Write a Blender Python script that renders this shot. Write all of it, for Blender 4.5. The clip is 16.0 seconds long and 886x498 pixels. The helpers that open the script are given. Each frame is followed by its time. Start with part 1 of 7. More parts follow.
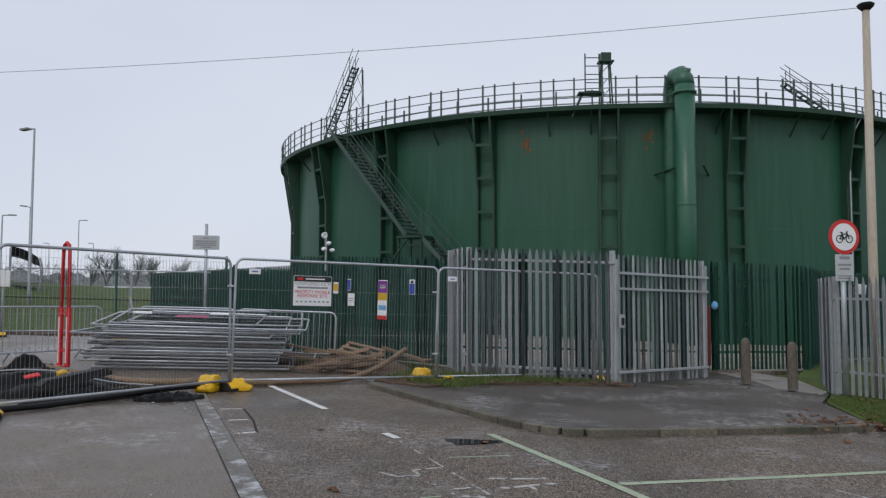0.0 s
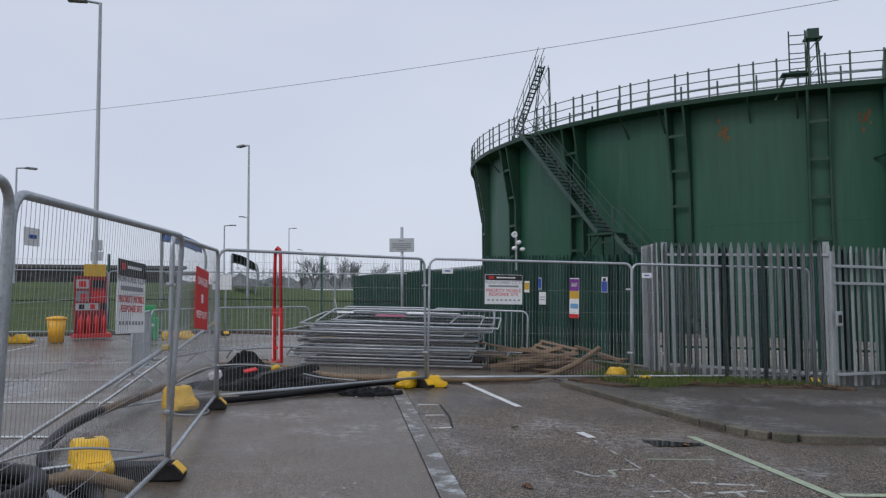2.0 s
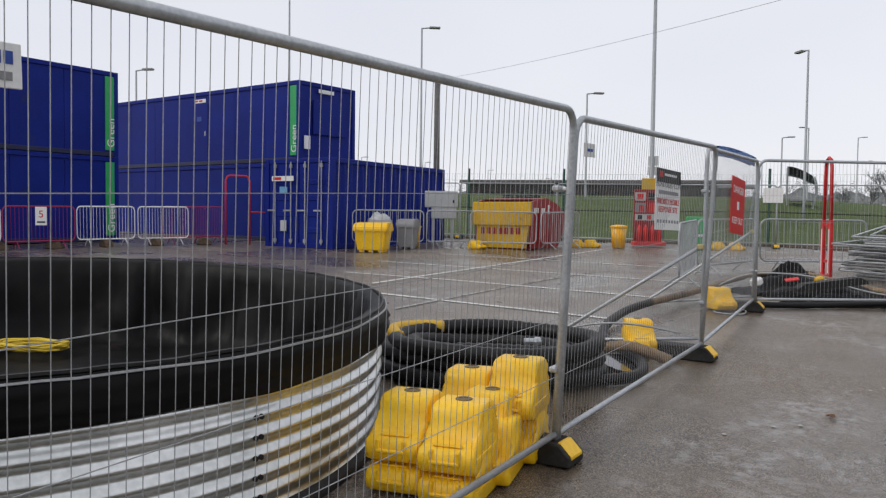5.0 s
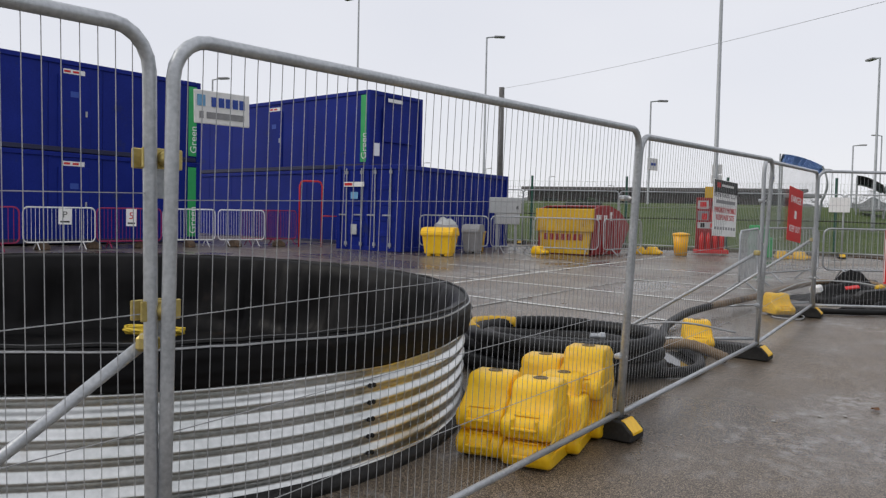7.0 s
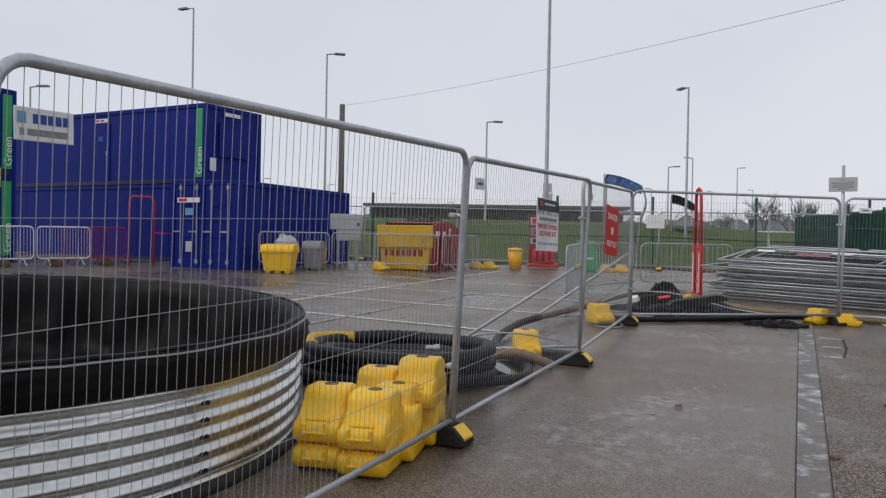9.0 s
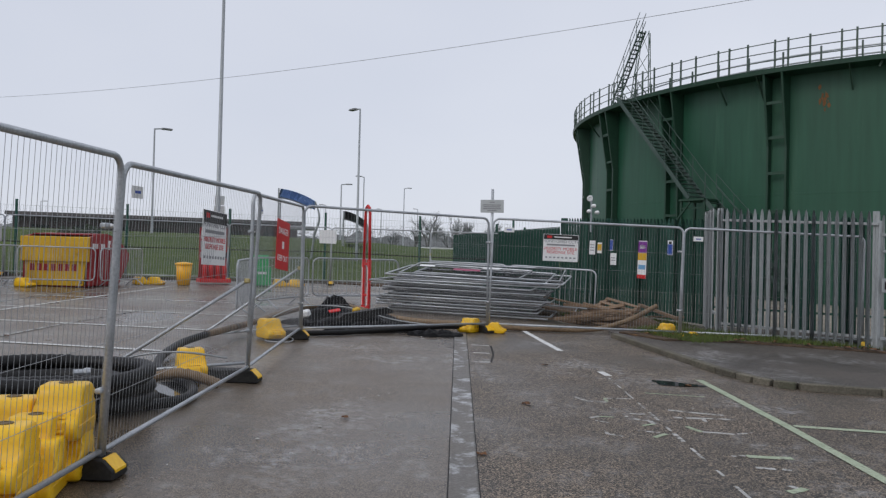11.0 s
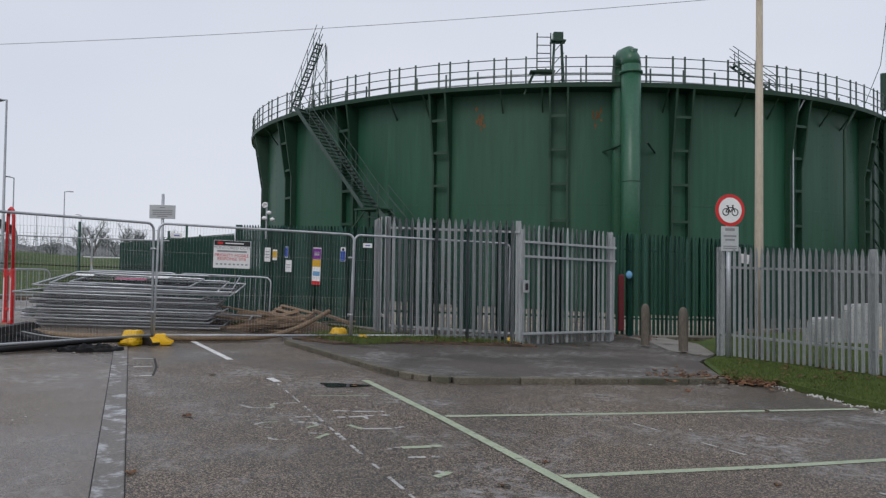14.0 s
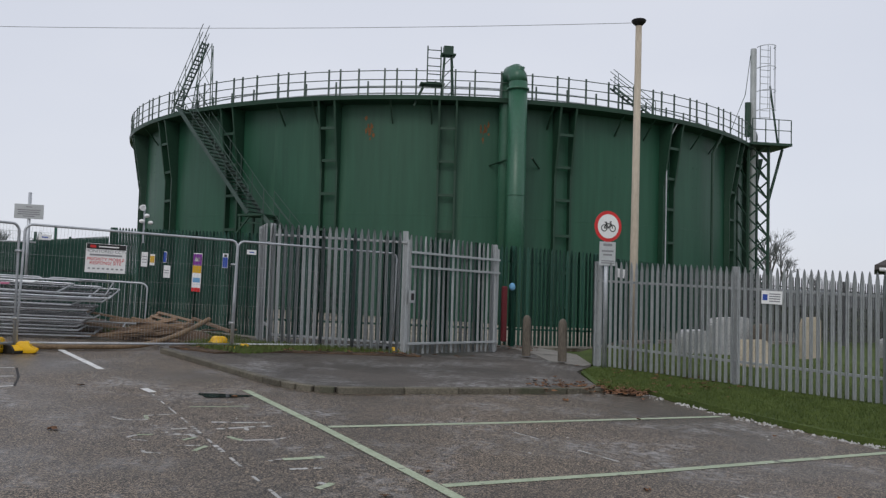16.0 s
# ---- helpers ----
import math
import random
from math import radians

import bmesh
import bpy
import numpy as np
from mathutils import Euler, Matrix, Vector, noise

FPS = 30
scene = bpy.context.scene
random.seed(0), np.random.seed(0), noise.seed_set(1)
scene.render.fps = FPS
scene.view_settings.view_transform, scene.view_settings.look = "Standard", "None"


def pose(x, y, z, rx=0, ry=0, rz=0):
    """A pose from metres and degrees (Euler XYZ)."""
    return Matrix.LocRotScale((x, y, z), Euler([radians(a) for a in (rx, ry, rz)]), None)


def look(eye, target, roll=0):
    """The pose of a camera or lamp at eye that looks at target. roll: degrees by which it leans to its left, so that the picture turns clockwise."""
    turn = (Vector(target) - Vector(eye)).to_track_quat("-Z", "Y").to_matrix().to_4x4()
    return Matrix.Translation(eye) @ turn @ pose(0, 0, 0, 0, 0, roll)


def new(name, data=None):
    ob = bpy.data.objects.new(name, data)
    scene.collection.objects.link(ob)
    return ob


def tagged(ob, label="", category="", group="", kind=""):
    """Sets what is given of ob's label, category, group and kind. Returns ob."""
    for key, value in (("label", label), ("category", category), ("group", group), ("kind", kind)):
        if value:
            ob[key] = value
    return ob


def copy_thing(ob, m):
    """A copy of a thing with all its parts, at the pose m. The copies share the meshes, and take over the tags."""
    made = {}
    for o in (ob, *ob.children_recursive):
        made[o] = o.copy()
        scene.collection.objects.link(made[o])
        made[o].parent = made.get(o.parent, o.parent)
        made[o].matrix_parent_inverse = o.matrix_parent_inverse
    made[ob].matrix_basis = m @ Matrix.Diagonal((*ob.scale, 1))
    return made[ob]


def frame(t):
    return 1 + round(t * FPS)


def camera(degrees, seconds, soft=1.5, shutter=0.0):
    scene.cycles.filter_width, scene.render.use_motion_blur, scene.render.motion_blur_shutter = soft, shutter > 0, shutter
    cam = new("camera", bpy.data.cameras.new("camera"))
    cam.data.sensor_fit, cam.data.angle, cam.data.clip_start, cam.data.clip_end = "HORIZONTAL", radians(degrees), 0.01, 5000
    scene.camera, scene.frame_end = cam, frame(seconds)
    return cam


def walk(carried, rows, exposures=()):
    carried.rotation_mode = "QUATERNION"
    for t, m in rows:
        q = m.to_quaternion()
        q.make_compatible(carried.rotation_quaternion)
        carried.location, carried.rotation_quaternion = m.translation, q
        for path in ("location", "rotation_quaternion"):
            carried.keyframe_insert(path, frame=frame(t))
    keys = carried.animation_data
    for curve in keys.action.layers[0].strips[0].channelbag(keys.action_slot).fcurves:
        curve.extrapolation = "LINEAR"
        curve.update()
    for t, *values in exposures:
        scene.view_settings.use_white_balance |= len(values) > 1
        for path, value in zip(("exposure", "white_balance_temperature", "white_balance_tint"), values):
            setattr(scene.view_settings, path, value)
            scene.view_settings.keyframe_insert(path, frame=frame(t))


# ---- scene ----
cam = camera(58.2, 16.0, soft=1.3)
PATH_ROWS = [
    (0, 0.000, 0.000, 1.716, -0.05, 3.65, -0.09),
    (0.5, -0.001, 0.019, 1.716, 2.05, 3.45, 0.20),
    (1, 0.016, 0.023, 1.694, 5.25, 3.08, 0.01),
    (1.5, 0.034, 0.038, 1.686, 8.81, 3.39, 0.18),
    (2, 0.012, 0.052, 1.681, 13.69, 3.71, 0.43),
    (2.5, 0.005, 0.012, 1.677, 19.36, 3.34, 0.86),
    (3, 0.025, -0.107, 1.654, 26.67, 2.43, 1.33),
    (3.5, 0.178, -0.185, 1.617, 37.88, 1.87, 1.00),
    (4, 0.369, -0.223, 1.614, 45.34, 0.93, 0.08),
    (4.5, 0.509, -0.381, 1.613, 49.29, -0.56, 0.02),
    (5, 0.642, -0.564, 1.581, 52.19, -2.45, -0.65),
    (7.5, 1.199, -1.191, 1.571, 56.65, -1.94, -1.26),
    (8, 1.218, -1.213, 1.573, 55.16, -1.71, -1.46),
    (8.5, 1.252, -1.188, 1.586, 50.99, -1.32, -1.10),
    (9, 1.307, -1.189, 1.573, 45.18, -0.70, -1.08),
    (9.5, 1.321, -1.177, 1.586, 39.74, -0.14, -0.97),
    (10, 1.307, -1.148, 1.578, 33.03, 0.26, -1.40),
    (12.5, 1.405, -1.064, 1.549, 11.05, 1.24, -0.18),
    (13, 1.451, -1.044, 1.534, 7.41, 1.37, -0.07),
    (13.5, 1.468, -1.040, 1.529, 2.99, 1.61, -0.43),
    (14, 1.483, -1.045, 1.523, -0.45, 1.94, -0.68),
    (14.5, 1.466, -1.059, 1.528, -3.44, 2.11, -0.86),
    (15, 1.472, -1.056, 1.532, -5.77, 2.26, -1.14),
    (15.5, 1.473, -1.063, 1.534, -7.35, 2.57, -1.44),
    (16, 1.468, -1.066, 1.530, -8.67, 2.78, -1.63),
]
walk(cam, [(t, pose(x, y, z, 90 + pitch, roll, yaw)) for t, x, y, z, yaw, pitch, roll in PATH_ROWS],
     [(0, 0.08, 6350, 10), (2.5, 0.0, 6150, 10), (3.5, 0.12, 6250, 10), (5, 0.36, 6850, 10), (7.5, 0.3, 6900, 10), (9, 0.12, 6700, 10), (10, 0.08, 6500, 10), (12.5, 0.12, 6450, 10), (16, 0.10, 6550, 10)])

# ---- world and sun: low overcast winter daylight ----
world = bpy.data.worlds.new("overcast_sky")
scene.world = world
world.use_nodes = True
wn, wl = world.node_tree.nodes, world.node_tree.links
wn.clear()
w_out, w_bg = wn.new("ShaderNodeOutputWorld"), wn.new("ShaderNodeBackground")
w_sky = wn.new("ShaderNodeTexSky")
w_sky.sky_type, w_sky.sun_disc = "NISHITA", False
w_sky.sun_elevation, w_sky.sun_rotation = radians(28), radians(200)
w_dim = wn.new("ShaderNodeMixRGB")
w_dim.blend_type, w_dim.inputs[0].default_value, w_dim.inputs[2].default_value = "MULTIPLY", 1.0, (0.09, 0.09, 0.09, 1)
wl.new(w_sky.outputs[0], w_dim.inputs[1])
w_co, w_map, w_noise, w_ramp = wn.new("ShaderNodeTexCoord"), wn.new("ShaderNodeMapping"), wn.new("ShaderNodeTexNoise"), wn.new("ShaderNodeValToRGB")
w_map.inputs["Scale"].default_value = (1.0, 1.0, 2.6)
w_noise.inputs["Scale"].default_value, w_noise.inputs["Detail"].default_value = 1.3, 3.0
w_ramp.color_ramp.elements[0].position, w_ramp.color_ramp.elements[0].color = 0.3, (0.60, 0.635, 0.73, 1)
w_ramp.color_ramp.elements[1].position, w_ramp.color_ramp.elements[1].color = 0.75, (0.70, 0.725, 0.80, 1)
wl.new(w_co.outputs["Generated"], w_map.inputs[0]), wl.new(w_map.outputs[0], w_noise.inputs["Vector"]), wl.new(w_noise.outputs["Fac"], w_ramp.inputs[0])
w_mix = wn.new("ShaderNodeMixRGB")
w_mix.inputs[0].default_value = 0.92
wl.new(w_dim.outputs[0], w_mix.inputs[1]), wl.new(w_ramp.outputs[0], w_mix.inputs[2])
wl.new(w_mix.outputs[0], w_bg.inputs[0]), wl.new(w_bg.outputs[0], w_out.inputs[0])
w_bg.inputs[1].default_value = 1.0
sun = new("sun", bpy.data.lights.new("sun", "SUN"))
sun.data.energy, sun.data.angle, sun.data.color = 0.7, radians(25), (1.0, 0.97, 0.93)
sun.matrix_world = look((-20, -30, 40), (0, 10, 0))


# ---- materials ----
def node_material(name):
    m = bpy.data.materials.new(name)
    m.use_nodes = True
    n, l = m.node_tree.nodes, m.node_tree.links
    return m, n, l, n["Principled BSDF"]


def surface(name, low, high, rough=0.6, metal=0.0, scale=3.0, fine=60.0, bump=0.15, spread=0.0, rough_var=0.1, stain=None, stain_at=0.62, stain_scale=1.2, spec=0.5, stretch=(1, 1, 1)):
    """Two colours mixed by coarse and fine noise, with a fine bump, uneven gloss, optional stains and a lightness that differs from piece to piece."""
    m, n, l, b = node_material(name)
    co, mp = n.new("ShaderNodeTexCoord"), n.new("ShaderNodeMapping")
    mp.inputs["Scale"].default_value = stretch
    if spread:
        who, far, move = n.new("ShaderNodeObjectInfo"), n.new("ShaderNodeMath"), n.new("ShaderNodeVectorMath")
        far.operation, far.inputs[1].default_value = "MULTIPLY", 40.0
        l.new(who.outputs["Random"], far.inputs[0]), l.new(co.outputs["Object"], move.inputs[0]), l.new(far.outputs[0], move.inputs[1])
        l.new(move.outputs[0], mp.inputs[0])
    else:
        l.new(co.outputs["Object"], mp.inputs[0])
    big, small = n.new("ShaderNodeTexNoise"), n.new("ShaderNodeTexNoise")
    big.inputs["Scale"].default_value, big.inputs["Detail"].default_value = scale, 5
    small.inputs["Scale"].default_value, small.inputs["Detail"].default_value = fine, 3
    l.new(mp.outputs[0], big.inputs["Vector"]), l.new(mp.outputs[0], small.inputs["Vector"])
    add = n.new("ShaderNodeMath")
    add.operation = "MULTIPLY_ADD"
    add.inputs[1].default_value = 0.5
    l.new(small.outputs["Fac"], add.inputs[0])
    half = n.new("ShaderNodeMath")
    half.operation, half.inputs[1].default_value = "MULTIPLY", 0.5
    l.new(big.outputs["Fac"], half.inputs[0]), l.new(half.outputs[0], add.inputs[2])
    ramp = n.new("ShaderNodeValToRGB")
    ramp.color_ramp.elements[0].position, ramp.color_ramp.elements[0].color = 0.36, (*low, 1)
    ramp.color_ramp.elements[1].position, ramp.color_ramp.elements[1].color = 0.64, (*high, 1)
    l.new(add.outputs[0], ramp.inputs[0])
    colour = ramp.outputs[0]
    if stain:
        spots, cut, mix = n.new("ShaderNodeTexNoise"), n.new("ShaderNodeMapRange"), n.new("ShaderNodeMixRGB")
        spots.inputs["Scale"].default_value, spots.inputs["Detail"].default_value = stain_scale, 8
        spots.inputs["Roughness"].default_value = 0.65
        l.new(mp.outputs[0], spots.inputs["Vector"])
        cut.inputs["From Min"].default_value, cut.inputs["From Max"].default_value = stain_at, stain_at + 0.12
        l.new(spots.outputs["Fac"], cut.inputs["Value"]), l.new(cut.outputs[0], mix.inputs[0])
        l.new(colour, mix.inputs[1])
        mix.inputs[2].default_value = (*stain, 1)
        colour = mix.outputs[0]
    if spread:
        info, rng, hsv = n.new("ShaderNodeObjectInfo"), n.new("ShaderNodeMapRange"), n.new("ShaderNodeHueSaturation")
        rng.inputs["To Min"].default_value, rng.inputs["To Max"].default_value = 1 - spread, 1 + spread
        l.new(info.outputs["Random"], rng.inputs["Value"]), l.new(rng.outputs[0], hsv.inputs["Value"])
        l.new(colour, hsv.inputs["Color"])
        colour = hsv.outputs[0]
    l.new(colour, b.inputs["Base Color"])
    gloss = n.new("ShaderNodeMapRange")
    gloss.inputs["To Min"].default_value, gloss.inputs["To Max"].default_value = max(0.02, rough - rough_var), min(1, rough + rough_var)
    l.new(big.outputs["Fac"], gloss.inputs["Value"]), l.new(gloss.outputs[0], b.inputs["Roughness"])
    b.inputs["Metallic"].default_value = metal
    b.inputs["Specular IOR Level"].default_value = spec
    if bump:
        bp = n.new("ShaderNodeBump")
        bp.inputs["Strength"].default_value, bp.inputs["Distance"].default_value = bump, 0.01
        l.new(small.outputs["Fac"], bp.inputs["Height"]), l.new(bp.outputs[0], b.inputs["Normal"])
    return m


def asphalt_material(name, dark, light, wet_from, wet_to, frost, chip=105, cell=210, relief=0.45, low=0.47, high=0.73):
    """Rolled asphalt: pale chips in dark binder, damp sheen in wide patches, thin white salt bloom in others."""
    m, n, l, b = node_material(name)
    co = n.new("ShaderNodeTexCoord")
    chips, fine, patch, bloom, speck = (n.new("ShaderNodeTexNoise") for _ in range(5))
    for tex, scale, detail in ((chips, chip, 4), (fine, 240, 2), (patch, 0.4, 7), (bloom, 0.7, 9), (speck, 11, 9)):
        tex.inputs["Scale"].default_value, tex.inputs["Detail"].default_value = scale, detail
        l.new(co.outputs["Object"], tex.inputs["Vector"])
    bloom.inputs["Roughness"].default_value = 0.7
    ramp = n.new("ShaderNodeValToRGB")
    ramp.color_ramp.elements[0].position, ramp.color_ramp.elements[0].color = low, (*dark, 1)
    ramp.color_ramp.elements[1].position, ramp.color_ramp.elements[1].color = high, (*light, 1)
    b.inputs["Specular IOR Level"].default_value = 0.5
    cells, pick, blend = n.new("ShaderNodeTexVoronoi"), n.new("ShaderNodeSeparateColor"), n.new("ShaderNodeMath")
    cells.inputs["Scale"].default_value = cell
    l.new(co.outputs["Object"], cells.inputs["Vector"]), l.new(cells.outputs["Color"], pick.inputs[0])
    blend.operation, blend.inputs[1].default_value = "MULTIPLY_ADD", 0.42
    part_noise = n.new("ShaderNodeMath")
    part_noise.operation, part_noise.inputs[1].default_value = "MULTIPLY", 0.62
    l.new(chips.outputs["Fac"], part_noise.inputs[0])
    l.new(pick.outputs[0], blend.inputs[0]), l.new(part_noise.outputs[0], blend.inputs[2])
    l.new(blend.outputs[0], ramp.inputs[0])
    tone = n.new("ShaderNodeMapRange")
    tone.inputs["From Min"].default_value, tone.inputs["From Max"].default_value = 0.3, 0.7
    tone.inputs["To Min"].default_value, tone.inputs["To Max"].default_value = 0.70, 1.36
    l.new(patch.outputs["Fac"], tone.inputs["Value"])
    hsv = n.new("ShaderNodeHueSaturation")
    l.new(ramp.outputs[0], hsv.inputs["Color"]), l.new(tone.outputs[0], hsv.inputs["Value"])
    cut, fleck, both, mix = n.new("ShaderNodeMapRange"), n.new("ShaderNodeMapRange"), n.new("ShaderNodeMath"), n.new("ShaderNodeMixRGB")
    cut.inputs["From Min"].default_value, cut.inputs["From Max"].default_value = frost, frost + 0.14
    fleck.inputs["From Min"].default_value, fleck.inputs["From Max"].default_value = 0.42, 0.66
    fleck.inputs["To Max"].default_value = 0.75
    l.new(bloom.outputs["Fac"], cut.inputs["Value"]), l.new(speck.outputs["Fac"], fleck.inputs["Value"])
    both.operation = "MULTIPLY"
    l.new(cut.outputs[0], both.inputs[0]), l.new(fleck.outputs[0], both.inputs[1])
    l.new(both.outputs[0], mix.inputs[0]), l.new(hsv.outputs[0], mix.inputs[1])
    mix.inputs[2].default_value = (0.38, 0.375, 0.37, 1)
    l.new(mix.outputs[0], b.inputs["Base Color"])
    gloss = n.new("ShaderNodeMapRange")
    gloss.inputs["From Min"].default_value, gloss.inputs["From Max"].default_value = 0.35, 0.65
    gloss.inputs["To Min"].default_value, gloss.inputs["To Max"].default_value = wet_from, wet_to
    l.new(patch.outputs["Fac"], gloss.inputs["Value"]), l.new(gloss.outputs[0], b.inputs["Roughness"])
    bp = n.new("ShaderNodeBump")
    bp.inputs["Strength"].default_value, bp.inputs["Distance"].default_value = relief, 0.006
    l.new(chips.outputs["Fac"], bp.inputs["Height"]), l.new(bp.outputs[0], b.inputs["Normal"])
    return m


ASPHALT = asphalt_material("damp_asphalt", (0.022, 0.0163, 0.0115), (0.335, 0.264, 0.192), 0.18, 0.50, 0.50)
COARSE = asphalt_material("coarse_worn_asphalt", (0.015, 0.0115, 0.0085), (0.315, 0.245, 0.175), 0.34, 0.64, 0.50, 60, 105, 1.0, 0.50, 0.70)
PAVE = asphalt_material("dark_footway_asphalt", (0.023, 0.019, 0.015), (0.175, 0.148, 0.122), 0.36, 0.7, 0.48)
CONCRETE = surface("worn_concrete", (0.16, 0.15, 0.13), (0.30, 0.28, 0.25), 0.7, scale=2, fine=45, bump=0.4, spread=0.12, stain=(0.07, 0.065, 0.055), stain_at=0.56)
MAROON = surface("dark_maroon_paint", (0.10, 0.008, 0.012), (0.15, 0.012, 0.018), 0.5, bump=0.05)
BOLLARD_WOOD = surface("dark_weathered_post", (0.085, 0.072, 0.055), (0.17, 0.145, 0.115), 0.85, scale=4, fine=40, bump=0.4, stretch=(1, 1, 0.3))
KERB_STONE = surface("mossy_kerb_concrete", (0.065, 0.058, 0.042), (0.165, 0.148, 0.112), 0.8, scale=2.5, fine=40, bump=0.4, spread=0.2, stain=(0.05, 0.055, 0.03), stain_at=0.55)
CHANNEL = surface("wet_channel_concrete", (0.07, 0.06, 0.049), (0.16, 0.143, 0.122), 0.42, scale=1.5, fine=40, bump=0.3, spread=0.1, rough_var=0.2, stain=(0.46, 0.47, 0.48), stain_at=0.52, stain_scale=3.5)
GRASS = surface("short_winter_grass", (0.042, 0.066, 0.018), (0.10, 0.135, 0.034), 0.9, scale=1.2, fine=35, bump=0.8, stain=(0.12, 0.085, 0.04), stain_at=0.66, stain_scale=0.9, spec=0.2)
BLADE = surface("grass_blades", (0.055, 0.085, 0.018), (0.125, 0.165, 0.042), 0.7, scale=4, fine=20, bump=0, spec=0.3)
SOIL = surface("leafy_soil", (0.05, 0.035, 0.024), (0.15, 0.10, 0.065), 0.95, scale=4, fine=30, bump=0.9, stain=(0.22, 0.12, 0.06), stain_at=0.58, stain_scale=7)
CHALK = surface("white_salt_crust", (0.32, 0.31, 0.29), (0.56, 0.55, 0.52), 0.9, scale=8, fine=60, bump=0.6)
LINE_WHITE = surface("worn_white_paint", (0.55, 0.55, 0.53), (0.82, 0.82, 0.80), 0.7, scale=6, fine=70, bump=0.2, stain=(0.16, 0.15, 0.14), stain_at=0.58, stain_scale=7)
LINE_FADED = surface("faded_white_paint", (0.34, 0.34, 0.32), (0.54, 0.53, 0.51), 0.7, scale=6, fine=70, bump=0.1, stain=(0.085, 0.07, 0.054), stain_at=0.48, stain_scale=11)
LINE_GREEN = surface("worn_pale_green_paint", (0.27, 0.33, 0.22), (0.46, 0.51, 0.37), 0.75, scale=6, fine=70, bump=0.3, stain=(0.12, 0.12, 0.11), stain_at=0.57, stain_scale=6)
TANK = surface("faded_green_tank_paint", (0.011, 0.068, 0.036), (0.020, 0.098, 0.054), 0.5, scale=0.35, fine=6, bump=0.05, stain=(0.036, 0.115, 0.066), stain_at=0.60, stain_scale=1.3, stretch=(1, 1, 0.07), rough_var=0.12)
STAIR_STEEL = surface("weathered_green_grey_steel", (0.030, 0.060, 0.048), (0.065, 0.10, 0.085), 0.5, scale=1.0, fine=12, bump=0.1)
TANK_DARK = surface("dark_green_steel", (0.009, 0.040, 0.022), (0.018, 0.060, 0.034), 0.5, scale=1.0, fine=12, bump=0.1)
TANK_RAIL = surface("faded_grey_green_rail_paint", (0.045, 0.075, 0.06), (0.10, 0.135, 0.115), 0.5, scale=2.0, fine=20, bump=0.1)
PIPE_GREEN = surface("green_riser_paint", (0.028, 0.105, 0.062), (0.042, 0.135, 0.082), 0.38, scale=0.8, fine=10, bump=0.05)
RUST = surface("rust_streak", (0.09, 0.038, 0.014), (0.24, 0.105, 0.035), 0.9, scale=3, fine=30, bump=0.4)
PAL_GREEN = surface("dark_green_fence_coating", (0.012, 0.070, 0.048), (0.023, 0.100, 0.070), 0.45, scale=1, fine=30, bump=0.08, spread=0.18)
GALV = surface("galvanised_steel", (0.34, 0.36, 0.38), (0.52, 0.54, 0.56), 0.42, 0.5, scale=5, fine=60, bump=0.08, spread=0.1)
# dark grey that stands for the far palisade's shaded side
PAL_SHADE = surface("dirty_wire", (0.14, 0.145, 0.15), (0.24, 0.245, 0.25), 0.6, 0.4, scale=5, fine=60, bump=0)
# near-black so the wires carry the shade inside the panel stack
WIRE_SHADE = surface("grimy_wire", (0.010, 0.0105, 0.012), (0.026, 0.027, 0.03), 0.8, 0.0, scale=5, fine=60, bump=0, spec=0.15)
BRIGHT_TUBE = surface("bright_galvanised_tube", (0.52, 0.54, 0.56), (0.84, 0.86, 0.88), 0.36, 0.5, scale=5, fine=60, bump=0.05, spread=0.2)
# dirt plus the shade of the stack's gaps, both in the tube colour
DIRT_SHADE_TUBE = surface("dirty_galvanised_tube", (0.13, 0.134, 0.14), (0.30, 0.305, 0.31), 0.6, 0.2, scale=5, fine=60, bump=0.1, spread=0.2)
WIRE = surface("dull_wire", (0.31, 0.32, 0.33), (0.46, 0.47, 0.48), 0.5, 0.5, scale=5, fine=60, bump=0)
PAL_GREY = surface("weathered_galvanised_pale", (0.31, 0.33, 0.335), (0.43, 0.45, 0.455), 0.5, 0.2, scale=2, fine=40, bump=0.1, spread=0.07, stretch=(1, 1, 0.3))
CORR = surface("bright_corrugated_steel", (0.56, 0.58, 0.57), (0.76, 0.77, 0.76), 0.33, 1.0, scale=2, fine=25, bump=0.02, rough_var=0.06, stain=(0.58, 0.56, 0.52), stain_at=0.64, stain_scale=2.5)
LINER = surface("black_rubber_liner", (0.0025, 0.0025, 0.003), (0.008, 0.0075, 0.0075), 0.5, scale=1.5, fine=5, bump=0.6, rough_var=0.15, spec=0.14, stain=(0.022, 0.016, 0.013), stain_at=0.62, stain_scale=2.5)
YELLOW = surface("yellow_moulded_plastic", (0.84, 0.47, 0.008), (0.94, 0.58, 0.014), 0.42, scale=3, fine=30, bump=0.08, spread=0.08, stain=(0.50, 0.31, 0.03), stain_at=0.66, stain_scale=5)
CAP_BROWN = surface("dull_brown_cap", (0.10, 0.07, 0.035), (0.20, 0.14, 0.06), 0.6, scale=9, fine=60, bump=0.2)
BLACK = surface("black_rubber", (0.010, 0.010, 0.010), (0.030, 0.029, 0.028), 0.65, scale=6, fine=50, bump=0.3, spec=0.3)
HOSE = surface("black_ribbed_hose", (0.004, 0.004, 0.0045), (0.013, 0.0125, 0.012), 0.5, scale=4, fine=40, bump=0.2, spec=0.3)
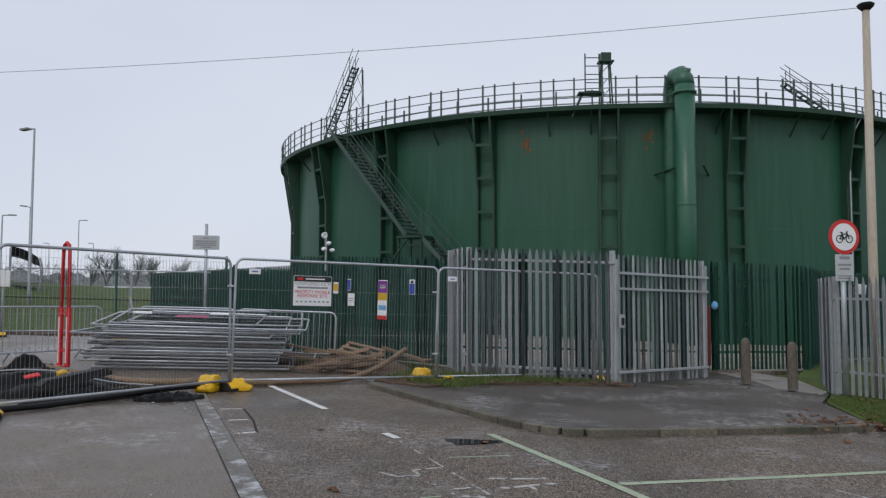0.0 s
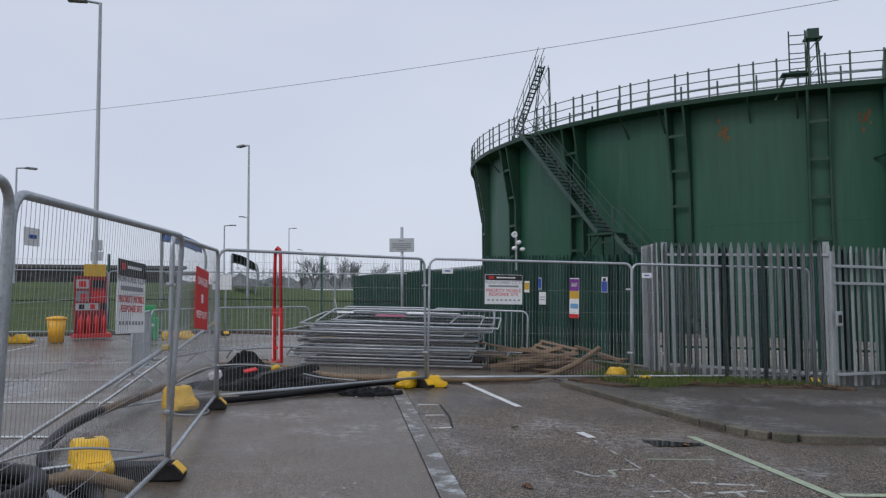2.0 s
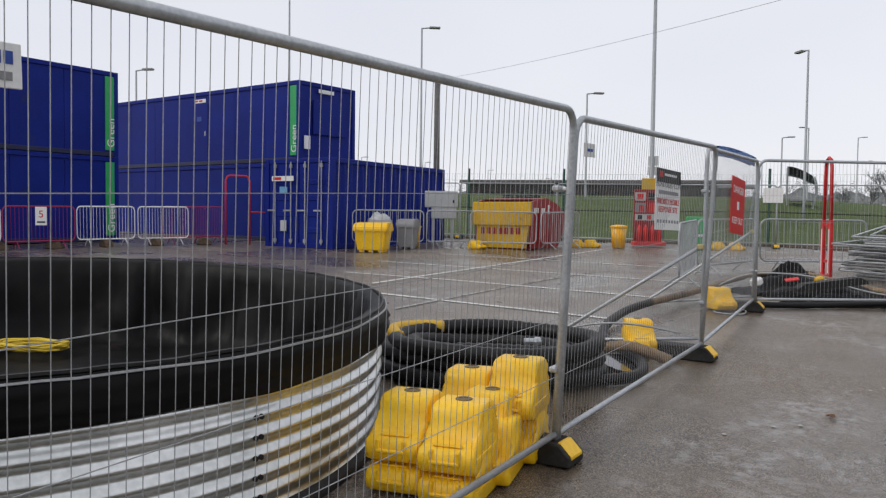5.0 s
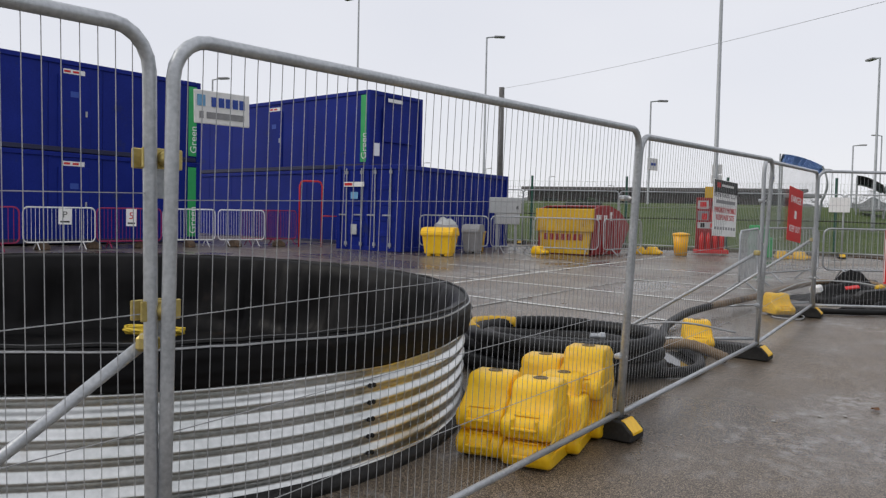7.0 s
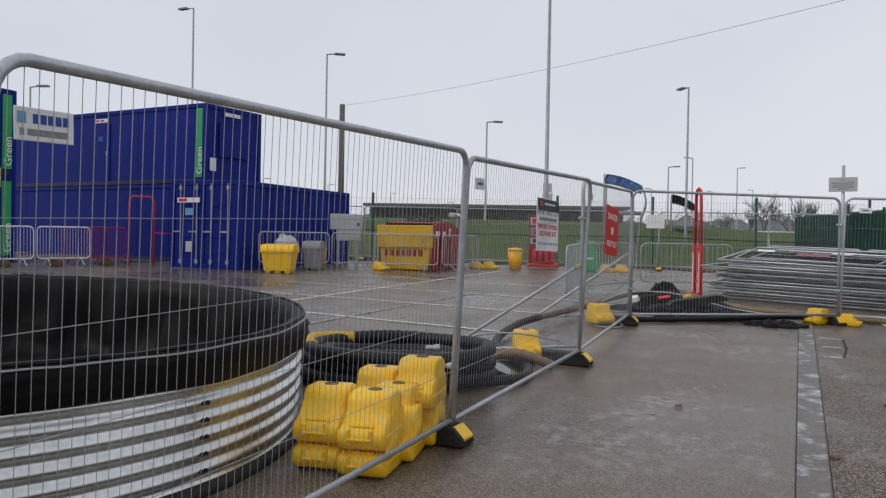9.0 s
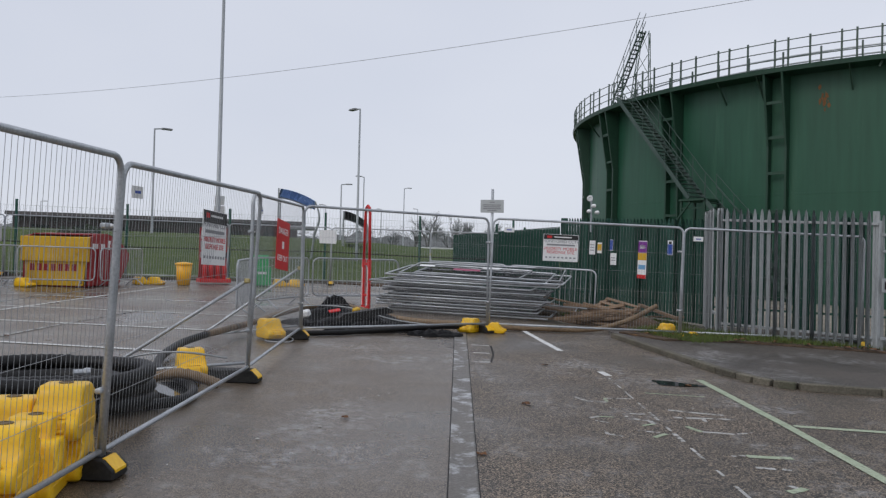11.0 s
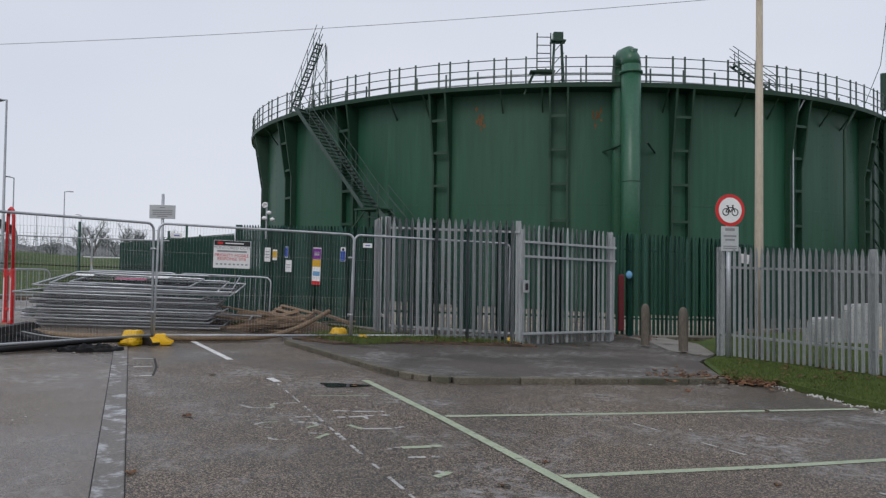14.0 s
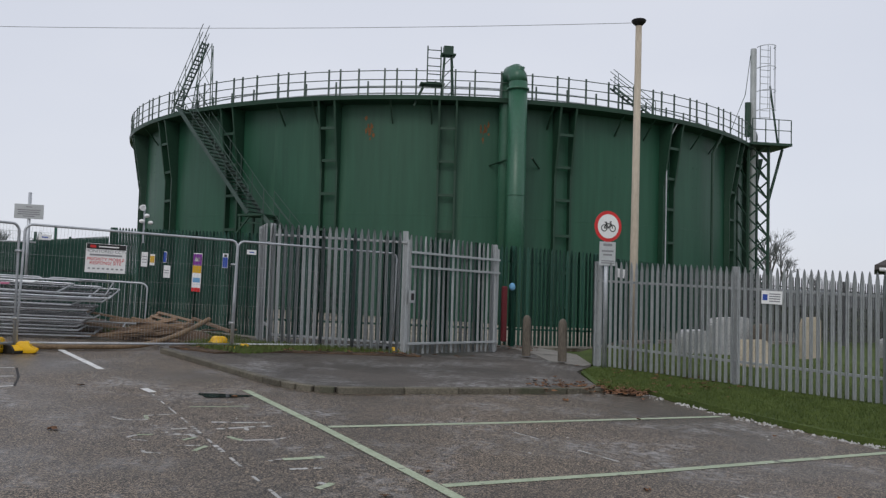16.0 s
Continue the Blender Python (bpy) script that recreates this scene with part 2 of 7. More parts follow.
HOSE_BROWN = surface("muddy_brown_hose", (0.13, 0.084, 0.045), (0.27, 0.185, 0.105), 0.6, scale=3, fine=30, bump=0.3, stain=(0.05, 0.04, 0.03), stain_at=0.55)
BLUE = surface("blue_container_paint", (0.004, 0.014, 0.165), (0.008, 0.024, 0.240), 0.55, spec=0.16, scale=0.8, fine=25, bump=0.06, stain=(0.02, 0.03, 0.10), stain_at=0.6)
BLUE_DARK = surface("dark_blue_trim", (0.006, 0.009, 0.045), (0.012, 0.016, 0.07), 0.5, scale=1, fine=25, bump=0.06)
WHITE = surface("white_board", (0.76, 0.76, 0.75), (0.86, 0.86, 0.85), 0.55, scale=3, fine=40, bump=0.04, spread=0.05)
PALE_GREY = surface("pale_grey_cabinet", (0.42, 0.44, 0.44), (0.54, 0.56, 0.56), 0.5, scale=2, fine=30, bump=0.05)
ORANGE = surface("orange_yellow_plastic", (0.86, 0.40, 0.008), (0.95, 0.50, 0.012), 0.4, scale=3, fine=30, bump=0.05)
RED = surface("red_paint", (0.52, 0.014, 0.014), (0.68, 0.026, 0.026), 0.45, scale=3, fine=30, bump=0.06)
RED_DARK = surface("dark_red_paint", (0.24, 0.012, 0.016), (0.34, 0.02, 0.024), 0.5, scale=2, fine=30, bump=0.1)
PINK_RED = surface("crimson_barrier_paint", (0.26, 0.010, 0.065), (0.38, 0.018, 0.10), 0.5, scale=3, fine=30, bump=0.05)
SKIP_YELLOW = surface("scuffed_orange_yellow_paint", (0.58, 0.33, 0.012), (0.72, 0.44, 0.02), 0.5, scale=1.5, fine=25, bump=0.12, stain=(0.22, 0.11, 0.04), stain_at=0.64, stain_scale=4)
GREEN_SIGN = surface("bright_green_panel", (0.015, 0.34, 0.09), (0.03, 0.42, 0.13), 0.5, scale=3, fine=30, bump=0.03)
INK = surface("black_print", (0.012, 0.012, 0.012), (0.025, 0.025, 0.025), 0.6, bump=0)
INK_RED = surface("red_print", (0.55, 0.02, 0.02), (0.66, 0.03, 0.03), 0.6, bump=0)
INK_BLUE = surface("blue_print", (0.02, 0.06, 0.32), (0.03, 0.09, 0.42), 0.6, bump=0)
INK_GREY = surface("grey_print", (0.22, 0.22, 0.23), (0.30, 0.30, 0.31), 0.6, bump=0)
SKYBLUE = surface("pale_blue_print", (0.12, 0.32, 0.55), (0.18, 0.42, 0.66), 0.6, bump=0)
PURPLE = surface("purple_print", (0.16, 0.02, 0.22), (0.22, 0.03, 0.30), 0.6, bump=0)
TIMBER = surface("weathered_timber", (0.13, 0.085, 0.052), (0.31, 0.215, 0.14), 0.85, scale=2, fine=30, bump=0.4, spread=0.25, stretch=(0.3, 3, 3))
POLE = surface("buff_painted_pole", (0.40, 0.34, 0.26), (0.52, 0.45, 0.35), 0.6, scale=1.5, fine=25, bump=0.1, stretch=(1, 1, 0.3))
LAMP_GREY = surface("grey_lamp_column", (0.30, 0.32, 0.33), (0.40, 0.42, 0.43), 0.5, 0.4, scale=2, fine=20, bump=0.05)
STONE = surface("pale_sandstone", (0.36, 0.31, 0.23), (0.55, 0.48, 0.37), 0.85, scale=3, fine=30, bump=0.5)
STONE_WHITE = surface("pale_grey_stone", (0.27, 0.275, 0.275), (0.50, 0.50, 0.49), 0.8, scale=3, fine=30, bump=0.4)
BARK = surface("grey_bark", (0.10, 0.095, 0.09), (0.17, 0.165, 0.16), 0.9, scale=4, fine=20, bump=0.3)
# bare twigs greyed with distance haze, mixed straight into the colour
HAZE_BUSH = surface("far_bare_brush", (0.115, 0.122, 0.12), (0.25, 0.26, 0.26), 1.0, scale=0.25, fine=1.6, bump=0, spec=0.1)
HEDGE = surface("dull_evergreen", (0.035, 0.05, 0.03), (0.075, 0.095, 0.06), 0.9, scale=3, fine=15, bump=0.4)
# the pale blue-grey is aerial haze put into the base colour
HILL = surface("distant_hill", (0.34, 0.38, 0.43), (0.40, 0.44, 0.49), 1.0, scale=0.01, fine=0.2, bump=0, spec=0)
LEAF = surface("fallen_brown_leaf", (0.09, 0.04, 0.018), (0.20, 0.095, 0.04), 0.85, scale=9, fine=40, bump=0.2, spread=0.3)
BRASS = surface("yellow_zinc_clamp", (0.46, 0.36, 0.12), (0.62, 0.50, 0.20), 0.4, 0.8, scale=9, fine=60, bump=0.1)
ROOF_TILE = surface("dark_roof_tile", (0.05, 0.045, 0.045), (0.10, 0.09, 0.085), 0.8, scale=3, fine=30, bump=0.3)
WALL_DARK = surface("dark_brick_wall", (0.055, 0.045, 0.045), (0.10, 0.08, 0.078), 0.9, scale=2, fine=25, bump=0.3)
SHEET_BLUE = surface("blue_canopy_sheet", (0.24, 0.42, 0.86), (0.31, 0.51, 0.93), 0.45, scale=1, fine=20, bump=0.05)
WATER = surface("puddle_water", (0.012, 0.012, 0.012), (0.02, 0.02, 0.02), 0.06, scale=2, fine=10, bump=0.0, rough_var=0.02)
GRAVEL = surface("pale_buff_gravel", (0.16, 0.14, 0.11), (0.42, 0.38, 0.31), 0.95, scale=1.2, fine=18, bump=0.8, stain=(0.10, 0.065, 0.04), stain_at=0.55, stain_scale=1.5)
ROPE = surface("yellow_rope", (0.62, 0.42, 0.03), (0.80, 0.58, 0.06), 0.7, scale=9, fine=90, bump=0.4)


# ---- building kit ----
def empty(name, m, label, category, group=""):
    ob = new(name)
    ob.matrix_world = m
    return tagged(ob, label, category, group)


def part(name, bm, material, parent=None, label="", smooth=False):
    me = bpy.data.meshes.new(name)
    bm.to_mesh(me)
    bm.free()
    for mt in material if isinstance(material, (list, tuple)) else (material,):
        me.materials.append(mt)
    if smooth:
        for p in me.polygons:
            p.use_smooth = True
    ob = new(name, me)
    ob.parent = parent
    return tagged(ob, label) if label else ob


def again(ob, m, parent=None):
    """Another object on the same mesh."""
    o = new(ob.name.split(".")[0], ob.data)
    o.parent = parent or ob.parent
    o.matrix_basis = m
    return o


def box(bm, c, s, m=None):
    r = bmesh.ops.create_cube(bm, size=1.0, matrix=(m or Matrix()) @ Matrix.Translation(c) @ Matrix.Diagonal((*s, 1)))
    return r["verts"]


def soft_box(bm, c, s, r=0.01, seg=1, m=None):
    """A box with bevelled edges."""
    v = box(bm, c, s, m)
    e = {e for x in v for e in x.link_edges}
    bmesh.ops.bevel(bm, geom=list(e), offset=r, segments=seg, affect="EDGES", profile=0.6)


def tube(bm, pts, r, n=6, closed=False, caps=True):
    """A round tube along points; r may be one radius or one for each point."""
    pts = [Vector(p) for p in pts]
    k = len(pts)
    rad = r if isinstance(r, (list, tuple)) else [r] * k
    rings, side = [], None
    for i, p in enumerate(pts):
        a, b = (pts[i - 1] if i or closed else p), (pts[(i + 1) % k] if i < k - 1 or closed else p)
        d = (b - a).normalized()
        if side is None:
            side = d.orthogonal().normalized()
        side = (side - d * side.dot(d)).normalized()
        up = d.cross(side)
        rings.append([bm.verts.new(p + (side * math.cos(2 * math.pi * j / n) + up * math.sin(2 * math.pi * j / n)) * rad[i]) for j in range(n)])
    for i in range(k if closed else k - 1):
        a, b = rings[i], rings[(i + 1) % k]
        for j in range(n):
            bm.faces.new((a[j], a[(j + 1) % n], b[(j + 1) % n], b[j]))
    if caps and not closed:
        bm.faces.new(rings[0][::-1]), bm.faces.new(rings[-1])


def lathe(bm, profile, n=24, m=None, close=False):
    """Turns a profile of (radius, z) about z."""
    m = m or Matrix()
    rings = [[bm.verts.new(m @ Vector((r * math.cos(2 * math.pi * j / n), r * math.sin(2 * math.pi * j / n), z))) for j in range(n)] for r, z in profile]
    for a, b in zip(rings, rings[1:]):
        for j in range(n):
            bm.faces.new((a[j], a[(j + 1) % n], b[(j + 1) % n], b[j]))
    if close:
        bm.faces.new(rings[0][::-1]), bm.faces.new(rings[-1])


def prism(bm, outline, width, m=None):
    """An outline in x, z, drawn out along y by width, centred."""
    m = m or Matrix()
    a = [bm.verts.new(m @ Vector((x, -width / 2, z))) for x, z in outline]
    b = [bm.verts.new(m @ Vector((x, width / 2, z))) for x, z in outline]
    bm.faces.new(a), bm.faces.new(b[::-1])
    for i in range(len(a)):
        j = (i + 1) % len(a)
        bm.faces.new((a[j], a[i], b[i], b[j]))


def arc(cx, cz, r, a0, a1, k=5):
    return [(cx + r * math.cos(radians(a0 + (a1 - a0) * i / k)), cz + r * math.sin(radians(a0 + (a1 - a0) * i / k))) for i in range(k + 1)]


def words(text, size, material, parent, m, align="CENTER"):
    cu = bpy.data.curves.new("lettering", "FONT")
    cu.body, cu.size, cu.align_x, cu.align_y, cu.extrude = text, size, align, "CENTER", 0.0008
    cu.materials.append(material)
    ob = new("lettering", cu)
    ob.parent, ob.matrix_basis = parent, m
    return ob


def height(x, y):
    """Height of the ground: it climbs gently ahead and to the left, and levels off."""
    k = min(1.0, 45 / max(math.hypot(x, y), 1e-6))
    f = (-0.0323 * x + 0.0167 * y) * k
    return f if f < 0.45 else 0.45 + (f - 0.45) * 0.5


def on(x, y, rz=0.0, up=0.0):
    return pose(x, y, height(x, y) + up, 0, 0, rz)


def along(p, q, up=0.0):
    """A frame at p with x towards q over the ground, y to the left, z about upright."""
    a, b = Vector((*p, height(*p) + up)), Vector((*q, height(*q) + up))
    x = (b - a).normalized()
    y = Vector((0, 0, 1)).cross(x).normalized()
    z = x.cross(y)
    m = Matrix((x, y, z)).transposed().to_4x4()
    m.translation = a
    return m, (b - a).length


def sheet(name, outline, up, thick, material, label, kind="structure", step=2.5, cut=True):
    """A slab that follows the ground, with its sides."""
    bm = bmesh.new()
    f = bm.faces.new([bm.verts.new((x, y, 0)) for x, y in outline])
    bm.normal_update()
    if f.normal.z < 0:
        bmesh.ops.reverse_faces(bm, faces=[f])
    if cut:
        xs, ys = [p[0] for p in outline], [p[1] for p in outline]
        for axis, lo, hi in ((0, min(xs), max(xs)), (1, min(ys), max(ys))):
            c = math.ceil(lo / step) * step
            while c < hi:
                no, co = [0, 0, 0], [0, 0, 0]
                no[axis], co[axis] = 1, c
                bmesh.ops.bisect_plane(bm, geom=bm.verts[:] + bm.edges[:] + bm.faces[:], plane_co=co, plane_no=no)
                c += step
    if thick:
        r = bmesh.ops.extrude_face_region(bm, geom=bm.faces[:])
        low = [v for v in bm.verts if v not in set(g for g in r["geom"] if isinstance(g, bmesh.types.BMVert))]
        for v in bm.verts:
            v.co.z = height(v.co.x, v.co.y) + up
        for v in low:
            v.co.z -= thick
    else:
        for v in bm.verts:
            v.co.z = height(v.co.x, v.co.y) + up
    bmesh.ops.recalc_face_normals(bm, faces=bm.faces[:])
    if not thick:
        for f in bm.faces:
            if f.normal.z < 0:
                f.normal_flip()
    ob = part(name, bm, material)
    return tagged(ob, label, name.split("_")[0], kind=kind)


def strip(name, pts, width, up, material, label, thick=0.0, kind="structure"):
    """A painted or laid strip along points on the ground."""
    out_l, out_r = [], []
    for i, p in enumerate(pts):
        a, b = pts[max(i - 1, 0)], pts[min(i + 1, len(pts) - 1)]
        d = Vector((b[0] - a[0], b[1] - a[1])).normalized()
        out_l.append((p[0] - d.y * width / 2, p[1] + d.x * width / 2)), out_r.append((p[0] + d.y * width / 2, p[1] - d.x * width / 2))
    return sheet(name, out_l + out_r[::-1], up, thick, material, label, kind, cut=thick > 0 or True, step=2.5)


# ---- ground ----
def ground_sheet():
    bm = bmesh.new()
    ticks = [-900, -500, -300, -200, -140, -100, -80] + [-70 + 4 * i for i in range(36)] + [80, 100, 140, 200, 300, 500, 900]
    grid = {}
    for i, x in enumerate(ticks):
        for j, y in enumerate(ticks):
            z = height(x, y) - 0.05
            # the playing field's bank behind the car park
            d = ((x + 17) * -0.62 + (y - 22) * 0.78)
            rise = min(max((d - 3) / 16, 0), 1)
            side = min(max((-x * 0.9 + y * -0.1 - 5) / 12, 0), 1)
            z += 1.9 * rise * rise * (3 - 2 * rise) * side * side * (3 - 2 * side)
            grid[i, j] = bm.verts.new((x, y, z))
    for i in range(len(ticks) - 1):
        for j in range(len(ticks) - 1):
            bm.faces.new((grid[i, j], grid[i + 1, j], grid[i + 1, j + 1], grid[i, j + 1]))
    return tagged(part("ground", bm, GRASS, smooth=True), "short green winter grass over open field and gentle bank", "ground", kind="structure")


ground_sheet()
sheet("road", [(-60, -40), (45, -40), (30, -8), (13, 1), (9.5, 4.5), (7.7, 7.2), (6.7, 9.6), (6.4, 12), (6.4, 18), (0.2, 17.5), (-4.5, 21.5), (-8, 26.4), (-12.2, 25.6), (-19, 20.6), (-24, 16.6), (-34, 8), (-60, -5)], -0.005, 0.3, ASPHALT, "damp dark grey asphalt of road and car park")
sheet("road", [(-3.545, 12.05), (3.065, -5.16), (5.0, -10), (20, -6), (13, 0.9), (9.4, 4.45), (7.6, 7.15), (6.65, 9.5), (6.35, 11.9), (4, 11.5), (1.5, 11), (-0.6, 13.6), (-2.2, 13.1)], 0.0, 0.05, COARSE, "coarse worn dark asphalt with pale chippings and salt stains")

KERB_LINE = [(-1.15, 13.42), (0.45, 10.86), (0.80, 10.32), (1.06, 10.0), (1.24, 9.80), (1.44, 9.68), (1.70, 9.63), (2.60, 9.84), (4.15, 10.24), (5.08, 10.50), (5.75, 10.80)]
pavement = sheet("pavement", KERB_LINE + [(6.07, 12.85), (6.75, 14.0), (7.2, 16.4), (6.6, 18.2), (0.3, 16.6), (-0.8, 15.3), (-1.4, 13.9)], 0.068, 0.2, PAVE, "dark worn asphalt footway with pale salt stains")
kerb = tagged(new("kerb"), "weathered concrete kerb edging the footway", "kerb", kind="structure")


def kerbstones(line, parent, width=0.12, tall=0.085):
    for p, q in zip(line, line[1:]):
        m, d = along(p, q)
        k = max(1, round(d / 0.9))
        for i in range(k):
            bm = bmesh.new()
            soft_box(bm, ((i + 0.5) * d / k, -0.065, tall / 2 - 0.04), (d / k - 0.008, width, tall + 0.08), 0.012)
            o = part("kerbstone", bm, KERB_STONE, parent)
            o.matrix_basis = m


kerbstones(KERB_LINE, kerb)
VERGE = [(5.76, 10.82), (5.9, 11.3), (6.52, 10.75), (6.84, 9.46), (7.16, 8.56), (7.46, 7.8), (7.86, 7.2), (9.5, 4.5), (13, 1), (30, -8), (45, 20), (28, 30), (14, 18.2), (8.5, 18.7), (6.9, 16), (6.85, 14.1), (6.15, 12.85)]
sheet("verge", VERGE, 0.07, 0.2, GRASS, "short grass verge scattered with brown leaves")
SALT = [(5.8, 10.85), (6.45, 10.65), (6.76, 9.46), (7.08, 8.5), (7.38, 7.76), (7.76, 7.15), (9.4, 4.4)]
rs = random.Random(2)
bm = bmesh.new()
for p, q in zip(SALT, SALT[1:]):
    ln = math.hypot(q[0] - p[0], q[1] - p[1])
    for _ in range(int(ln * 70)):
        u, off = rs.random(), rs.gauss(-0.02, 0.075)
        if noise.noise(Vector((p[0] + u * 5, p[1] * 2, 3.0))) < -0.22:
            continue
        x, y = p[0] + (q[0] - p[0]) * u + off, p[1] + (q[1] - p[1]) * u + off * 0.4
        k, s_, a0 = rs.randint(4, 6), rs.uniform(0.006, 0.03), rs.uniform(0, 6)
        lo = [bm.verts.new((x + s_ * rs.uniform(0.6, 1.2) * math.cos(a0 + 6.283 * i / k), y + s_ * 1.3 * rs.uniform(0.6, 1.2) * math.sin(a0 + 6.283 * i / k), height(x, y) - 0.002)) for i in range(k)]
        top = bm.verts.new((x, y, height(x, y) + rs.uniform(0.008, 0.028)))
        for i in range(k):
            bm.faces.new((lo[i], lo[(i + 1) % k], top))
for cx, cy, rx, ry, count in ((4.55, 10.45, 0.55, 0.12, 40), (-2.75, 9.9, 0.12, 0.8, 12), (-3.3, 10.9, 0.35, 0.5, 10), (0.6, 6.0, 2.2, 3.4, 16), (4.0, 6.0, 2.0, 2.4, 10), (-2.3, 6.5, 0.12, 1.6, 18)):
    for _ in range(count):
        x, y, s_, a0 = cx + rs.gauss(0, rx), cy + rs.gauss(0, ry), rs.uniform(0.006, 0.02), rs.uniform(0, 6)
        lo = [bm.verts.new((x + s_ * rs.uniform(0.6, 1.4) * math.cos(a0 + 1.257 * i), y + s_ * rs.uniform(0.6, 1.4) * math.sin(a0 + 1.257 * i), height(x, y) + 0.001)) for i in range(5)]
        top = bm.verts.new((x, y, height(x, y) + 0.009))
        for i in range(5):
            bm.faces.new((lo[i], lo[(i + 1) % 5], top))
tagged(part("salt_edge", bm, CHALK), "broken white gravel and crust along the grass edge", "gravel", kind="stuff")
sheet("soil_bed", [(-1.15, 13.6), (-0.3, 13.0), (0.9, 13.7), (3.4, 14.1), (3.2, 14.5), (0.4, 15.0), (-0.7, 15.2)], 0.10, 0.03, SOIL, "ragged grass strip with brown leaves at the fence foot")
sheet("soil_bed", [(-13.4, 24.4), (-12.2, 25.9), (-8, 26.7), (-4.4, 21.6), (-4.9, 20.8), (-8.3, 25.2), (-12.0, 24.3)], 0.05, 0.1, SOIL, "brown leaf-strewn soil along the car park edge")
sheet("soil_bed", [(-3.6, 16.6), (-0.9, 15.2), (-1.2, 13.9), (-0.2, 16.4), (-3.2, 19.2), (-4.2, 20.6), (-4.9, 20.0)], 0.05, 0.1, SOIL, "brown soil littered with leaves and timber")
backkerb = tagged(new("kerb"), "low concrete kerb along the car park edge", "kerb", kind="structure")
kerbstones([(-34, 8.0), (-24, 16.5), (-19, 20.5), (-12.3, 25.2), (-8.2, 26.0)], backkerb)

# channel of concrete blocks down the road
channel = tagged(new("channel"), "shallow wet concrete drainage channel with white residue", "channel", kind="structure")
CH0, CH1 = Vector((-3.64, 12.0)), Vector((2.97, -5.2))
for i in range(20):
    a, b = CH0.lerp(CH1, i / 20), CH0.lerp(CH1, (i + 1) / 20)
    m, d = along(a, b)
    bm = bmesh.new()
    prism(bm, [(-0.1, -0.05), (0.1, -0.05), (0.1, 0.008), (0.088, 0.012), (0.06, 0.007), (0.025, 0.004), (-0.025, 0.004), (-0.06, 0.007), (-0.088, 0.012), (-0.1, 0.008)], d - 0.005, pose(d / 2, 0, 0, 0, 0, 90))
    part("channel_block", bm, CHANNEL, channel).matrix_basis = m

for s_ in (-0.105, 0.105):
    off = Vector((CH1 - CH0).yx).normalized() * s_
    off.y *= -1
    strip("channel_joint", [CH0 + off, CH0.lerp(CH1, 0.35) + off, CH0.lerp(CH1, 0.7) + off, CH1 + off], 0.009, 0.002, BLACK, "dark open joint beside the channel blocks")
# painted lines
strip("road_line", [(-2.83, 13.15), (-1.58, 10.9)], 0.10, 0.005, LINE_WHITE, "worn white painted dash")
strip("road_line", [(-0.66, 9.3), (-0.5, 9.02)], 0.10, 0.005, LINE_WHITE, "worn white painted dash")
rs = random.Random(9)
t_ = 0.0
while t_ < 0.97:
    u_ = t_ + rs.uniform(0.02, 0.07)
    strip("road_line", [Vector((-0.5, 8.95)).lerp(Vector((1.85, 3.1)), t_), Vector((-0.5, 8.95)).lerp(Vector((1.85, 3.1)), u_)], rs.uniform(0.02, 0.045), 0.003, LINE_FADED, "nearly worn away white centre line")
    t_ = u_ + rs.uniform(0.01, 0.05)
strip("bay_line", [(0.56, 9.46), (1.52, 7.22), (2.38, 5.06), (5.2, -2.2)], 0.10, 0.006, LINE_GREEN, "pale green painted bay line")
strip("bay_line", [(1.59, 7.24), (3.63, 7.85), (6.74, 8.86)], 0.09, 0.005, LINE_GREEN, "pale green painted bay line")
strip("bay_line", [(2.45, 5.06), (4.39, 5.69), (6.98, 6.63), (8.0, 6.99)], 0.09, 0.005, LINE_GREEN, "pale green painted bay line")
for p, q in (((3.55, 7.3), (3.75, 6.95)), ((4.0, 6.5), (4.25, 6.05)), ((4.8, 5.05), (5.1, 4.5))):
    strip("bay_line", [p, q], 0.035, 0.004, LINE_FADED, "nearly worn away white line")
for p, q in (((-10.6, 5.5), (-5.9, 7.15)), ((-12.3, 7.15), (-6.5, 9.4)), ((-14.3, 9.2), (-7.6, 11.5)), ((-15.6, 12.0), (-9.4, 14.0))):
    strip("bay_line", [p, q], 0.085, 0.005, LINE_WHITE, "thin worn white parking bay line")
strip("bay_line", [(-10.35, 6.5), (-13.45, 13.9), (-15.0, 17.6)], 0.085, 0.0055, LINE_WHITE, "long thin worn white parking line")
strip("bay_line", [(-7.94, 5.32), (-9.89, 11.07), (-10.9, 18.5)], 0.06, 0.0058, LINE_FADED, "faint worn white parking line")
# worn lettering, past reading, in short bars
rs = random.Random(4)
WORD_STROKES = [(0.07, 8.12, 0.70, 8.31, 0.035), (0.42, 7.29, 0.95, 7.36, 0.06), (0.51, 6.95, 1.05, 7.21, 0.06), (0.77, 7.12, 0.81, 6.92, 0.045), (0.66, 6.62, 0.81, 6.47, 0.06), (0.81, 6.47, 1.08, 6.54, 0.045), (1.08, 6.54, 1.22, 6.71, 0.035), (1.09, 5.71, 1.20, 5.78, 0.045), (1.20, 5.78, 1.54, 5.92, 0.08), (1.27, 5.45, 1.41, 5.49, 0.06), (1.46, 5.52, 1.52, 5.53, 0.06), (1.49, 5.07, 1.55, 5.02, 0.06), (1.60, 5.06, 1.49, 4.90, 0.06)]
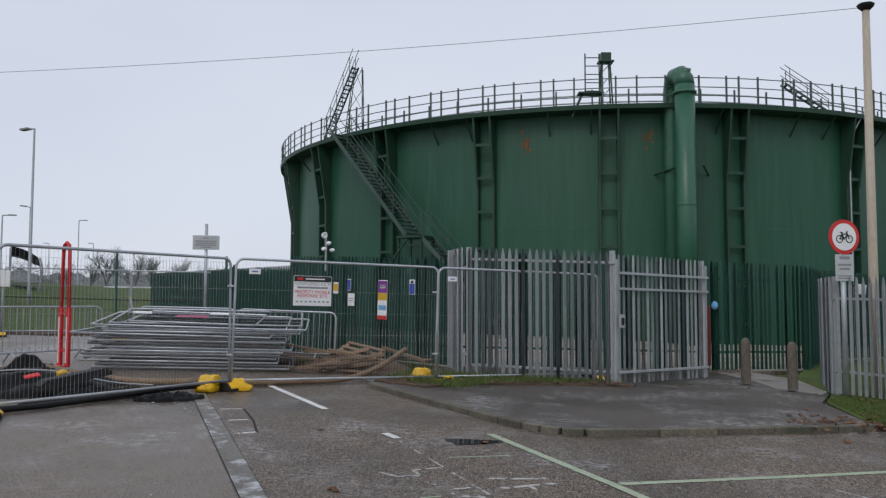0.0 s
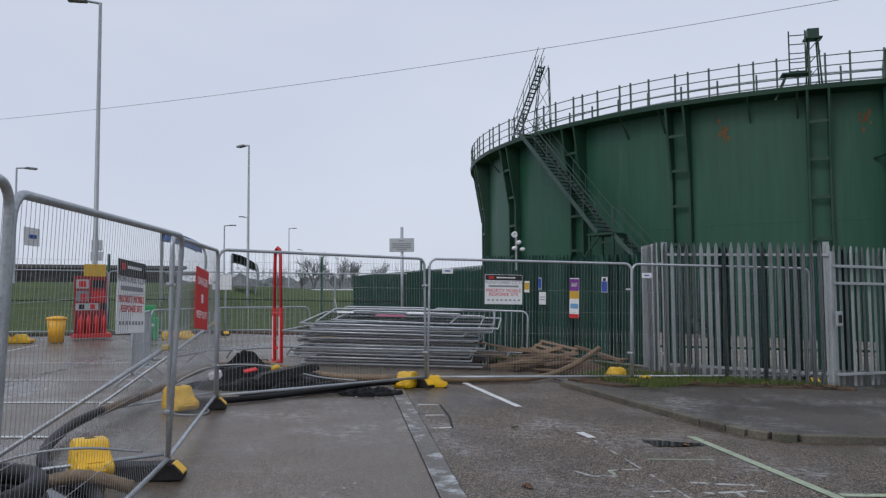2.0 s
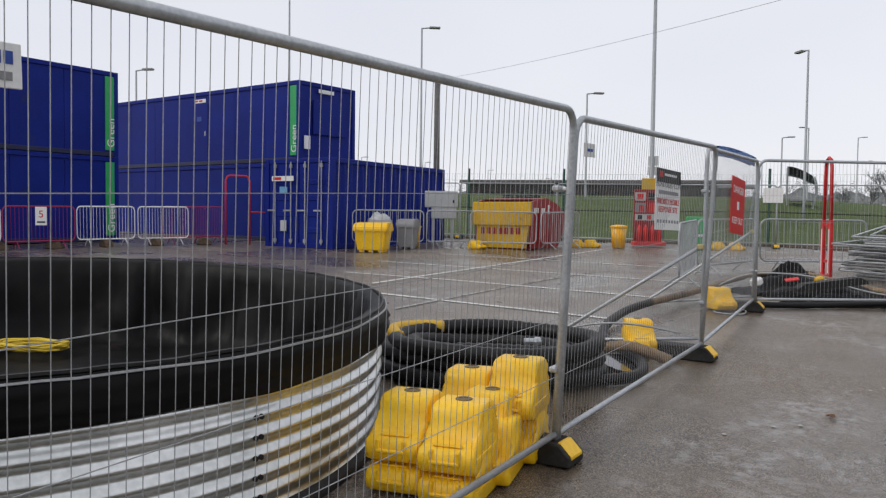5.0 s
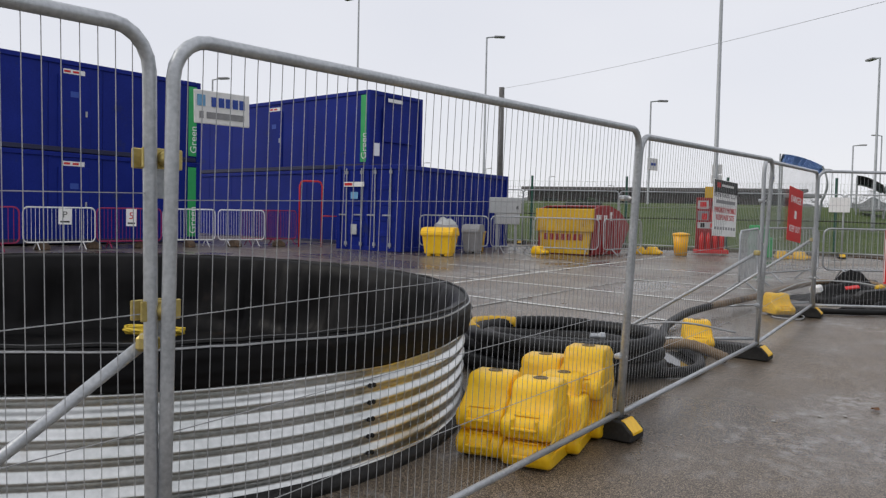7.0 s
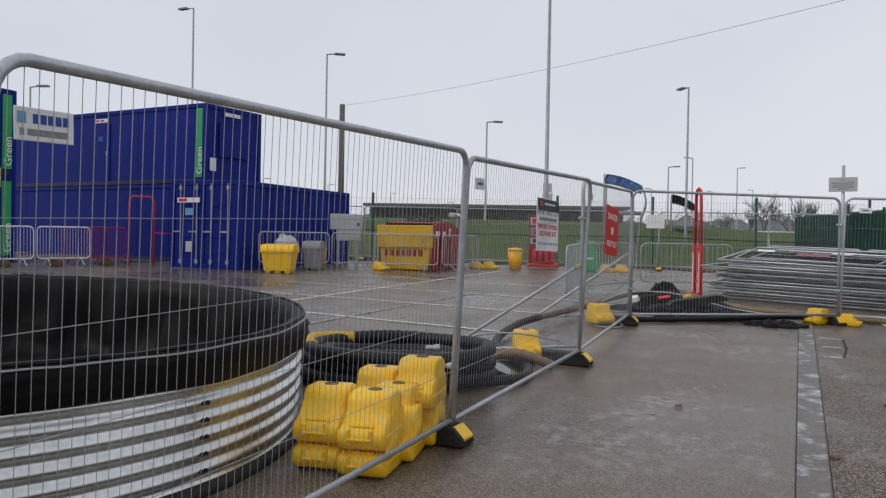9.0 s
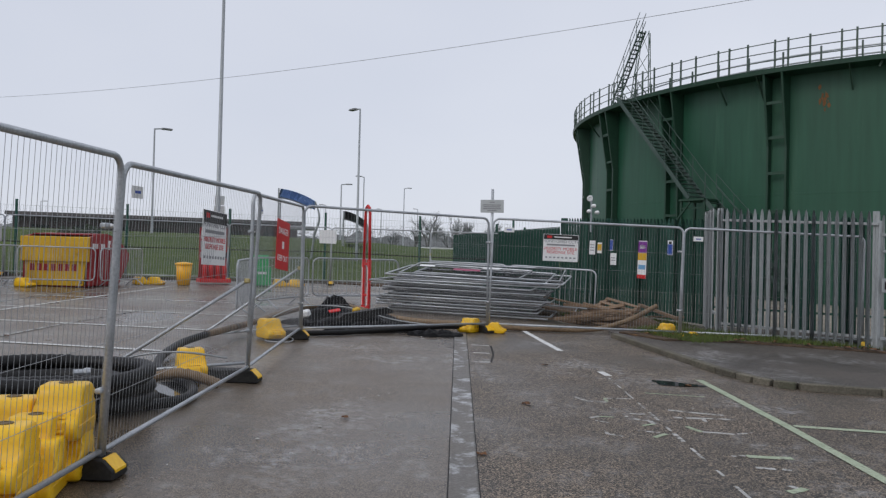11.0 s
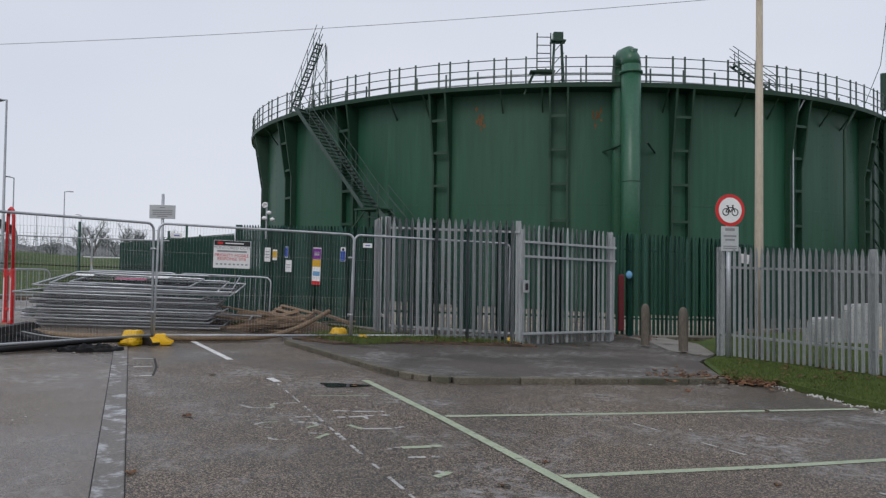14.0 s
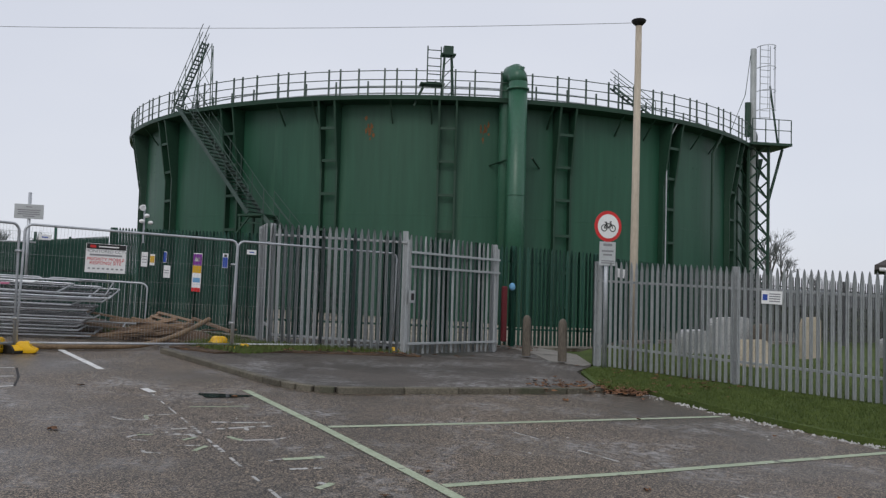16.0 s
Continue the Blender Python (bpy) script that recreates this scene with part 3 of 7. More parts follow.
MORE_STROKES = [(-0.57, 7.39, -0.43, 7.26, 0.045), (-0.42, 7.24, -0.20, 7.31, 0.045), (-0.28, 7.50, -0.01, 7.65, 0.035), (-0.26, 7.52, -0.21, 7.34, 0.045), (-0.13, 7.04, -0.05, 7.00, 0.045), (0.10, 6.87, 0.24, 6.94, 0.045), (-0.20, 6.44, -0.14, 6.56, 0.045), (-0.14, 6.56, -0.01, 6.60, 0.035), (-0.14, 6.36, 0.02, 6.32, 0.035), (0.16, 6.65, 0.32, 6.65, 0.06), (0.32, 6.65, 0.38, 6.54, 0.06), (0.38, 6.53, 0.29, 6.40, 0.045), (0.00, 6.00, 0.07, 5.88, 0.035), (0.07, 5.88, 0.20, 5.87, 0.045), (0.25, 6.14, 0.47, 6.20, 0.035), (0.45, 5.99, 0.53, 6.20, 0.045), (0.42, 8.50, 0.50, 8.56, 0.035)]
for i, (x0, y0, x1, y1, w) in enumerate(WORD_STROKES + MORE_STROKES):
    p, q = Vector((x0, y0)), Vector((x1, y1))
    mid = p.lerp(q, 0.5) + Vector((rs.uniform(-0.012, 0.012), rs.uniform(-0.012, 0.012)))
    strip("worn_marking", [p, mid, q], w * rs.uniform(0.85, 1.1), 0.0024 + 0.00008 * i, LINE_FADED if i % 4 else LINE_GREEN, "worn white road lettering past reading")
for i in range(3):
    u = i / 2
    strip("worn_marking", [(-2.92 + 0.64 * u, 10.6 - 1.62 * u), (-2.66 + 0.56 * u, 10.68 - 1.58 * u)], 0.05, 0.004, LINE_WHITE, "white marks round a trench patch")
strip("trench_joint", [(-2.63, 10.68), (-2.3, 9.82), (-2.08, 9.06)], 0.03, 0.0035, BLACK, "dark open joint beside the trench patch")


def puddle(cx, cy, rx, ry, rz, seed):
    r = random.Random(seed)
    pts = []
    for i in range(26):
        a = 2 * math.pi * i / 26
        k = 1 + 0.22 * math.sin(3 * a + seed) + r.uniform(-0.1, 0.1)
        x, y = rx * k * math.cos(a), ry * k * math.sin(a)
        c, s = math.cos(radians(rz)), math.sin(radians(rz))
        pts.append((cx + x * c - y * s, cy + x * s + y * c))
    sheet("puddle", pts, 0.007, 0.0, WATER, "shallow puddle of rain water on the asphalt", cut=False)


puddle(0.33, 8.96, 0.30, 0.15, 6, 1)
puddle(-4.15, 5.15, 0.3, 0.55, 30, 5)
puddle(-5.6, 5.6, 1.1, 0.3, 18, 7)


# ---- temporary fencing ----
def heras_panel(length=3.5):
    e = empty("mesh_fence", Matrix(), "galvanised tube and wire mesh temporary fence panel", "fence panel", "temporary fence panels")
    bm = bmesh.new()
    r = 0.12
    pts = [(0, 0.0), (0, 1.0)] + [(x, z) for x, z in arc(r, 1.99 - r, r, 180, 90)] + [(x, z) for x, z in arc(length - r, 1.99 - r, r, 90, 0)] + [(length, 1.0), (length, 0.0)]
    tube(bm, [(x, 0, z) for x, z in pts], 0.021, 10)
    part("frame", bm, GALV, e, smooth=True)
    bm = bmesh.new()
    tube(bm, [(0.02, 0, 0.13), (length - 0.02, 0, 0.13)], 0.019, 8)
    part("bottom_rail", bm, GALV, e, smooth=True)
    bm = bmesh.new()
    k = 66
    for i in range(1, k):
        x = length * i / k
        top = 1.99 if r < x < length - r else 1.99 - r + math.sqrt(max(r * r - (r - min(x, length - x)) ** 2, 0))
        tube(bm, [(x, 0.004, 0.13), (x, 0.004, top)], 0.00165, 3, caps=False)
    for z in (0.48, 0.82, 1.17, 1.52):
        tube(bm, [(0, -0.004, z), (length * 0.5, -0.006, z + 0.004), (length, -0.004, z)], 0.002, 4, caps=False)
    part("wire_mesh", bm, WIRE, e)
    return e


FENCE = [(-0.14, -3.83), (-1.37, -0.51), (-2.63, 2.83), (-3.82, 6.04), (-5.27, 9.36), (-3.28, 12.36), (-0.12, 13.82), (2.95, 15.25)]
panel = heras_panel()
for i, (p, q) in enumerate(zip(FENCE, FENCE[1:])):
    m, d = along(p, q, 0.03)
    m = m @ pose(0.03, 0, 0, (1.0, 3.2, 3.2, 0.6, -0.6, 0.8, -0.5)[i], 0, 0) @ Matrix.Diagonal((min(1.08, (d - 0.07) / 3.46), 1, (1.03, 1.018, 1, 1, 1.01, 1.01, 1.01)[i], 1))
    if i == 0:
        panel.matrix_world = m
        first = panel
    else:
        o = copy_thing(first, Matrix())
        o.matrix_world = m


def clamp():
    """A pressed two-plate coupler with a domed bolt head."""
    e = empty("pipe_clamp", Matrix(), "yellow zinc clamp joining two fence posts", "clamp", "fence clamps")
    bm = bmesh.new()
    soft_box(bm, (0, -0.026, 0), (0.14, 0.008, 0.062), 0.003, 1)
    part("front_plate", bm, BRASS, e)
    bm = bmesh.new()
    soft_box(bm, (0, 0.026, 0), (0.14, 0.008, 0.062), 0.003, 1)
    part("back_plate", bm, BRASS, e)
    bm = bmesh.new()
    lathe(bm, [(0.001, 0.034), (0.016, 0.03), (0.023, 0.02), (0.023, 0.0)], 12, pose(0, -0.028, 0, 90, 0, 0))
    part("bolt_head", bm, BRASS, e, "shiny domed brass-coloured bolt head", smooth=True)
    bm = bmesh.new()
    soft_box(bm, (0, -0.018, -0.075), (0.035, 0.006, 0.09), 0.002)
    part("tongue", bm, GALV, e, "grey steel tongue with a bolt hole")
    return e


def coupler():
    e = empty("pipe_clamp", Matrix(), "small galvanised coupler joining two fence posts", "clamp", "fence couplers")
    bm = bmesh.new()
    soft_box(bm, (0, 0, 0), (0.105, 0.052, 0.036), 0.01, 1)
    part("jaw", bm, GALV, e)
    bm = bmesh.new()
    lathe(bm, [(0.001, 0.022), (0.009, 0.02), (0.011, 0.0)], 8, pose(0.0, -0.026, 0, 90, 0, 0))
    part("bolt_head", bm, WHITE, e)
    return e


cl, cp = clamp(), coupler()
used = set()
for i in range(1, len(FENCE) - 1):
    ang = math.degrees(math.atan2(FENCE[i + 1][1] - FENCE[i - 1][1], FENCE[i + 1][0] - FENCE[i - 1][0]))
    kind_of = cl if i < 2 else cp
    for z in (1.24, 1.70) if i < 2 else (0.55, 1.61):
        m = on(*FENCE[i], ang, z)
        if kind_of.name not in used:
            kind_of.matrix_world = m
            used.add(kind_of.name)
        else:
            copy_thing(kind_of, m)


def rubber_foot():
    e = empty("fence_weight", Matrix(), "black rubber fence foot with yellow reflective end caps", "fence foot", "fence feet")
    bm = bmesh.new()
    prism(bm, [(-0.34, 0), (0.34, 0), (0.34, 0.06), (0.27, 0.13), (-0.27, 0.13), (-0.34, 0.06)], 0.22)
    bmesh.ops.bevel(bm, geom=bm.edges[:], offset=0.008, segments=1, affect="EDGES")
    part("base", bm, BLACK, e)
    for s in (-1, 1):
        bm = bmesh.new()
        prism(bm, [(s * 0.343, 0.045), (s * 0.343, 0.062), (s * 0.272, 0.133), (s * 0.255, 0.134), (s * 0.26, 0.125), (s * 0.33, 0.05)][::s], 0.16)
        part("end_cap", bm, YELLOW, e)
    return e


ft = rubber_foot()
for i, p in enumerate(FENCE[1:]):
    a = FENCE[i]
    ang = math.degrees(math.atan2(p[1] - a[1], p[0] - a[0])) + 90
    m = on(p[0], p[1], ang) @ pose(0.2, 0, 0)
    if i == 0:
        ft.matrix_world = m
    else:
        copy_thing(ft, m)


def brace(p, ang, reach=1.25, top=1.05):
    """A back stay: a bent tube from the post down to the ground on the car park side."""
    m = on(*p, ang)
    e = empty("back_stay", m, "galvanised diagonal back stay clipped to the fence post", "brace", "fence braces")
    bm = bmesh.new()
    tube(bm, [(0.03, 0, top), (reach * 0.5, 0.0, top * 0.56), (reach * 0.93, 0, 0.18), (reach, 0, 0.12), (reach + 0.03, 0, 0.02)], 0.019, 8)
    part("stay_tube", bm, GALV, e, smooth=True)
    bm = bmesh.new()
    tube(bm, [(0.03, 0.0, 0.2), (reach, 0.0, 0.05)], 0.017, 8)
    part("ground_tube", bm, GALV, e, smooth=True)
    bm = bmesh.new()
    soft_box(bm, (0.02, 0, top), (0.07, 0.07, 0.05), 0.01)
    part("clip", bm, BRASS, e)


brace(FENCE[1], 250, 1.25, 1.14)
brace(FENCE[3], 200, 1.5, 1.08)
brace(FENCE[4], 213, 1.35, 1.08)


def ballast():
    """Yellow plastic ballast block: low stepped toe with a hand hole, waisted hump with a filler cap."""
    e = empty("ballast_block", Matrix(), "stepped yellow plastic fence ballast block", "ballast block", "yellow ballast blocks")
    bm = bmesh.new()
    prism(bm, [(-0.24, 0.02), (-0.21, 0.0), (0.20, 0.0), (0.26, 0.03), (0.28, 0.09), (0.275, 0.135), (0.25, 0.165), (0.17, 0.175), (0.135, 0.20), (0.118, 0.25), (0.10, 0.272), (0.098, 0.30), (0.085, 0.345), (0.06, 0.382), (0.02, 0.395), (-0.15, 0.395), (-0.19, 0.375), (-0.205, 0.31), (-0.222, 0.27), (-0.22, 0.22), (-0.25, 0.17), (-0.262, 0.09)], 0.33)
    bmesh.ops.bevel(bm, geom=[ed for ed in bm.edges if abs(ed.verts[0].co.y - ed.verts[1].co.y) < 0.01], offset=0.024, segments=2, affect="EDGES", profile=0.5)
    for v in bm.verts:
        z = v.co.z
        waist = 0.018 * math.exp(-((z - 0.195) / 0.03) ** 2) + 0.012 * math.exp(-((z - 0.285) / 0.022) ** 2)
        v.co.y *= 1 - waist / 0.165 - 0.09 * max(0, (z - 0.2) / 0.2)
    part("body", bm, YELLOW, e, smooth=True)
    bm = bmesh.new()
    lathe(bm, [(0.05, 0.385), (0.05, 0.401), (0.044, 0.404), (0.032, 0.402), (0.032, 0.398), (0.001, 0.398)], 16, Matrix.Translation((-0.07, 0, 0)))
    part("filler_cap", bm, CAP_BROWN, e, "dull brown round filler cap")
    bm = bmesh.new()
    for c, sz in (((0.265, -0.078, 0.128), (0.05, 0.022, 0.07)), ((0.265, 0.078, 0.128), (0.05, 0.022, 0.07)), ((0.277, 0, 0.092), (0.04, 0.17, 0.022)), ((0.215, 0, 0.178), (0.03, 0.17, 0.014))):
        soft_box(bm, c, sz, 0.006)
    part("hand_grip", bm, YELLOW, e, "moulded rim round the hand hole")
    for s in (-1, 1):
        bm = bmesh.new()
        soft_box(bm, (0.02, s * 0.164, 0.10), (0.40, 0.01, 0.03), 0.004)
        part("side_rib", bm, YELLOW, e)
    return e


bl = ballast()
BLOCKS = [  # x, y, up, turn, size
    (-2.85, 1.93, 0.0, -57, 0.92), (-2.86, 1.93, 0.16, -56, 0.92), (-2.55, 2.05, 0.0, -58, 0.92), (-2.56, 2.05, 0.16, -57, 0.92), (-2.68, 2.38, 0.0, -55, 0.9),
    (-3.16, 2.62, 0.0, -58, 0.92), (-2.85, 2.74, 0.0, -56, 0.92), (-2.86, 2.74, 0.25, -58, 0.92), (-3.15, 2.60, 0.15, -56, 0.92), (-2.80, 2.46, 0.12, -60, 0.88),
    (-4.40, 5.84, 0.03, -42, 0.86), (-5.56, 9.02, 0.02, -30, 0.86),
    (-3.56, 12.22, 0.0, -100, 0.78), (-3.12, 12.44, 0.0, 10, 0.6), (-0.40, 14.05, 0.03, 200, 0.78), (0.12, 13.92, 0.02, 30, 0.5)]
for i, (x, y, up, rz, k) in enumerate(BLOCKS):
    m = on(x, y, rz, up) @ Matrix.Diagonal((k, k, k * (0.8 if i >= 12 else 0.86 if i >= 10 else 0.9), 1))
    if i == 0:
        bl.matrix_world = m
    else:
        copy_thing(bl, Matrix()).matrix_world = m


# ---- flat stack of fence panels ----
def stack_panel(tube_material, label, length=3.5):
    e = empty("stacked_fence", Matrix(), label, "fence panel", "stacked fence panels")
    bm = bmesh.new()
    r = 0.12
    pts = [(0, 0), (length, 0)] + [(length, 2.0 - r)] + arc(length - r, 2.0 - r, r, 0, 90) + arc(r, 2.0 - r, r, 90, 180)
    tube(bm, [(x, y, 0) for x, y in pts], 0.02, 6, closed=True)
    part("frame", bm, tube_material, e, smooth=True)
    # this mesh is coloured near-black to darken the gaps between panels
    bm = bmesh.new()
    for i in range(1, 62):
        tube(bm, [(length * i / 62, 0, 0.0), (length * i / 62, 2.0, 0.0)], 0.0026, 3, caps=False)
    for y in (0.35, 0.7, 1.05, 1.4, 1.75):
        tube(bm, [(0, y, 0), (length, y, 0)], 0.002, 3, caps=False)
    part("wire_mesh", bm, WIRE_SHADE, e)
    return e


ST_A, ST_B = (-6.62, 14.42), (-3.2, 15.02)
ms, _ = along(ST_A, ST_B, 0.03)
KIND_OF_PANEL = [stack_panel(BRIGHT_TUBE, "bright galvanised mesh fence panel lying flat in a stack"), stack_panel(DIRT_SHADE_TUBE, "galvanised mesh fence panel lying flat in a stack, darkened for dirt and gap shade")]
rs = random.Random(11)
for i in range(17):
    if i < 10:
        m = ms @ pose(0.28 + rs.uniform(-0.26, 0.34), rs.uniform(-0.05, 0.10), 0.03 + i * 0.060, rs.uniform(-0.25, 0.3), rs.uniform(-0.3, 0.3), rs.uniform(-0.9, 0.9))
    else:
        # the upper panels ride up at the back over couplers left between them
        k = i - 10
        m = ms @ pose(0.02 + rs.uniform(-0.1, 0.4) + 0.06 * k, -0.05 + 0.05 * k + rs.uniform(-0.04, 0.06), 0.64 + k * 0.036, 1.0 + k * 1.15, rs.uniform(-0.5, 0.5), rs.uniform(-3.0, 1.2))
    if i == 16:
        m = ms @ pose(0.85, 0.25, 0.86, 6.5, 0.5, -6) @ Matrix.Diagonal((0.66, 0.72, 1, 1))
    # the darker kind paints in the shaded rows between bright tubes
    kind_ = KIND_OF_PANEL[1 if i in (1, 4, 7, 9, 12) else 0]
    if i in (0, 1):
        kind_.matrix_world = m
    else:
        copy_thing(kind_, Matrix()).matrix_world = m
for x, y, w, rz in ((0.9, 1.2, 0.34, 12), (1.9, 0.8, 0.6, 4), (2.4, 1.3, 0.4, -8)):
    bm = bmesh.new()
    soft_box(bm, (0, 0, 0), (w, 0.3, 0.004), 0.001)
    o = part("loose_board", bm, WHITE if w < 0.5 else PINK_RED)
    o.matrix_world = ms @ pose(x, y, 0.895 + (y - 0.25) * 0.115, 6.5, 0, rz)
    tagged(o, "thin plastic notice lying on the stacked panels", "notice board")


# ---- gasholder ----
TC, TR, TZ0, TZ1 = Vector((8.21, 44.2)), 16.2, 0.0, 8.42
gas = empty("gasholder", Matrix.Translation((TC.x, TC.y, 0)), "large round green riveted steel gasholder tank with rim walkway", "gasholder")


def rim(a, r, z):
    """A place on the tank by the angle from its nearest side."""
    a = radians(a)
    return Vector((r * math.sin(a), -r * math.cos(a), z))


def turn_at(a, r, z):
    return pose(*rim(a, r, z), 0, 0, a)


bm = bmesh.new()
lathe(bm, [(TR, TZ0 - 0.6)] + [(TR, z) for z in (1.4, 2.8, 4.2, 5.6, 7.0, TZ1)], 144)
part("tank_wall", bm, TANK, gas, "faded green steel shell", smooth=True)
bm = bmesh.new()
for z in (1.4, 4.2):
    lathe(bm, [(TR, z - 0.02), (TR + 0.005, z - 0.018), (TR + 0.005, z + 0.05), (TR, z + 0.052)], 144)
part("lap_seam", bm, TANK, gas)
bm = bmesh.new()
lathe(bm, [(TR, TZ1 - 0.05), (TR + 0.72, TZ1 - 0.02), (TR + 0.74, TZ1 + 0.14), (TR + 0.70, TZ1 + 0.15), (TR - 1.1, TZ1 + 0.10), (TR - 1.1, TZ1 - 0.1)], 144)
part("walkway_deck", bm, TANK_DARK, gas, "dark green rim walkway")
bm = bmesh.new()
lathe(bm, [(TR - 1.0, TZ1 - 0.1), (TR * 0.7, TZ1 + 0.5), (TR * 0.35, TZ1 + 0.9), (0.02, TZ1 + 1.0)], 72)
part("crown", bm, TANK, gas, smooth=True)
# vertical plates with rivet rows
rs = random.Random(5)
bm = bmesh.new()
for a in range(-75, 76, 1):
    if (a + 75) % 8 in (3, 4):
        for k in range(18):
            z = 1.0 + k * 0.42
            if rs.random() < 0.75:
                box(bm, (0, 0, 0), (0.035, 0.012, 0.035), turn_at(a + 0.2, TR + 0.004, z))
tagged(part("rivets", bm, TANK, gas), kind="stuff")


def buckstay():
    bm = bmesh.new()
    for s in (-1, 1):
        box(bm, (s * 0.32, -0.13, 2.8), (0.07, 0.24, 6.2))
        prism(bm, [(-0.02, 5.9), (-0.02, 8.40), (-0.70, 8.40), (-0.66, 8.25), (-0.27, 5.9)], 0.076, pose(s * 0.32, 0, 0, 0, 0, 90))
    return part("column", bm, TANK_DARK, gas, "dark green steel guide column")


def rung():
    bm = bmesh.new()
    box(bm, (0, -0.22, 0), (0.60, 0.06, 0.10))
    return bm


col = buckstay()
first_col = True
for k in range(-5, 18):
    a = -0.3 + (k + 0.5) * 15.65
    if 12 < a < 60:
        a += (a - 12) * 0.2  # the bays are wider past the riser
    m = turn_at(a, TR, 0)
    if first_col:
        col.matrix_basis, o, first_col = m, col, False
    else:
        o = again(col, m)
    if abs(a) < 80:
        for z in (0.9, 2.2, 3.6, 4.95, 6.2, 7.4):
            part("rung", rung(), TANK_DARK, o).matrix_basis = pose(0, 0 if z < 6 else -(z - 6) * 0.17, z)
for a in (61.0, 64.5):
    again(col, turn_at(a, TR + 0.25, 0))
bm = bmesh.new()
tube(bm, [(0, 0.02, TZ1 - 0.78), (0, -0.62, TZ1 - 0.02)], 0.035, 4)
brk = part("bracket", bm, TANK_DARK, gas)
brk.matrix_basis = turn_at(-78, TR, 0)
for k in range(-15, 18):
    a = 0.2 + k * 5.217
    if (k - 1) % 3 != 1:
        again(brk, turn_at(a, TR, 0))
# rim railing
bm = bmesh.new()
box(bm, (0, 0, 0.5), (0.06, 0.045, 1.0))
box(bm, (0, 0.06, 0.3), (0.02, 0.14, 0.02))
rp = part("rail_post", bm, TANK_RAIL, gas)
rp.matrix_basis = turn_at(-120, TR + 0.66, TZ1 + 0.14)
for k in range(1, 147):
    a = -120 + k * 2.45 + (0.9 if k % 3 == 0 else 0)
    again(rp, turn_at(a, TR + 0.66, TZ1 + 0.14))
for k in range(72):
    again(rp, turn_at(k * 5.0, TR - 0.95, TZ1 + 0.10))
for r_, z in ((0.68, 1.05), (0.68, 0.72), (0.68, 0.42), (-0.97, 0.9), (-0.97, 0.62), (-0.97, 0.35)):
    bm = bmesh.new()
    tube(bm, [rim(a * 2.5, TR + r_, TZ1 + z) for a in range(144)], 0.018 if r_ > 0 else 0.032, 5, closed=True)
    part("hand_rail", bm, GALV if r_ < 0 else TANK_RAIL, gas, "thin tubular handrail")


def stair(name, foot, head, wide, label, steps, rail=1.0):
    """A straight steel stair in the tank's frame, from foot to head."""
    e = part(name, bmesh.new(), STAIR_STEEL, gas, label)
    foot, head = Vector(foot), Vector(head)
    run = head - foot
    flat = Vector((run.x, run.y, 0)).normalized()
    side = Vector((-flat.y, flat.x, 0)) * (wide / 2)
    for s in (-1, 1):
        bm = bmesh.new()
        n = Vector((-flat.x * run.z, -flat.y * run.z, Vector((run.x, run.y, 0)).length)).normalized() * (0.075 if wide > 0.6 else 0.035)
        q = [foot + side * s - n, head + side * s - n, head + side * s + n, foot + side * s + n]
        v = [bm.verts.new(p + side.normalized() * 0.02) for p in q] + [bm.verts.new(p - side.normalized() * 0.02) for p in q]
        for f in ((0, 1, 2, 3), (7, 6, 5, 4), (0, 4, 5, 1), (1, 5, 6, 2), (2, 6, 7, 3), (3, 7, 4, 0)):
            bm.faces.new([v[i] for i in f])
        part("stringer", bm, STAIR_STEEL, e)
        for h in (rail, rail * 0.55):
            bm = bmesh.new()
            tube(bm, [foot + side * s + Vector((0, 0, h)), head + side * s + Vector((0, 0, h))], 0.015, 5)
            part("hand_rail", bm, STAIR_STEEL, e)
        for i in range(0, steps + 1, 4):
            p = foot.lerp(head, i / steps) + side * s
            bm = bmesh.new()
            tube(bm, [p, p + Vector((0, 0, rail))], 0.015, 5)
            part("baluster", bm, STAIR_STEEL, e)
    rz = math.degrees(math.atan2(flat.y, flat.x))
    for i in range(steps):
        p = foot.lerp(head, (i + 0.5) / steps)
        bm = bmesh.new()
        box(bm, (0, 0, 0), (0.22 if wide > 0.6 else 0.13, wide - 0.04, 0.022))
        part("tread", bm, STAIR_STEEL, e).matrix_basis = pose(*p, 0, 0, rz)
    return e


# the outer stair climbs along the wall to the rim
stair("stair", rim(-32.3, TR + 1.2, 4.08), rim(-46.3, TR + 1.05, 8.5), 0.8, "long dark green steel stair against the tank wall", 26)
bm = bmesh.new()
box(bm, (0, 0, 0), (1.1, 1.0, 0.07))
for dx in (-0.5, 0.5):
    box(bm, (dx, 0.4, -2.0), (0.08, 0.08, 4.0)), box(bm, (dx, -0.4, -2.0), (0.08, 0.08, 4.0))
box(bm, (0, -0.4, -0.3), (1.0, 0.06, 0.06)), box(bm, (0, -0.45, -0.7), (0.06, 0.05, 1.2), pose(0, 0, 0, 0, 42, 0))
part("stair_landing", bm, TANK_DARK, gas).matrix_basis = turn_at(-31.9, TR + 1.2, 4.02)
stair("stair", rim(-19.0, TR + 1.25, 0.2), rim(-30.4, TR + 1.2, 4.0), 0.8, "lower flight of dark green steel stair", 20)
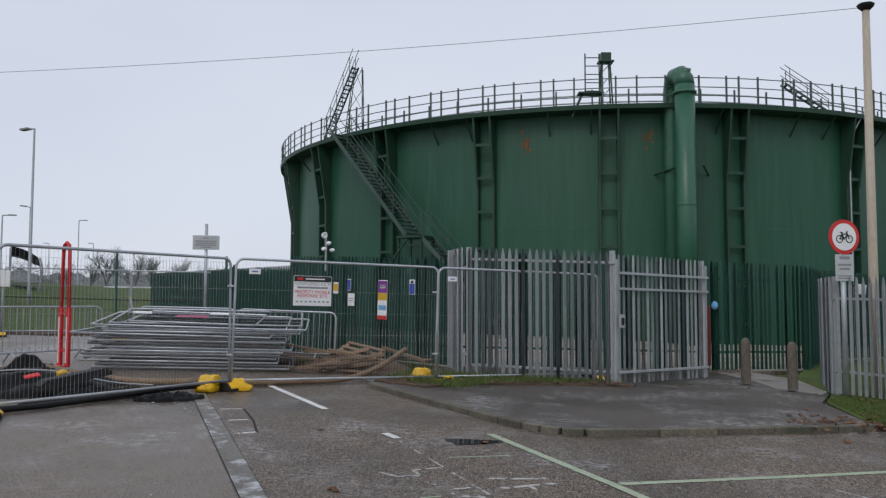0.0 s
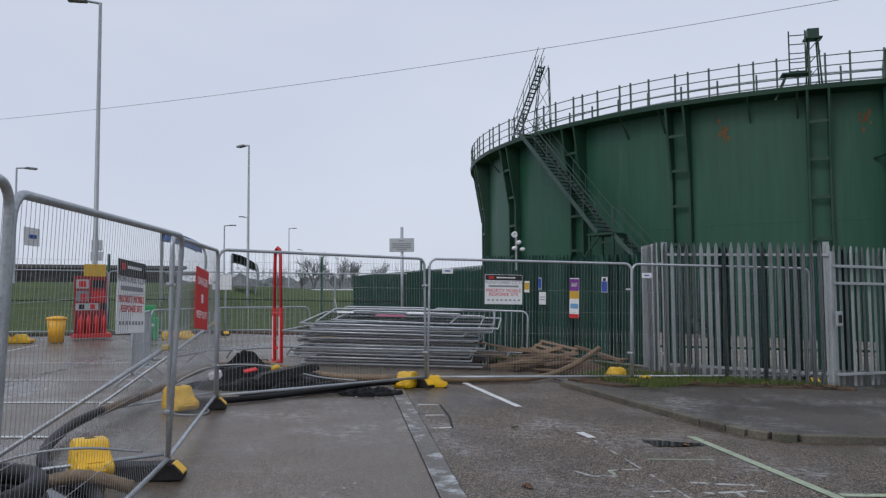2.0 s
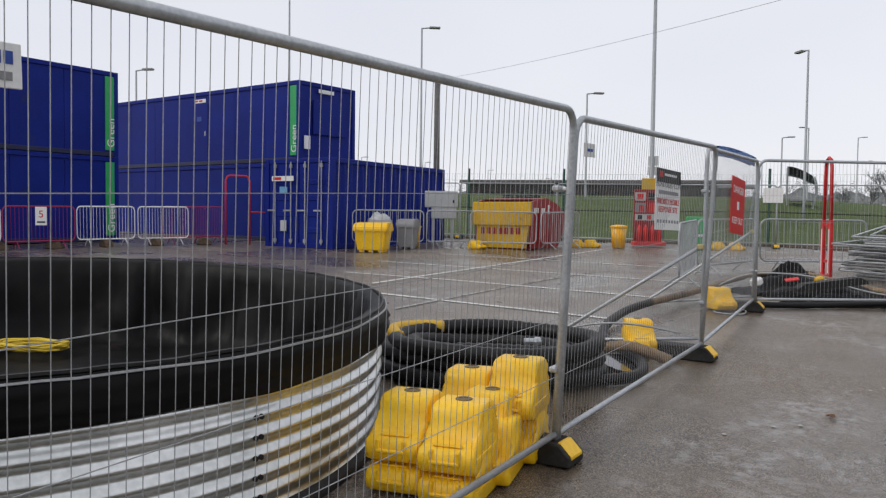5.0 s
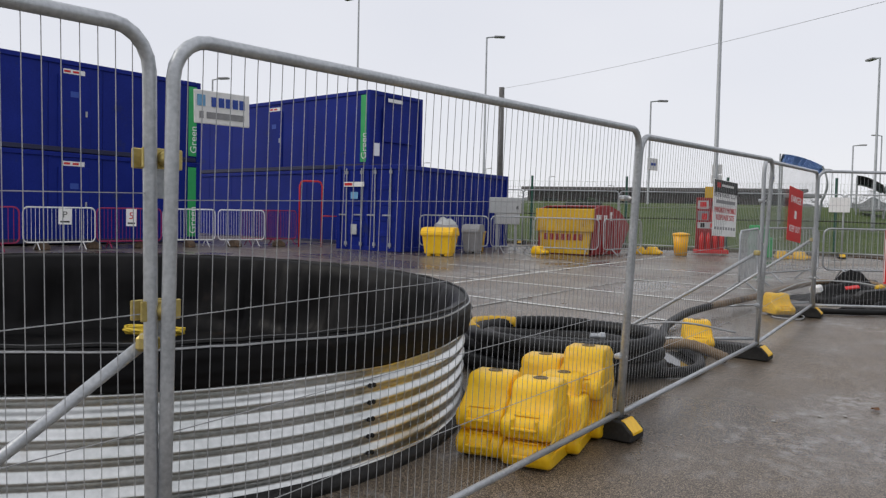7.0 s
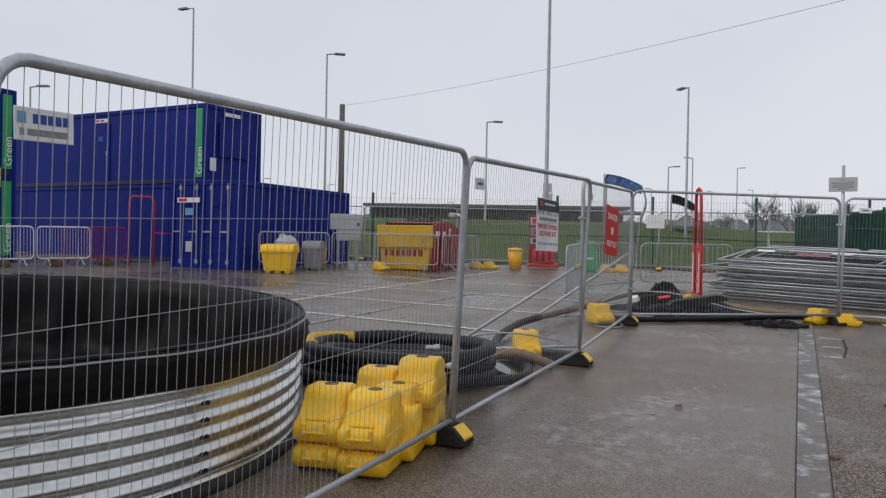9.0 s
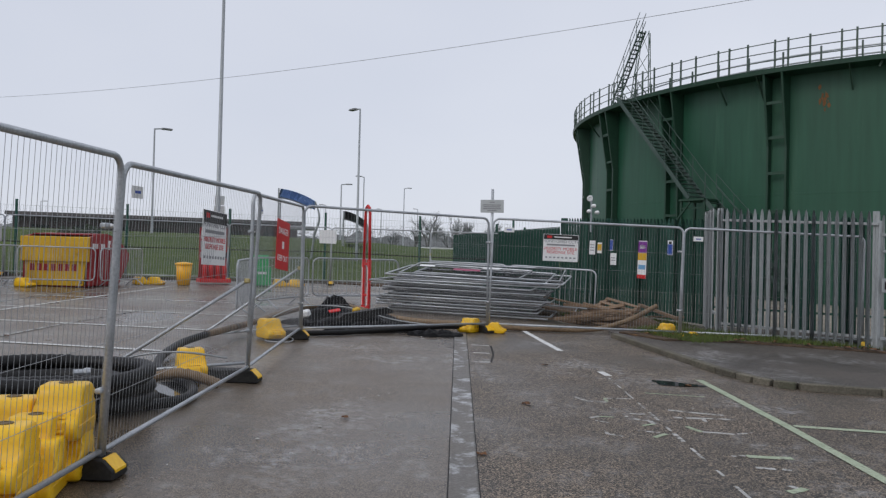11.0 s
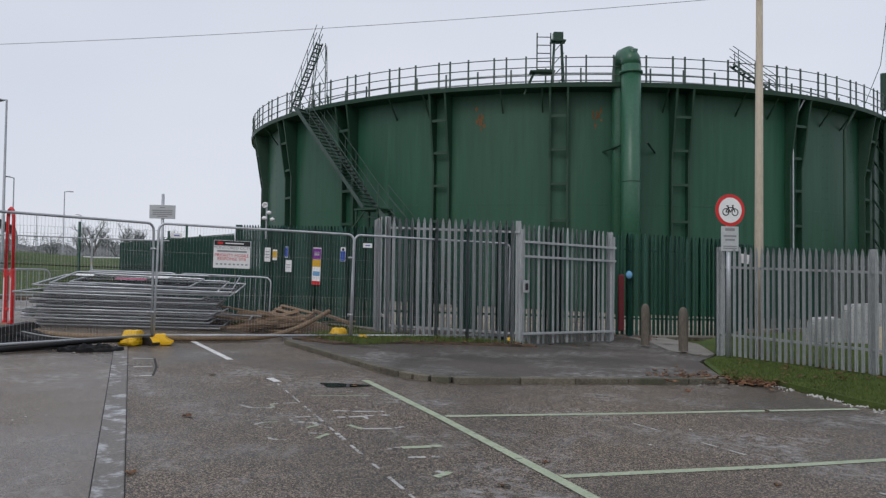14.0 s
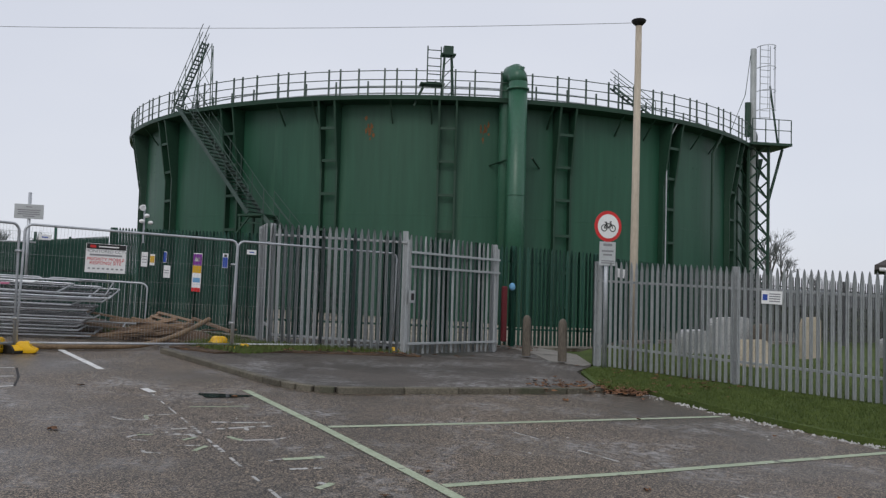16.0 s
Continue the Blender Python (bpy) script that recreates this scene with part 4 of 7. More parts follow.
# a stair that rises above the rim on a lattice leg
stair("roof_stair", rim(-52.2, TR + 0.5, 8.6), rim(-45.2, TR + 0.45, 11.35), 0.3, "steep steel stair rising above the rim", 18, 0.75)
bm = bmesh.new()
c0 = rim(-44.4, TR + 0.35, 8.5)
for dx, dy in ((-0.35, -0.35), (0.35, -0.35), (0.35, 0.35), (-0.35, 0.35)):
    tube(bm, [c0 + Vector((dx - 0.25, dy, 0)), c0 + Vector((dx * 0.45 - 0.1, dy * 0.5, 2.75))], 0.02, 5)
for k in range(3):
    for s in (-1, 1):
        w0, w1, x0, x1 = 0.35 - 0.065 * k, 0.285 - 0.065 * k, -0.25 + 0.05 * k, -0.2 + 0.05 * k
        tube(bm, [c0 + Vector((x0 - w0 * s, -w0, k * 0.9)), c0 + Vector((x1 + w1 * s, -w1, k * 0.9 + 0.9))], 0.014, 4)
        tube(bm, [c0 + Vector((x0 + w0 * s, -w0, k * 0.9)), c0 + Vector((x1 + w1 * s, w1, k * 0.9 + 0.9))], 0.014, 4)
part("lattice_leg", bm, TANK_DARK, gas)
stair("roof_stair", rim(24.5, TR - 0.4, 8.7), rim(18.0, TR - 1.0, 9.9), 0.34, "short steel stair beyond the rim walkway", 9, 0.7)
# lamp tower with its ladder
bm = bmesh.new()
c0 = rim(-8.3, TR - 0.2, 8.5)
for dx, dy in ((-0.22, -0.2), (0.22, -0.2), (0.22, 0.2), (-0.22, 0.2)):
    tube(bm, [c0 + Vector((dx, dy, 0)), c0 + Vector((dx * 0.6, dy * 0.6, 1.85))], 0.03, 5)
for k in range(4):
    tube(bm, [c0 + Vector((-0.2, -0.18, k * 0.45)), c0 + Vector((0.2, -0.18, k * 0.45 + 0.45))], 0.018, 4)
box(bm, c0 + Vector((0, 0, 1.82)), (0.55, 0.45, 0.05))
box(bm, c0 + Vector((0, 0, 2.0)), (0.36, 0.34, 0.28))
part("lamp_tower", bm, TANK_DARK, gas, "small lattice lamp tower on the rim")
bm = bmesh.new()
for dx in (-0.85, -0.35):
    tube(bm, [c0 + Vector((dx, -0.6, 0.5)), c0 + Vector((dx, -0.6, 1.95))], 0.025, 5)
for k in range(5):
    tube(bm, [c0 + Vector((-0.85, -0.6, 0.6 + 0.3 * k)), c0 + Vector((-0.35, -0.6, 0.6 + 0.3 * k))], 0.018, 5)
box(bm, c0 + Vector((-0.65, -0.5, 0.52)), (0.9, 0.5, 0.05))
tube(bm, [c0 + Vector((-0.95, -0.5, 0.5)), c0 + Vector((-1.3, -0.5, -0.3))], 0.05, 5)
part("step_ladder", bm, TANK_DARK, gas)
# riser pipes
bm = bmesh.new()
tube(bm, [rim(0.2, TR + 1.2, -0.4), rim(0.2, TR + 1.2, 9.05)], 0.34, 20)
tube(bm, [rim(0.2, TR + 1.2, 8.75), rim(0.2, TR + 1.2, 8.82)], 0.4, 20)
tube(bm, [rim(0.2, TR + 1.2, 4.9), rim(0.2, TR + 1.2, 4.94)], 0.355, 20)
tube(bm, [rim(0.2, TR + 1.2, 9.0), rim(0.15, TR + 1.15, 9.26), rim(0.0, TR + 1.0, 9.45), rim(-0.35, TR + 0.7, 9.47), rim(-0.45, TR + 0.45, 9.35), rim(-0.55, TR + 0.35, 9.0), rim(-0.55, TR + 0.32, 7.0), rim(-0.55, TR + 0.32, 0)], [0.34, 0.34, 0.33, 0.31, 0.29, 0.28, 0.27, 0.27], 18)
tube(bm, [rim(0.25, TR + 1.15, 9.3), rim(0.35, TR + 1.3, 9.62)], 0.16, 12)
part("riser_pipe", bm, PIPE_GREEN, gas, "fat green riser pipe bent over the rim", smooth=True)
bm = bmesh.new()
for s in (-1, 1):
    tube(bm, [rim(1.0 + 1.0 * s, TR + 1.3, 6.3), rim(1.0 + 3.4 * s, TR + 0.0, 6.15)], 0.04, 5)
part("pipe_stay", bm, TANK_DARK, gas)
# caged ladder tower on the right
bm = bmesh.new()
c0 = rim(50.5, TR + 0.7, 0)
for dx, dy in ((-0.5, -0.5), (0.5, -0.5), (0.5, 0.5), (-0.5, 0.5)):
    tube(bm, [c0 + Vector((dx, dy, -0.5)), c0 + Vector((dx, dy, 8.6))], 0.075, 5)
for k in range(10):
    z = k * 0.86
    for s in (-1, 1):
        tube(bm, [c0 + Vector((-0.5 * s, -0.5, z)), c0 + Vector((0.5 * s, -0.5, z + 0.86))], 0.042, 4)
        tube(bm, [c0 + Vector((0.5 * s, -0.5, z)), c0 + Vector((0.5 * s, 0.5, z + 0.86))], 0.042, 4)
part("lattice_tower", bm, TANK_DARK, gas, "dark lattice ladder tower")
bm = bmesh.new()
lathe(bm, [(0.14, -0.3), (0.14, 13.2)], 10, Matrix.Translation(c0))
part("vent_mast", bm, PALE_GREY, gas, "pale vertical vent mast", smooth=True)
bm = bmesh.new()
box(bm, c0 + Vector((0.45, 0, 8.55)), (2.0, 1.8, 0.12))
for dx in (-0.5, 0.15, 0.8, 1.42):
    tube(bm, [c0 + Vector((dx, -0.85, 8.6)), c0 + Vector((dx, -0.85, 9.7))], 0.025, 4)
tube(bm, [c0 + Vector((-0.5, -0.85, 9.7)), c0 + Vector((1.42, -0.85, 9.7))], 0.022, 4)
tube(bm, [c0 + Vector((-0.5, -0.85, 9.2)), c0 + Vector((1.42, -0.85, 9.2))], 0.022, 4)
tube(bm, [c0 + Vector((1.5, 0, 8.5)), c0 + Vector((0.8, 0, 6.0))], 0.07, 4)
part("ladder_platform", bm, TANK_DARK, gas)
bm = bmesh.new()
for s in (-0.25, 0.25):
    tube(bm, [c0 + Vector((0.42 + s, -0.3, 9.8)), c0 + Vector((0.42 + s, -0.3, 13.3))], 0.022, 5)
for k in range(11):
    tube(bm, [c0 + Vector((0.17, -0.3, 9.9 + 0.32 * k)), c0 + Vector((0.67, -0.3, 9.9 + 0.32 * k))], 0.015, 4)
for z in (10.2, 11.1, 12.2, 13.2):
    tube(bm, [c0 + Vector((0.42 + 0.42 * math.cos(a * math.pi / 8), -0.3 - 0.55 * abs(math.sin(a * math.pi / 8)), z)) for a in range(9)], 0.018, 4)
for a in range(1, 8, 2):
    tube(bm, [c0 + Vector((0.42 + 0.42 * math.cos(a * math.pi / 8), -0.3 - 0.55 * abs(math.sin(a * math.pi / 8)), z)) for z in (10.2, 13.2)], 0.012, 4)
part("ladder_cage", bm, GALV, gas, "grey caged ladder")
bm = bmesh.new()
tube(bm, [c0 + Vector((0.85, 0, 11.5)), c0 + Vector((1.4, 0.2, 8.7))], 0.05, 5)
tube(bm, [c0 + Vector((-0.15, 0, 12.9)), c0 + Vector((-0.4, 0, 11.0)), c0 + Vector((-1.2, 0.2, 8.8))], 0.015, 4)
tube(bm, [c0 + Vector((-0.32, -0.1, 9.0)), c0 + Vector((-0.32, -0.1, 10.6))], 0.14, 6)
part("mast_stay", bm, TANK_DARK, gas)
# thin drop pipes, and rust where fixings have wept
for a, w in ((24.4, 0.03), (35.7, 0.06)):
    bm = bmesh.new()
    tube(bm, [rim(a, TR + 0.35, 0.0), rim(a, TR + 0.35, 7.6), rim(a + 1.2, TR + 0.7, 8.6)], w, 6)
    part("drop_pipe", bm, GALV if a < 35 else TANK_DARK, gas)
rs = random.Random(6)
for a, z, count in ((-18.6, 7.45, 15), (-3.15, 7.45, 12)):
    for i in range(count):
        bm = bmesh.new()
        da, dz = rs.gauss(0, 0.09), rs.gauss(0, 0.22)
        w, h = rs.uniform(0.02, 0.075), rs.uniform(0.04, 0.2)
        bm.faces.new([bm.verts.new(rim(a + math.degrees((da + w * rs.uniform(0.5, 1) * math.cos(t)) / TR), TR + 0.006 + 0.0004 * i, z + dz + h * rs.uniform(0.5, 1) * math.sin(t))) for t in (math.pi * 2 * j / 7 for j in range(7))])
        part("rust_patch", bm, RUST, gas, "flaking orange-brown rust patch")
for z, h in ((2.4, 2.2), (4.7, 1.6), (6.3, 1.0)):
    bm = bmesh.new()
    box(bm, (-0.36, -0.14, 0), (0.012, 0.16, h))
    part("rust_streak", bm, RUST, gas, "rust-brown edge of a guide column").matrix_basis = turn_at(-0.3 - 1.5 * 15.65, TR, z)


# ---- palisade fences ----
def pale_mesh(tall, wide, deep):
    """One W-section pale with a split, pointed head."""
    bm = bmesh.new()
    w = wide / 2
    sec = [(-w, 0.0), (-w * 0.45, deep), (0, deep * 0.45), (w * 0.45, deep), (w, 0.0)]
    rows = []
    for z, k in ((0, 1), (tall - 0.16, 1), (tall - 0.05, 0.62), (tall, 0.12)):
        rows.append([bm.verts.new((x * k, -y, z)) for x, y in sec])
    for a, b in zip(rows, rows[1:]):
        for i in range(4):
            bm.faces.new((a[i], a[i + 1], b[i + 1], b[i]))
    bmesh.ops.solidify(bm, geom=bm.faces[:], thickness=0.003)
    me = bpy.data.meshes.new("pale")
    bm.to_mesh(me)
    bm.free()
    return me


PALES = {}


def palisade(name, line, tall, material, label, gap, lift=0.1, every=2.75, singles=True, wide=0.066, post_w=0.1, posts=True, rails=None, rail_y=0.01):
    e = tagged(new(name), label, "fence")
    key = (tall, wide, material.name)
    if key not in PALES:
        PALES[key] = pale_mesh(tall, wide, 0.022)
        PALES[key].materials.append(material)
    me = PALES[key]
    rest = bmesh.new()
    for p, q in zip(line, line[1:]):
        m, d = along(p, q, lift)
        up = Matrix(m)
        k = max(1, round(d / gap))
        for i in range(k):
            x = (i + 0.5) * d / k
            at = m @ Vector((x, -0.03, 0))
            turn = math.degrees(math.atan2(m[1][0], m[0][0]))
            pm = pose(at.x, at.y, at.z, 0, 0, turn)
            if singles:
                o = new("pale", me)
                o.parent, o.matrix_basis = e, pm
            else:
                tmp = bmesh.new()
                tmp.from_mesh(me)
                tmp.transform(pm)
                t2 = bpy.data.meshes.new("tmp")
                tmp.to_mesh(t2)
                tmp.free()
                rest.from_mesh(t2)
                bpy.data.meshes.remove(t2)
        for z in rails or (0.38, tall - 0.38):
            bm = bmesh.new()
            soft_box(bm, (d / 2, rail_y, z), (d, 0.04, 0.045), 0.004)
            part("rail", bm, material, e).matrix_basis = m
        if posts:
            kk = max(1, round(d / every))
            for i in range(kk + 1):
                bm = bmesh.new()
                box(bm, (0, 0, 0), (post_w, post_w * 0.6, tall + 0.25))
                at = m @ Vector((i * d / kk, 0.06, (tall - 0.25) / 2))
                part("post", bm, material, e).matrix_basis = pose(*at, 0, 0, math.degrees(math.atan2(m[1][0], m[0][0])))
    if not singles:
        o = part("far_paling", rest, material, e)
        tagged(o, kind="stuff")
    else:
        rest.free()
    return e


palisade("green_palisade", [(-3.6, 19.1), (-2.3, 18.2), (0.2, 16.5)], 2.22, PAL_GREEN, "dark green steel palisade fence before the timber heap", 0.100, wide=0.094)
palisade("green_palisade", [(0.2, 16.5), (6.0, 17.6), (8.5, 18.6), (10.2, 21.5)], 2.38, PAL_GREEN, "dark green steel palisade fence round the gasholder", 0.125, wide=0.082)
palisade("green_palisade", [(-12.2, 33.5), (-3.6, 19.1)], 2.0, PAL_GREEN, "dark green steel palisade fence along the compound side", 0.12, singles=False, wide=0.09)
palisade("green_palisade", [(10.2, 21.5), (13.6, 23.9)], 2.4, PAL_GREEN, "dark green steel palisade fence continuing round the gasholder", 0.12, singles=False, wide=0.075)
palisade("grey_palisade", [(0.45, 14.77), (3.0, 14.21)], 2.36, PAL_GREY, "weathered galvanised palisade fence section by the gate", 0.127, rails=(0.2, 2.14))
palisade("grey_palisade", [(0.15, 16.45), (0.42, 14.8)], 2.36, PAL_GREY, "short galvanised palisade return", 0.15)
gate = palisade("palisade_gate", [(3.08, 14.22), (5.22, 15.9)], 2.3, PAL_GREY, "galvanised palisade gate with a lock box, standing shut", 0.135, every=4, wide=0.062, rails=(0.2, 1.68, 1.96), rail_y=-0.075)
gate["category"] = "gate"
gm, gd = along((3.08, 14.22), (5.22, 15.9), 0.1)
bm = bmesh.new()
soft_box(bm, (0.05, -0.1, 1.1), (0.15, 0.03, 0.24), 0.01)
o = part("lock_plate", bm, PAL_GREY, gate)
o.matrix_basis = gm
bm = bmesh.new()
soft_box(bm, (0.05, -0.12, 1.1), (0.08, 0.02, 0.13), 0.01)
o2 = part("lock_hole", bm, BLACK, o)
for x in (0.0, 2.72):
    bm = bmesh.new()
    soft_box(bm, (x, 0.0, 1.1), (0.08, 0.06, 2.2), 0.008)
    part("gate_post", bm, PAL_GREY, gate).matrix_basis = gm
sheet("gravel_yard", [(-11.5, 33.0), (-3.4, 19.3), (-2.1, 18.4), (0.3, 16.7), (6.0, 17.75), (8.4, 18.7), (10.1, 21.6), (13.4, 24.0), (20, 27), (26, 36), (10, 46), (-12, 46)], 0.03, 0.1, GRAVEL, "pale buff gravel strewn with leaves inside the compound")
RP0, RPD = Vector((6.78, 13.98)), Vector((3.0, -3.58)).normalized()
palisade("grey_palisade", [tuple(RP0), tuple(RP0 + RPD * 16.5)], 2.02, PAL_GREY, "weathered galvanised palisade fence on the grass verge", 0.108, wide=0.063)
palisade("grey_palisade", [(7.45, 15.7), (6.82, 14.0)], 2.02, PAL_GREY, "short galvanised palisade return beside the footway", 0.15)
# this far fence shows its shade side, painted as a darker grey
palisade("grey_palisade", [(13.6, 23.9), (24.3, 28.4), (36, 33.5)], 2.35, PAL_SHADE, "far galvanised palisade fence beyond the stones, coloured dark for its shade side", 0.125, singles=False)


# ---- round tank beside the fence ----
PC, PR, PH = (-5.3, 0.2), 2.62, 0.86
pm, _ = along((PC[0] - 1, PC[1]), (PC[0] + 1, PC[1]))
pm.translation = Vector((*PC, height(*PC)))
pool = empty("water_tank", pm, "round corrugated galvanised water tank with black rubber liner", "water tank")
bm = bmesh.new()
prof = []
for i in range(97):
    z = 0.03 + 0.655 * i / 96
    prof.append((PR + 0.015 * math.sin(2 * math.pi * (z - 0.03) / 0.0967), z))
lathe(bm, [(PR - 0.05, 0.03)] + prof + [(PR - 0.03, 0.8), (PR - 0.06, 0.8), (PR - 0.06, 0.03)], 128)
part("corrugated_wall", bm, CORR, pool, "bright corrugated steel sheet", smooth=True)
bm = bmesh.new()
n = 360
rings = []
for j in range(n):
    a = 2 * math.pi * j / n
    ca, sa = math.cos(a), math.sin(a)
    w1, w2, w3 = math.sin(7 * a + 1) * 0.5 + math.sin(17 * a) * 0.3, math.sin(11 * a + 2), math.sin(23 * a + 0.5)
    fold = lambda f, seed: noise.noise(Vector((ca * f, sa * f, seed)))
    drape = 0.075 * abs(fold(11, 1)) + 0.03 * fold(26, 4)
    sag = 0.012 * math.sin(4 * a) + 0.010 * fold(5, 7)
    outer = [(PR + 0.034 + 0.008 * w3, 0.655 + 0.02 * fold(4, 2)), (PR + 0.050 + 0.014 * fold(12, 3), 0.685 + sag), (PR + 0.036 + 0.008 * w1, 0.71 + sag), (PR + 0.064 + 0.012 * fold(10, 5), 0.735 + sag), (PR + 0.034 + 0.006 * w3, 0.76 + sag), (PR + 0.058 + 0.012 * fold(14, 6), 0.79 + sag), (PR + 0.034, 0.825), (PR + 0.03, PH), (PR - 0.03, PH + 0.012), (PR - 0.08, PH - 0.02)]
    inner = [(PR - 0.10 - drape, 0.72), (PR - 0.12 - 0.03 * w2 - drape, 0.58), (PR - 0.14 - 0.04 * w3 - 1.3 * drape, 0.42), (PR - 0.17 - 0.04 * w3 - drape * 1.5, 0.25), (PR - 0.24 - 0.05 * w1 - drape, 0.13), (PR * 0.84, 0.10 + 0.05 * fold(6, 8)), (PR * 0.7, 0.10 + 0.05 * fold(4, 9)), (PR * 0.45, 0.09 + 0.03 * fold(3, 10)), (0.15, 0.085)]
    rings.append([bm.verts.new((r * ca, r * sa, z)) for r, z in outer + inner])
for j in range(n):
    a, b = rings[j], rings[(j + 1) % n]
    for i in range(len(a) - 1):
        bm.faces.new((a[i], b[i], b[i + 1], a[i + 1]))
bm.faces.new([r[-1] for r in rings])
bmesh.ops.recalc_face_normals(bm, faces=bm.faces[:])
part("liner", bm, LINER, pool, "black rubber liner folded over the rim", smooth=True)
bm = bmesh.new()
tube(bm, [((PR + 0.034) * math.cos(2 * math.pi * i / 128), (PR + 0.034) * math.sin(2 * math.pi * i / 128), PH - 0.012 + 0.004 * math.sin(i * 0.9)) for i in range(128)], 0.0065, 5, closed=True)
part("binding_cord", bm, WIRE, pool)
bm = bmesh.new()
tube(bm, [((PR + 0.012) * math.cos(2 * math.pi * i / 128), (PR + 0.012) * math.sin(2 * math.pi * i / 128), PH + 0.012 + 0.004 * math.sin(i * 1.7)) for i in range(128)], 0.011, 5, closed=True)
part("rim_edge", bm, HOSE, pool)
bm = bmesh.new()
lathe(bm, [(PR + 0.0, 0.0), (PR + 0.05, 0.0), (PR + 0.06, 0.05), (PR + 0.03, 0.075), (PR - 0.02, 0.08)], 96)
part("base_strip", bm, BLACK, pool, smooth=True)
for a0 in (18, -52):
    for k in range(6):
        for da in (-0.35, 0.35):
            bm = bmesh.new()
            a = radians(a0 + da)
            lathe(bm, [(0.014, 0), (0.014, 0.012), (0.001, 0.014)], 6, pose(0, 0, 0))
            o = part("bolt", bm, BLACK, pool)
            z = 0.03 + 0.0967 * (k + 0.25)
            o.matrix_basis = Matrix.Translation(((PR + 0.015) * math.cos(a), (PR + 0.015) * math.sin(a), z)) @ pose(0, 0, 0, 0, 0, a0) @ pose(0, 0, 0, 0, 90, 0)
bm = bmesh.new()
rs = random.Random(8)
pts = []
for i in range(150):
    a = i * 0.37
    k = 1 + rs.uniform(-0.12, 0.08)
    pts.append((0.30 * k * math.cos(a), 0.2 * k * math.sin(a), 0.02 + 0.05 * (i / 150) + rs.uniform(0, 0.02)))
tube(bm, pts, 0.011, 5)
o = part("rope_coil", bm, ROPE, smooth=True)
o.matrix_world = pose(-7.0, 0.85, height(-7.0, 0.85) + 0.11, 0, 0, 40)
tagged(o, "loose coil of thin yellow rope on the black liner", "rope")


# ---- hoses ----
def ribbed(bm, pts, r, pitch=0.035, n=9):
    """A ribbed hose along a smooth line through points."""
    pts = [Vector(p) for p in pts]
    fine = []
    for i in range(len(pts) - 1):
        p0, p1, p2, p3 = pts[max(i - 1, 0)], pts[i], pts[i + 1], pts[min(i + 2, len(pts) - 1)]
        k = max(2, int((p2 - p1).length / pitch))
        for j in range(k):
            t = j / k
            fine.append(0.5 * ((2 * p1) + (p2 - p0) * t + (2 * p0 - 5 * p1 + 4 * p2 - p3) * t * t + (3 * p1 - p0 - 3 * p2 + p3) * t ** 3))
    fine.append(pts[-1])
    tube(bm, fine, [r * (1.0 if i % 2 else 0.9) for i in range(len(fine))], n)


def lay(points, h=0.0):
    return [(x, y, height(x, y) + z + h) for x, y, z in points]


pile = empty("hose_pile", on(-4.5, 3.98, 40), "heaped coils of thick black ribbed hose", "hose")
rs = random.Random(21)
for k in range(6):
    bm = bmesh.new()
    cx, cy = rs.uniform(-0.06, 0.1), rs.uniform(-0.06, 0.08)
    rx, ry = (0.95, 0.92, 0.78, 0.86, 0.66, 0.5)[k], (0.74, 0.7, 0.6, 0.66, 0.5, 0.36)[k]
    z0, tilt = (0.075, 0.19, 0.10, 0.30, 0.24, 0.12)[k], rs.uniform(-0.035, 0.035)
    ph = rs.uniform(0, 6)
    pts = [(cx + rx * math.cos(ph + i * 0.35), cy + ry * math.sin(ph + i * 0.35), z0 + tilt * math.cos(i * 0.35) + 0.01 * math.sin(i)) for i in range(19)]
    ribbed(bm, pts, 0.075)
    part("coil", bm, HOSE, pile, smooth=True)
bm = bmesh.new()
ribbed(bm, [(-0.80, -0.12, 0.30), (-0.90, 0.04, 0.33), (-0.86, 0.2, 0.34), (-0.72, 0.34, 0.34), (-0.52, 0.42, 0.33)], 0.062)
part("hose_end", bm, SKIP_YELLOW, pile, "yellow wrapped hose end", smooth=True)
bm = bmesh.new()
tube(bm, [(0.30, -0.22, 0.33), (0.38, -0.2, 0.33), (0.39, -0.198, 0.33), (0.43, -0.185, 0.33)], [0.026, 0.026, 0.036, 0.036], 8)
part("coupling", bm, GALV, pile, "steel hose coupling")


def hose(points, r, material, label, ribs=True):
    bm = bmesh.new()
    if ribs:
        ribbed(bm, lay(points, r), r)
    else:
        ribbed(bm, lay(points, r), r, pitch=0.2)
    return tagged(part("hose", bm, material, smooth=True), label, "hose")


hose([(-5.86, 7.9, 0.1), (-5.98, 8.4, 0.1), (-6.17, 9.17, 0.1), (-6.4, 10.0, 0.1), (-6.68, 10.82, 0.1), (-6.95, 11.8, 0.1), (-7.18, 12.74, 0.09), (-7.0, 13.9, 0.02)], 0.05, HOSE_BROWN, "long mud-brown hose slung along the fence")
hose([(-5.87, 7.95, 0.1), (-5.75, 7.32, 0.06), (-5.4, 6.55, 0.02), (-4.95, 5.95, 0.0), (-4.5, 5.65, 0.0), (-3.95, 5.3, 0.0), (-3.62, 4.85, 0.0), (-3.66, 4.45, 0.0), (-4.0, 4.1, 0.0)], 0.052, HOSE, "black ribbed hose looped on the wet ground beside the fence")
hose([(-4.5, 5.2, 0.0), (-4.12, 5.33, 0.1), (-3.78, 5.52, 0.0)], 0.055, HOSE_BROWN, "short brown pipe end with a coupling")
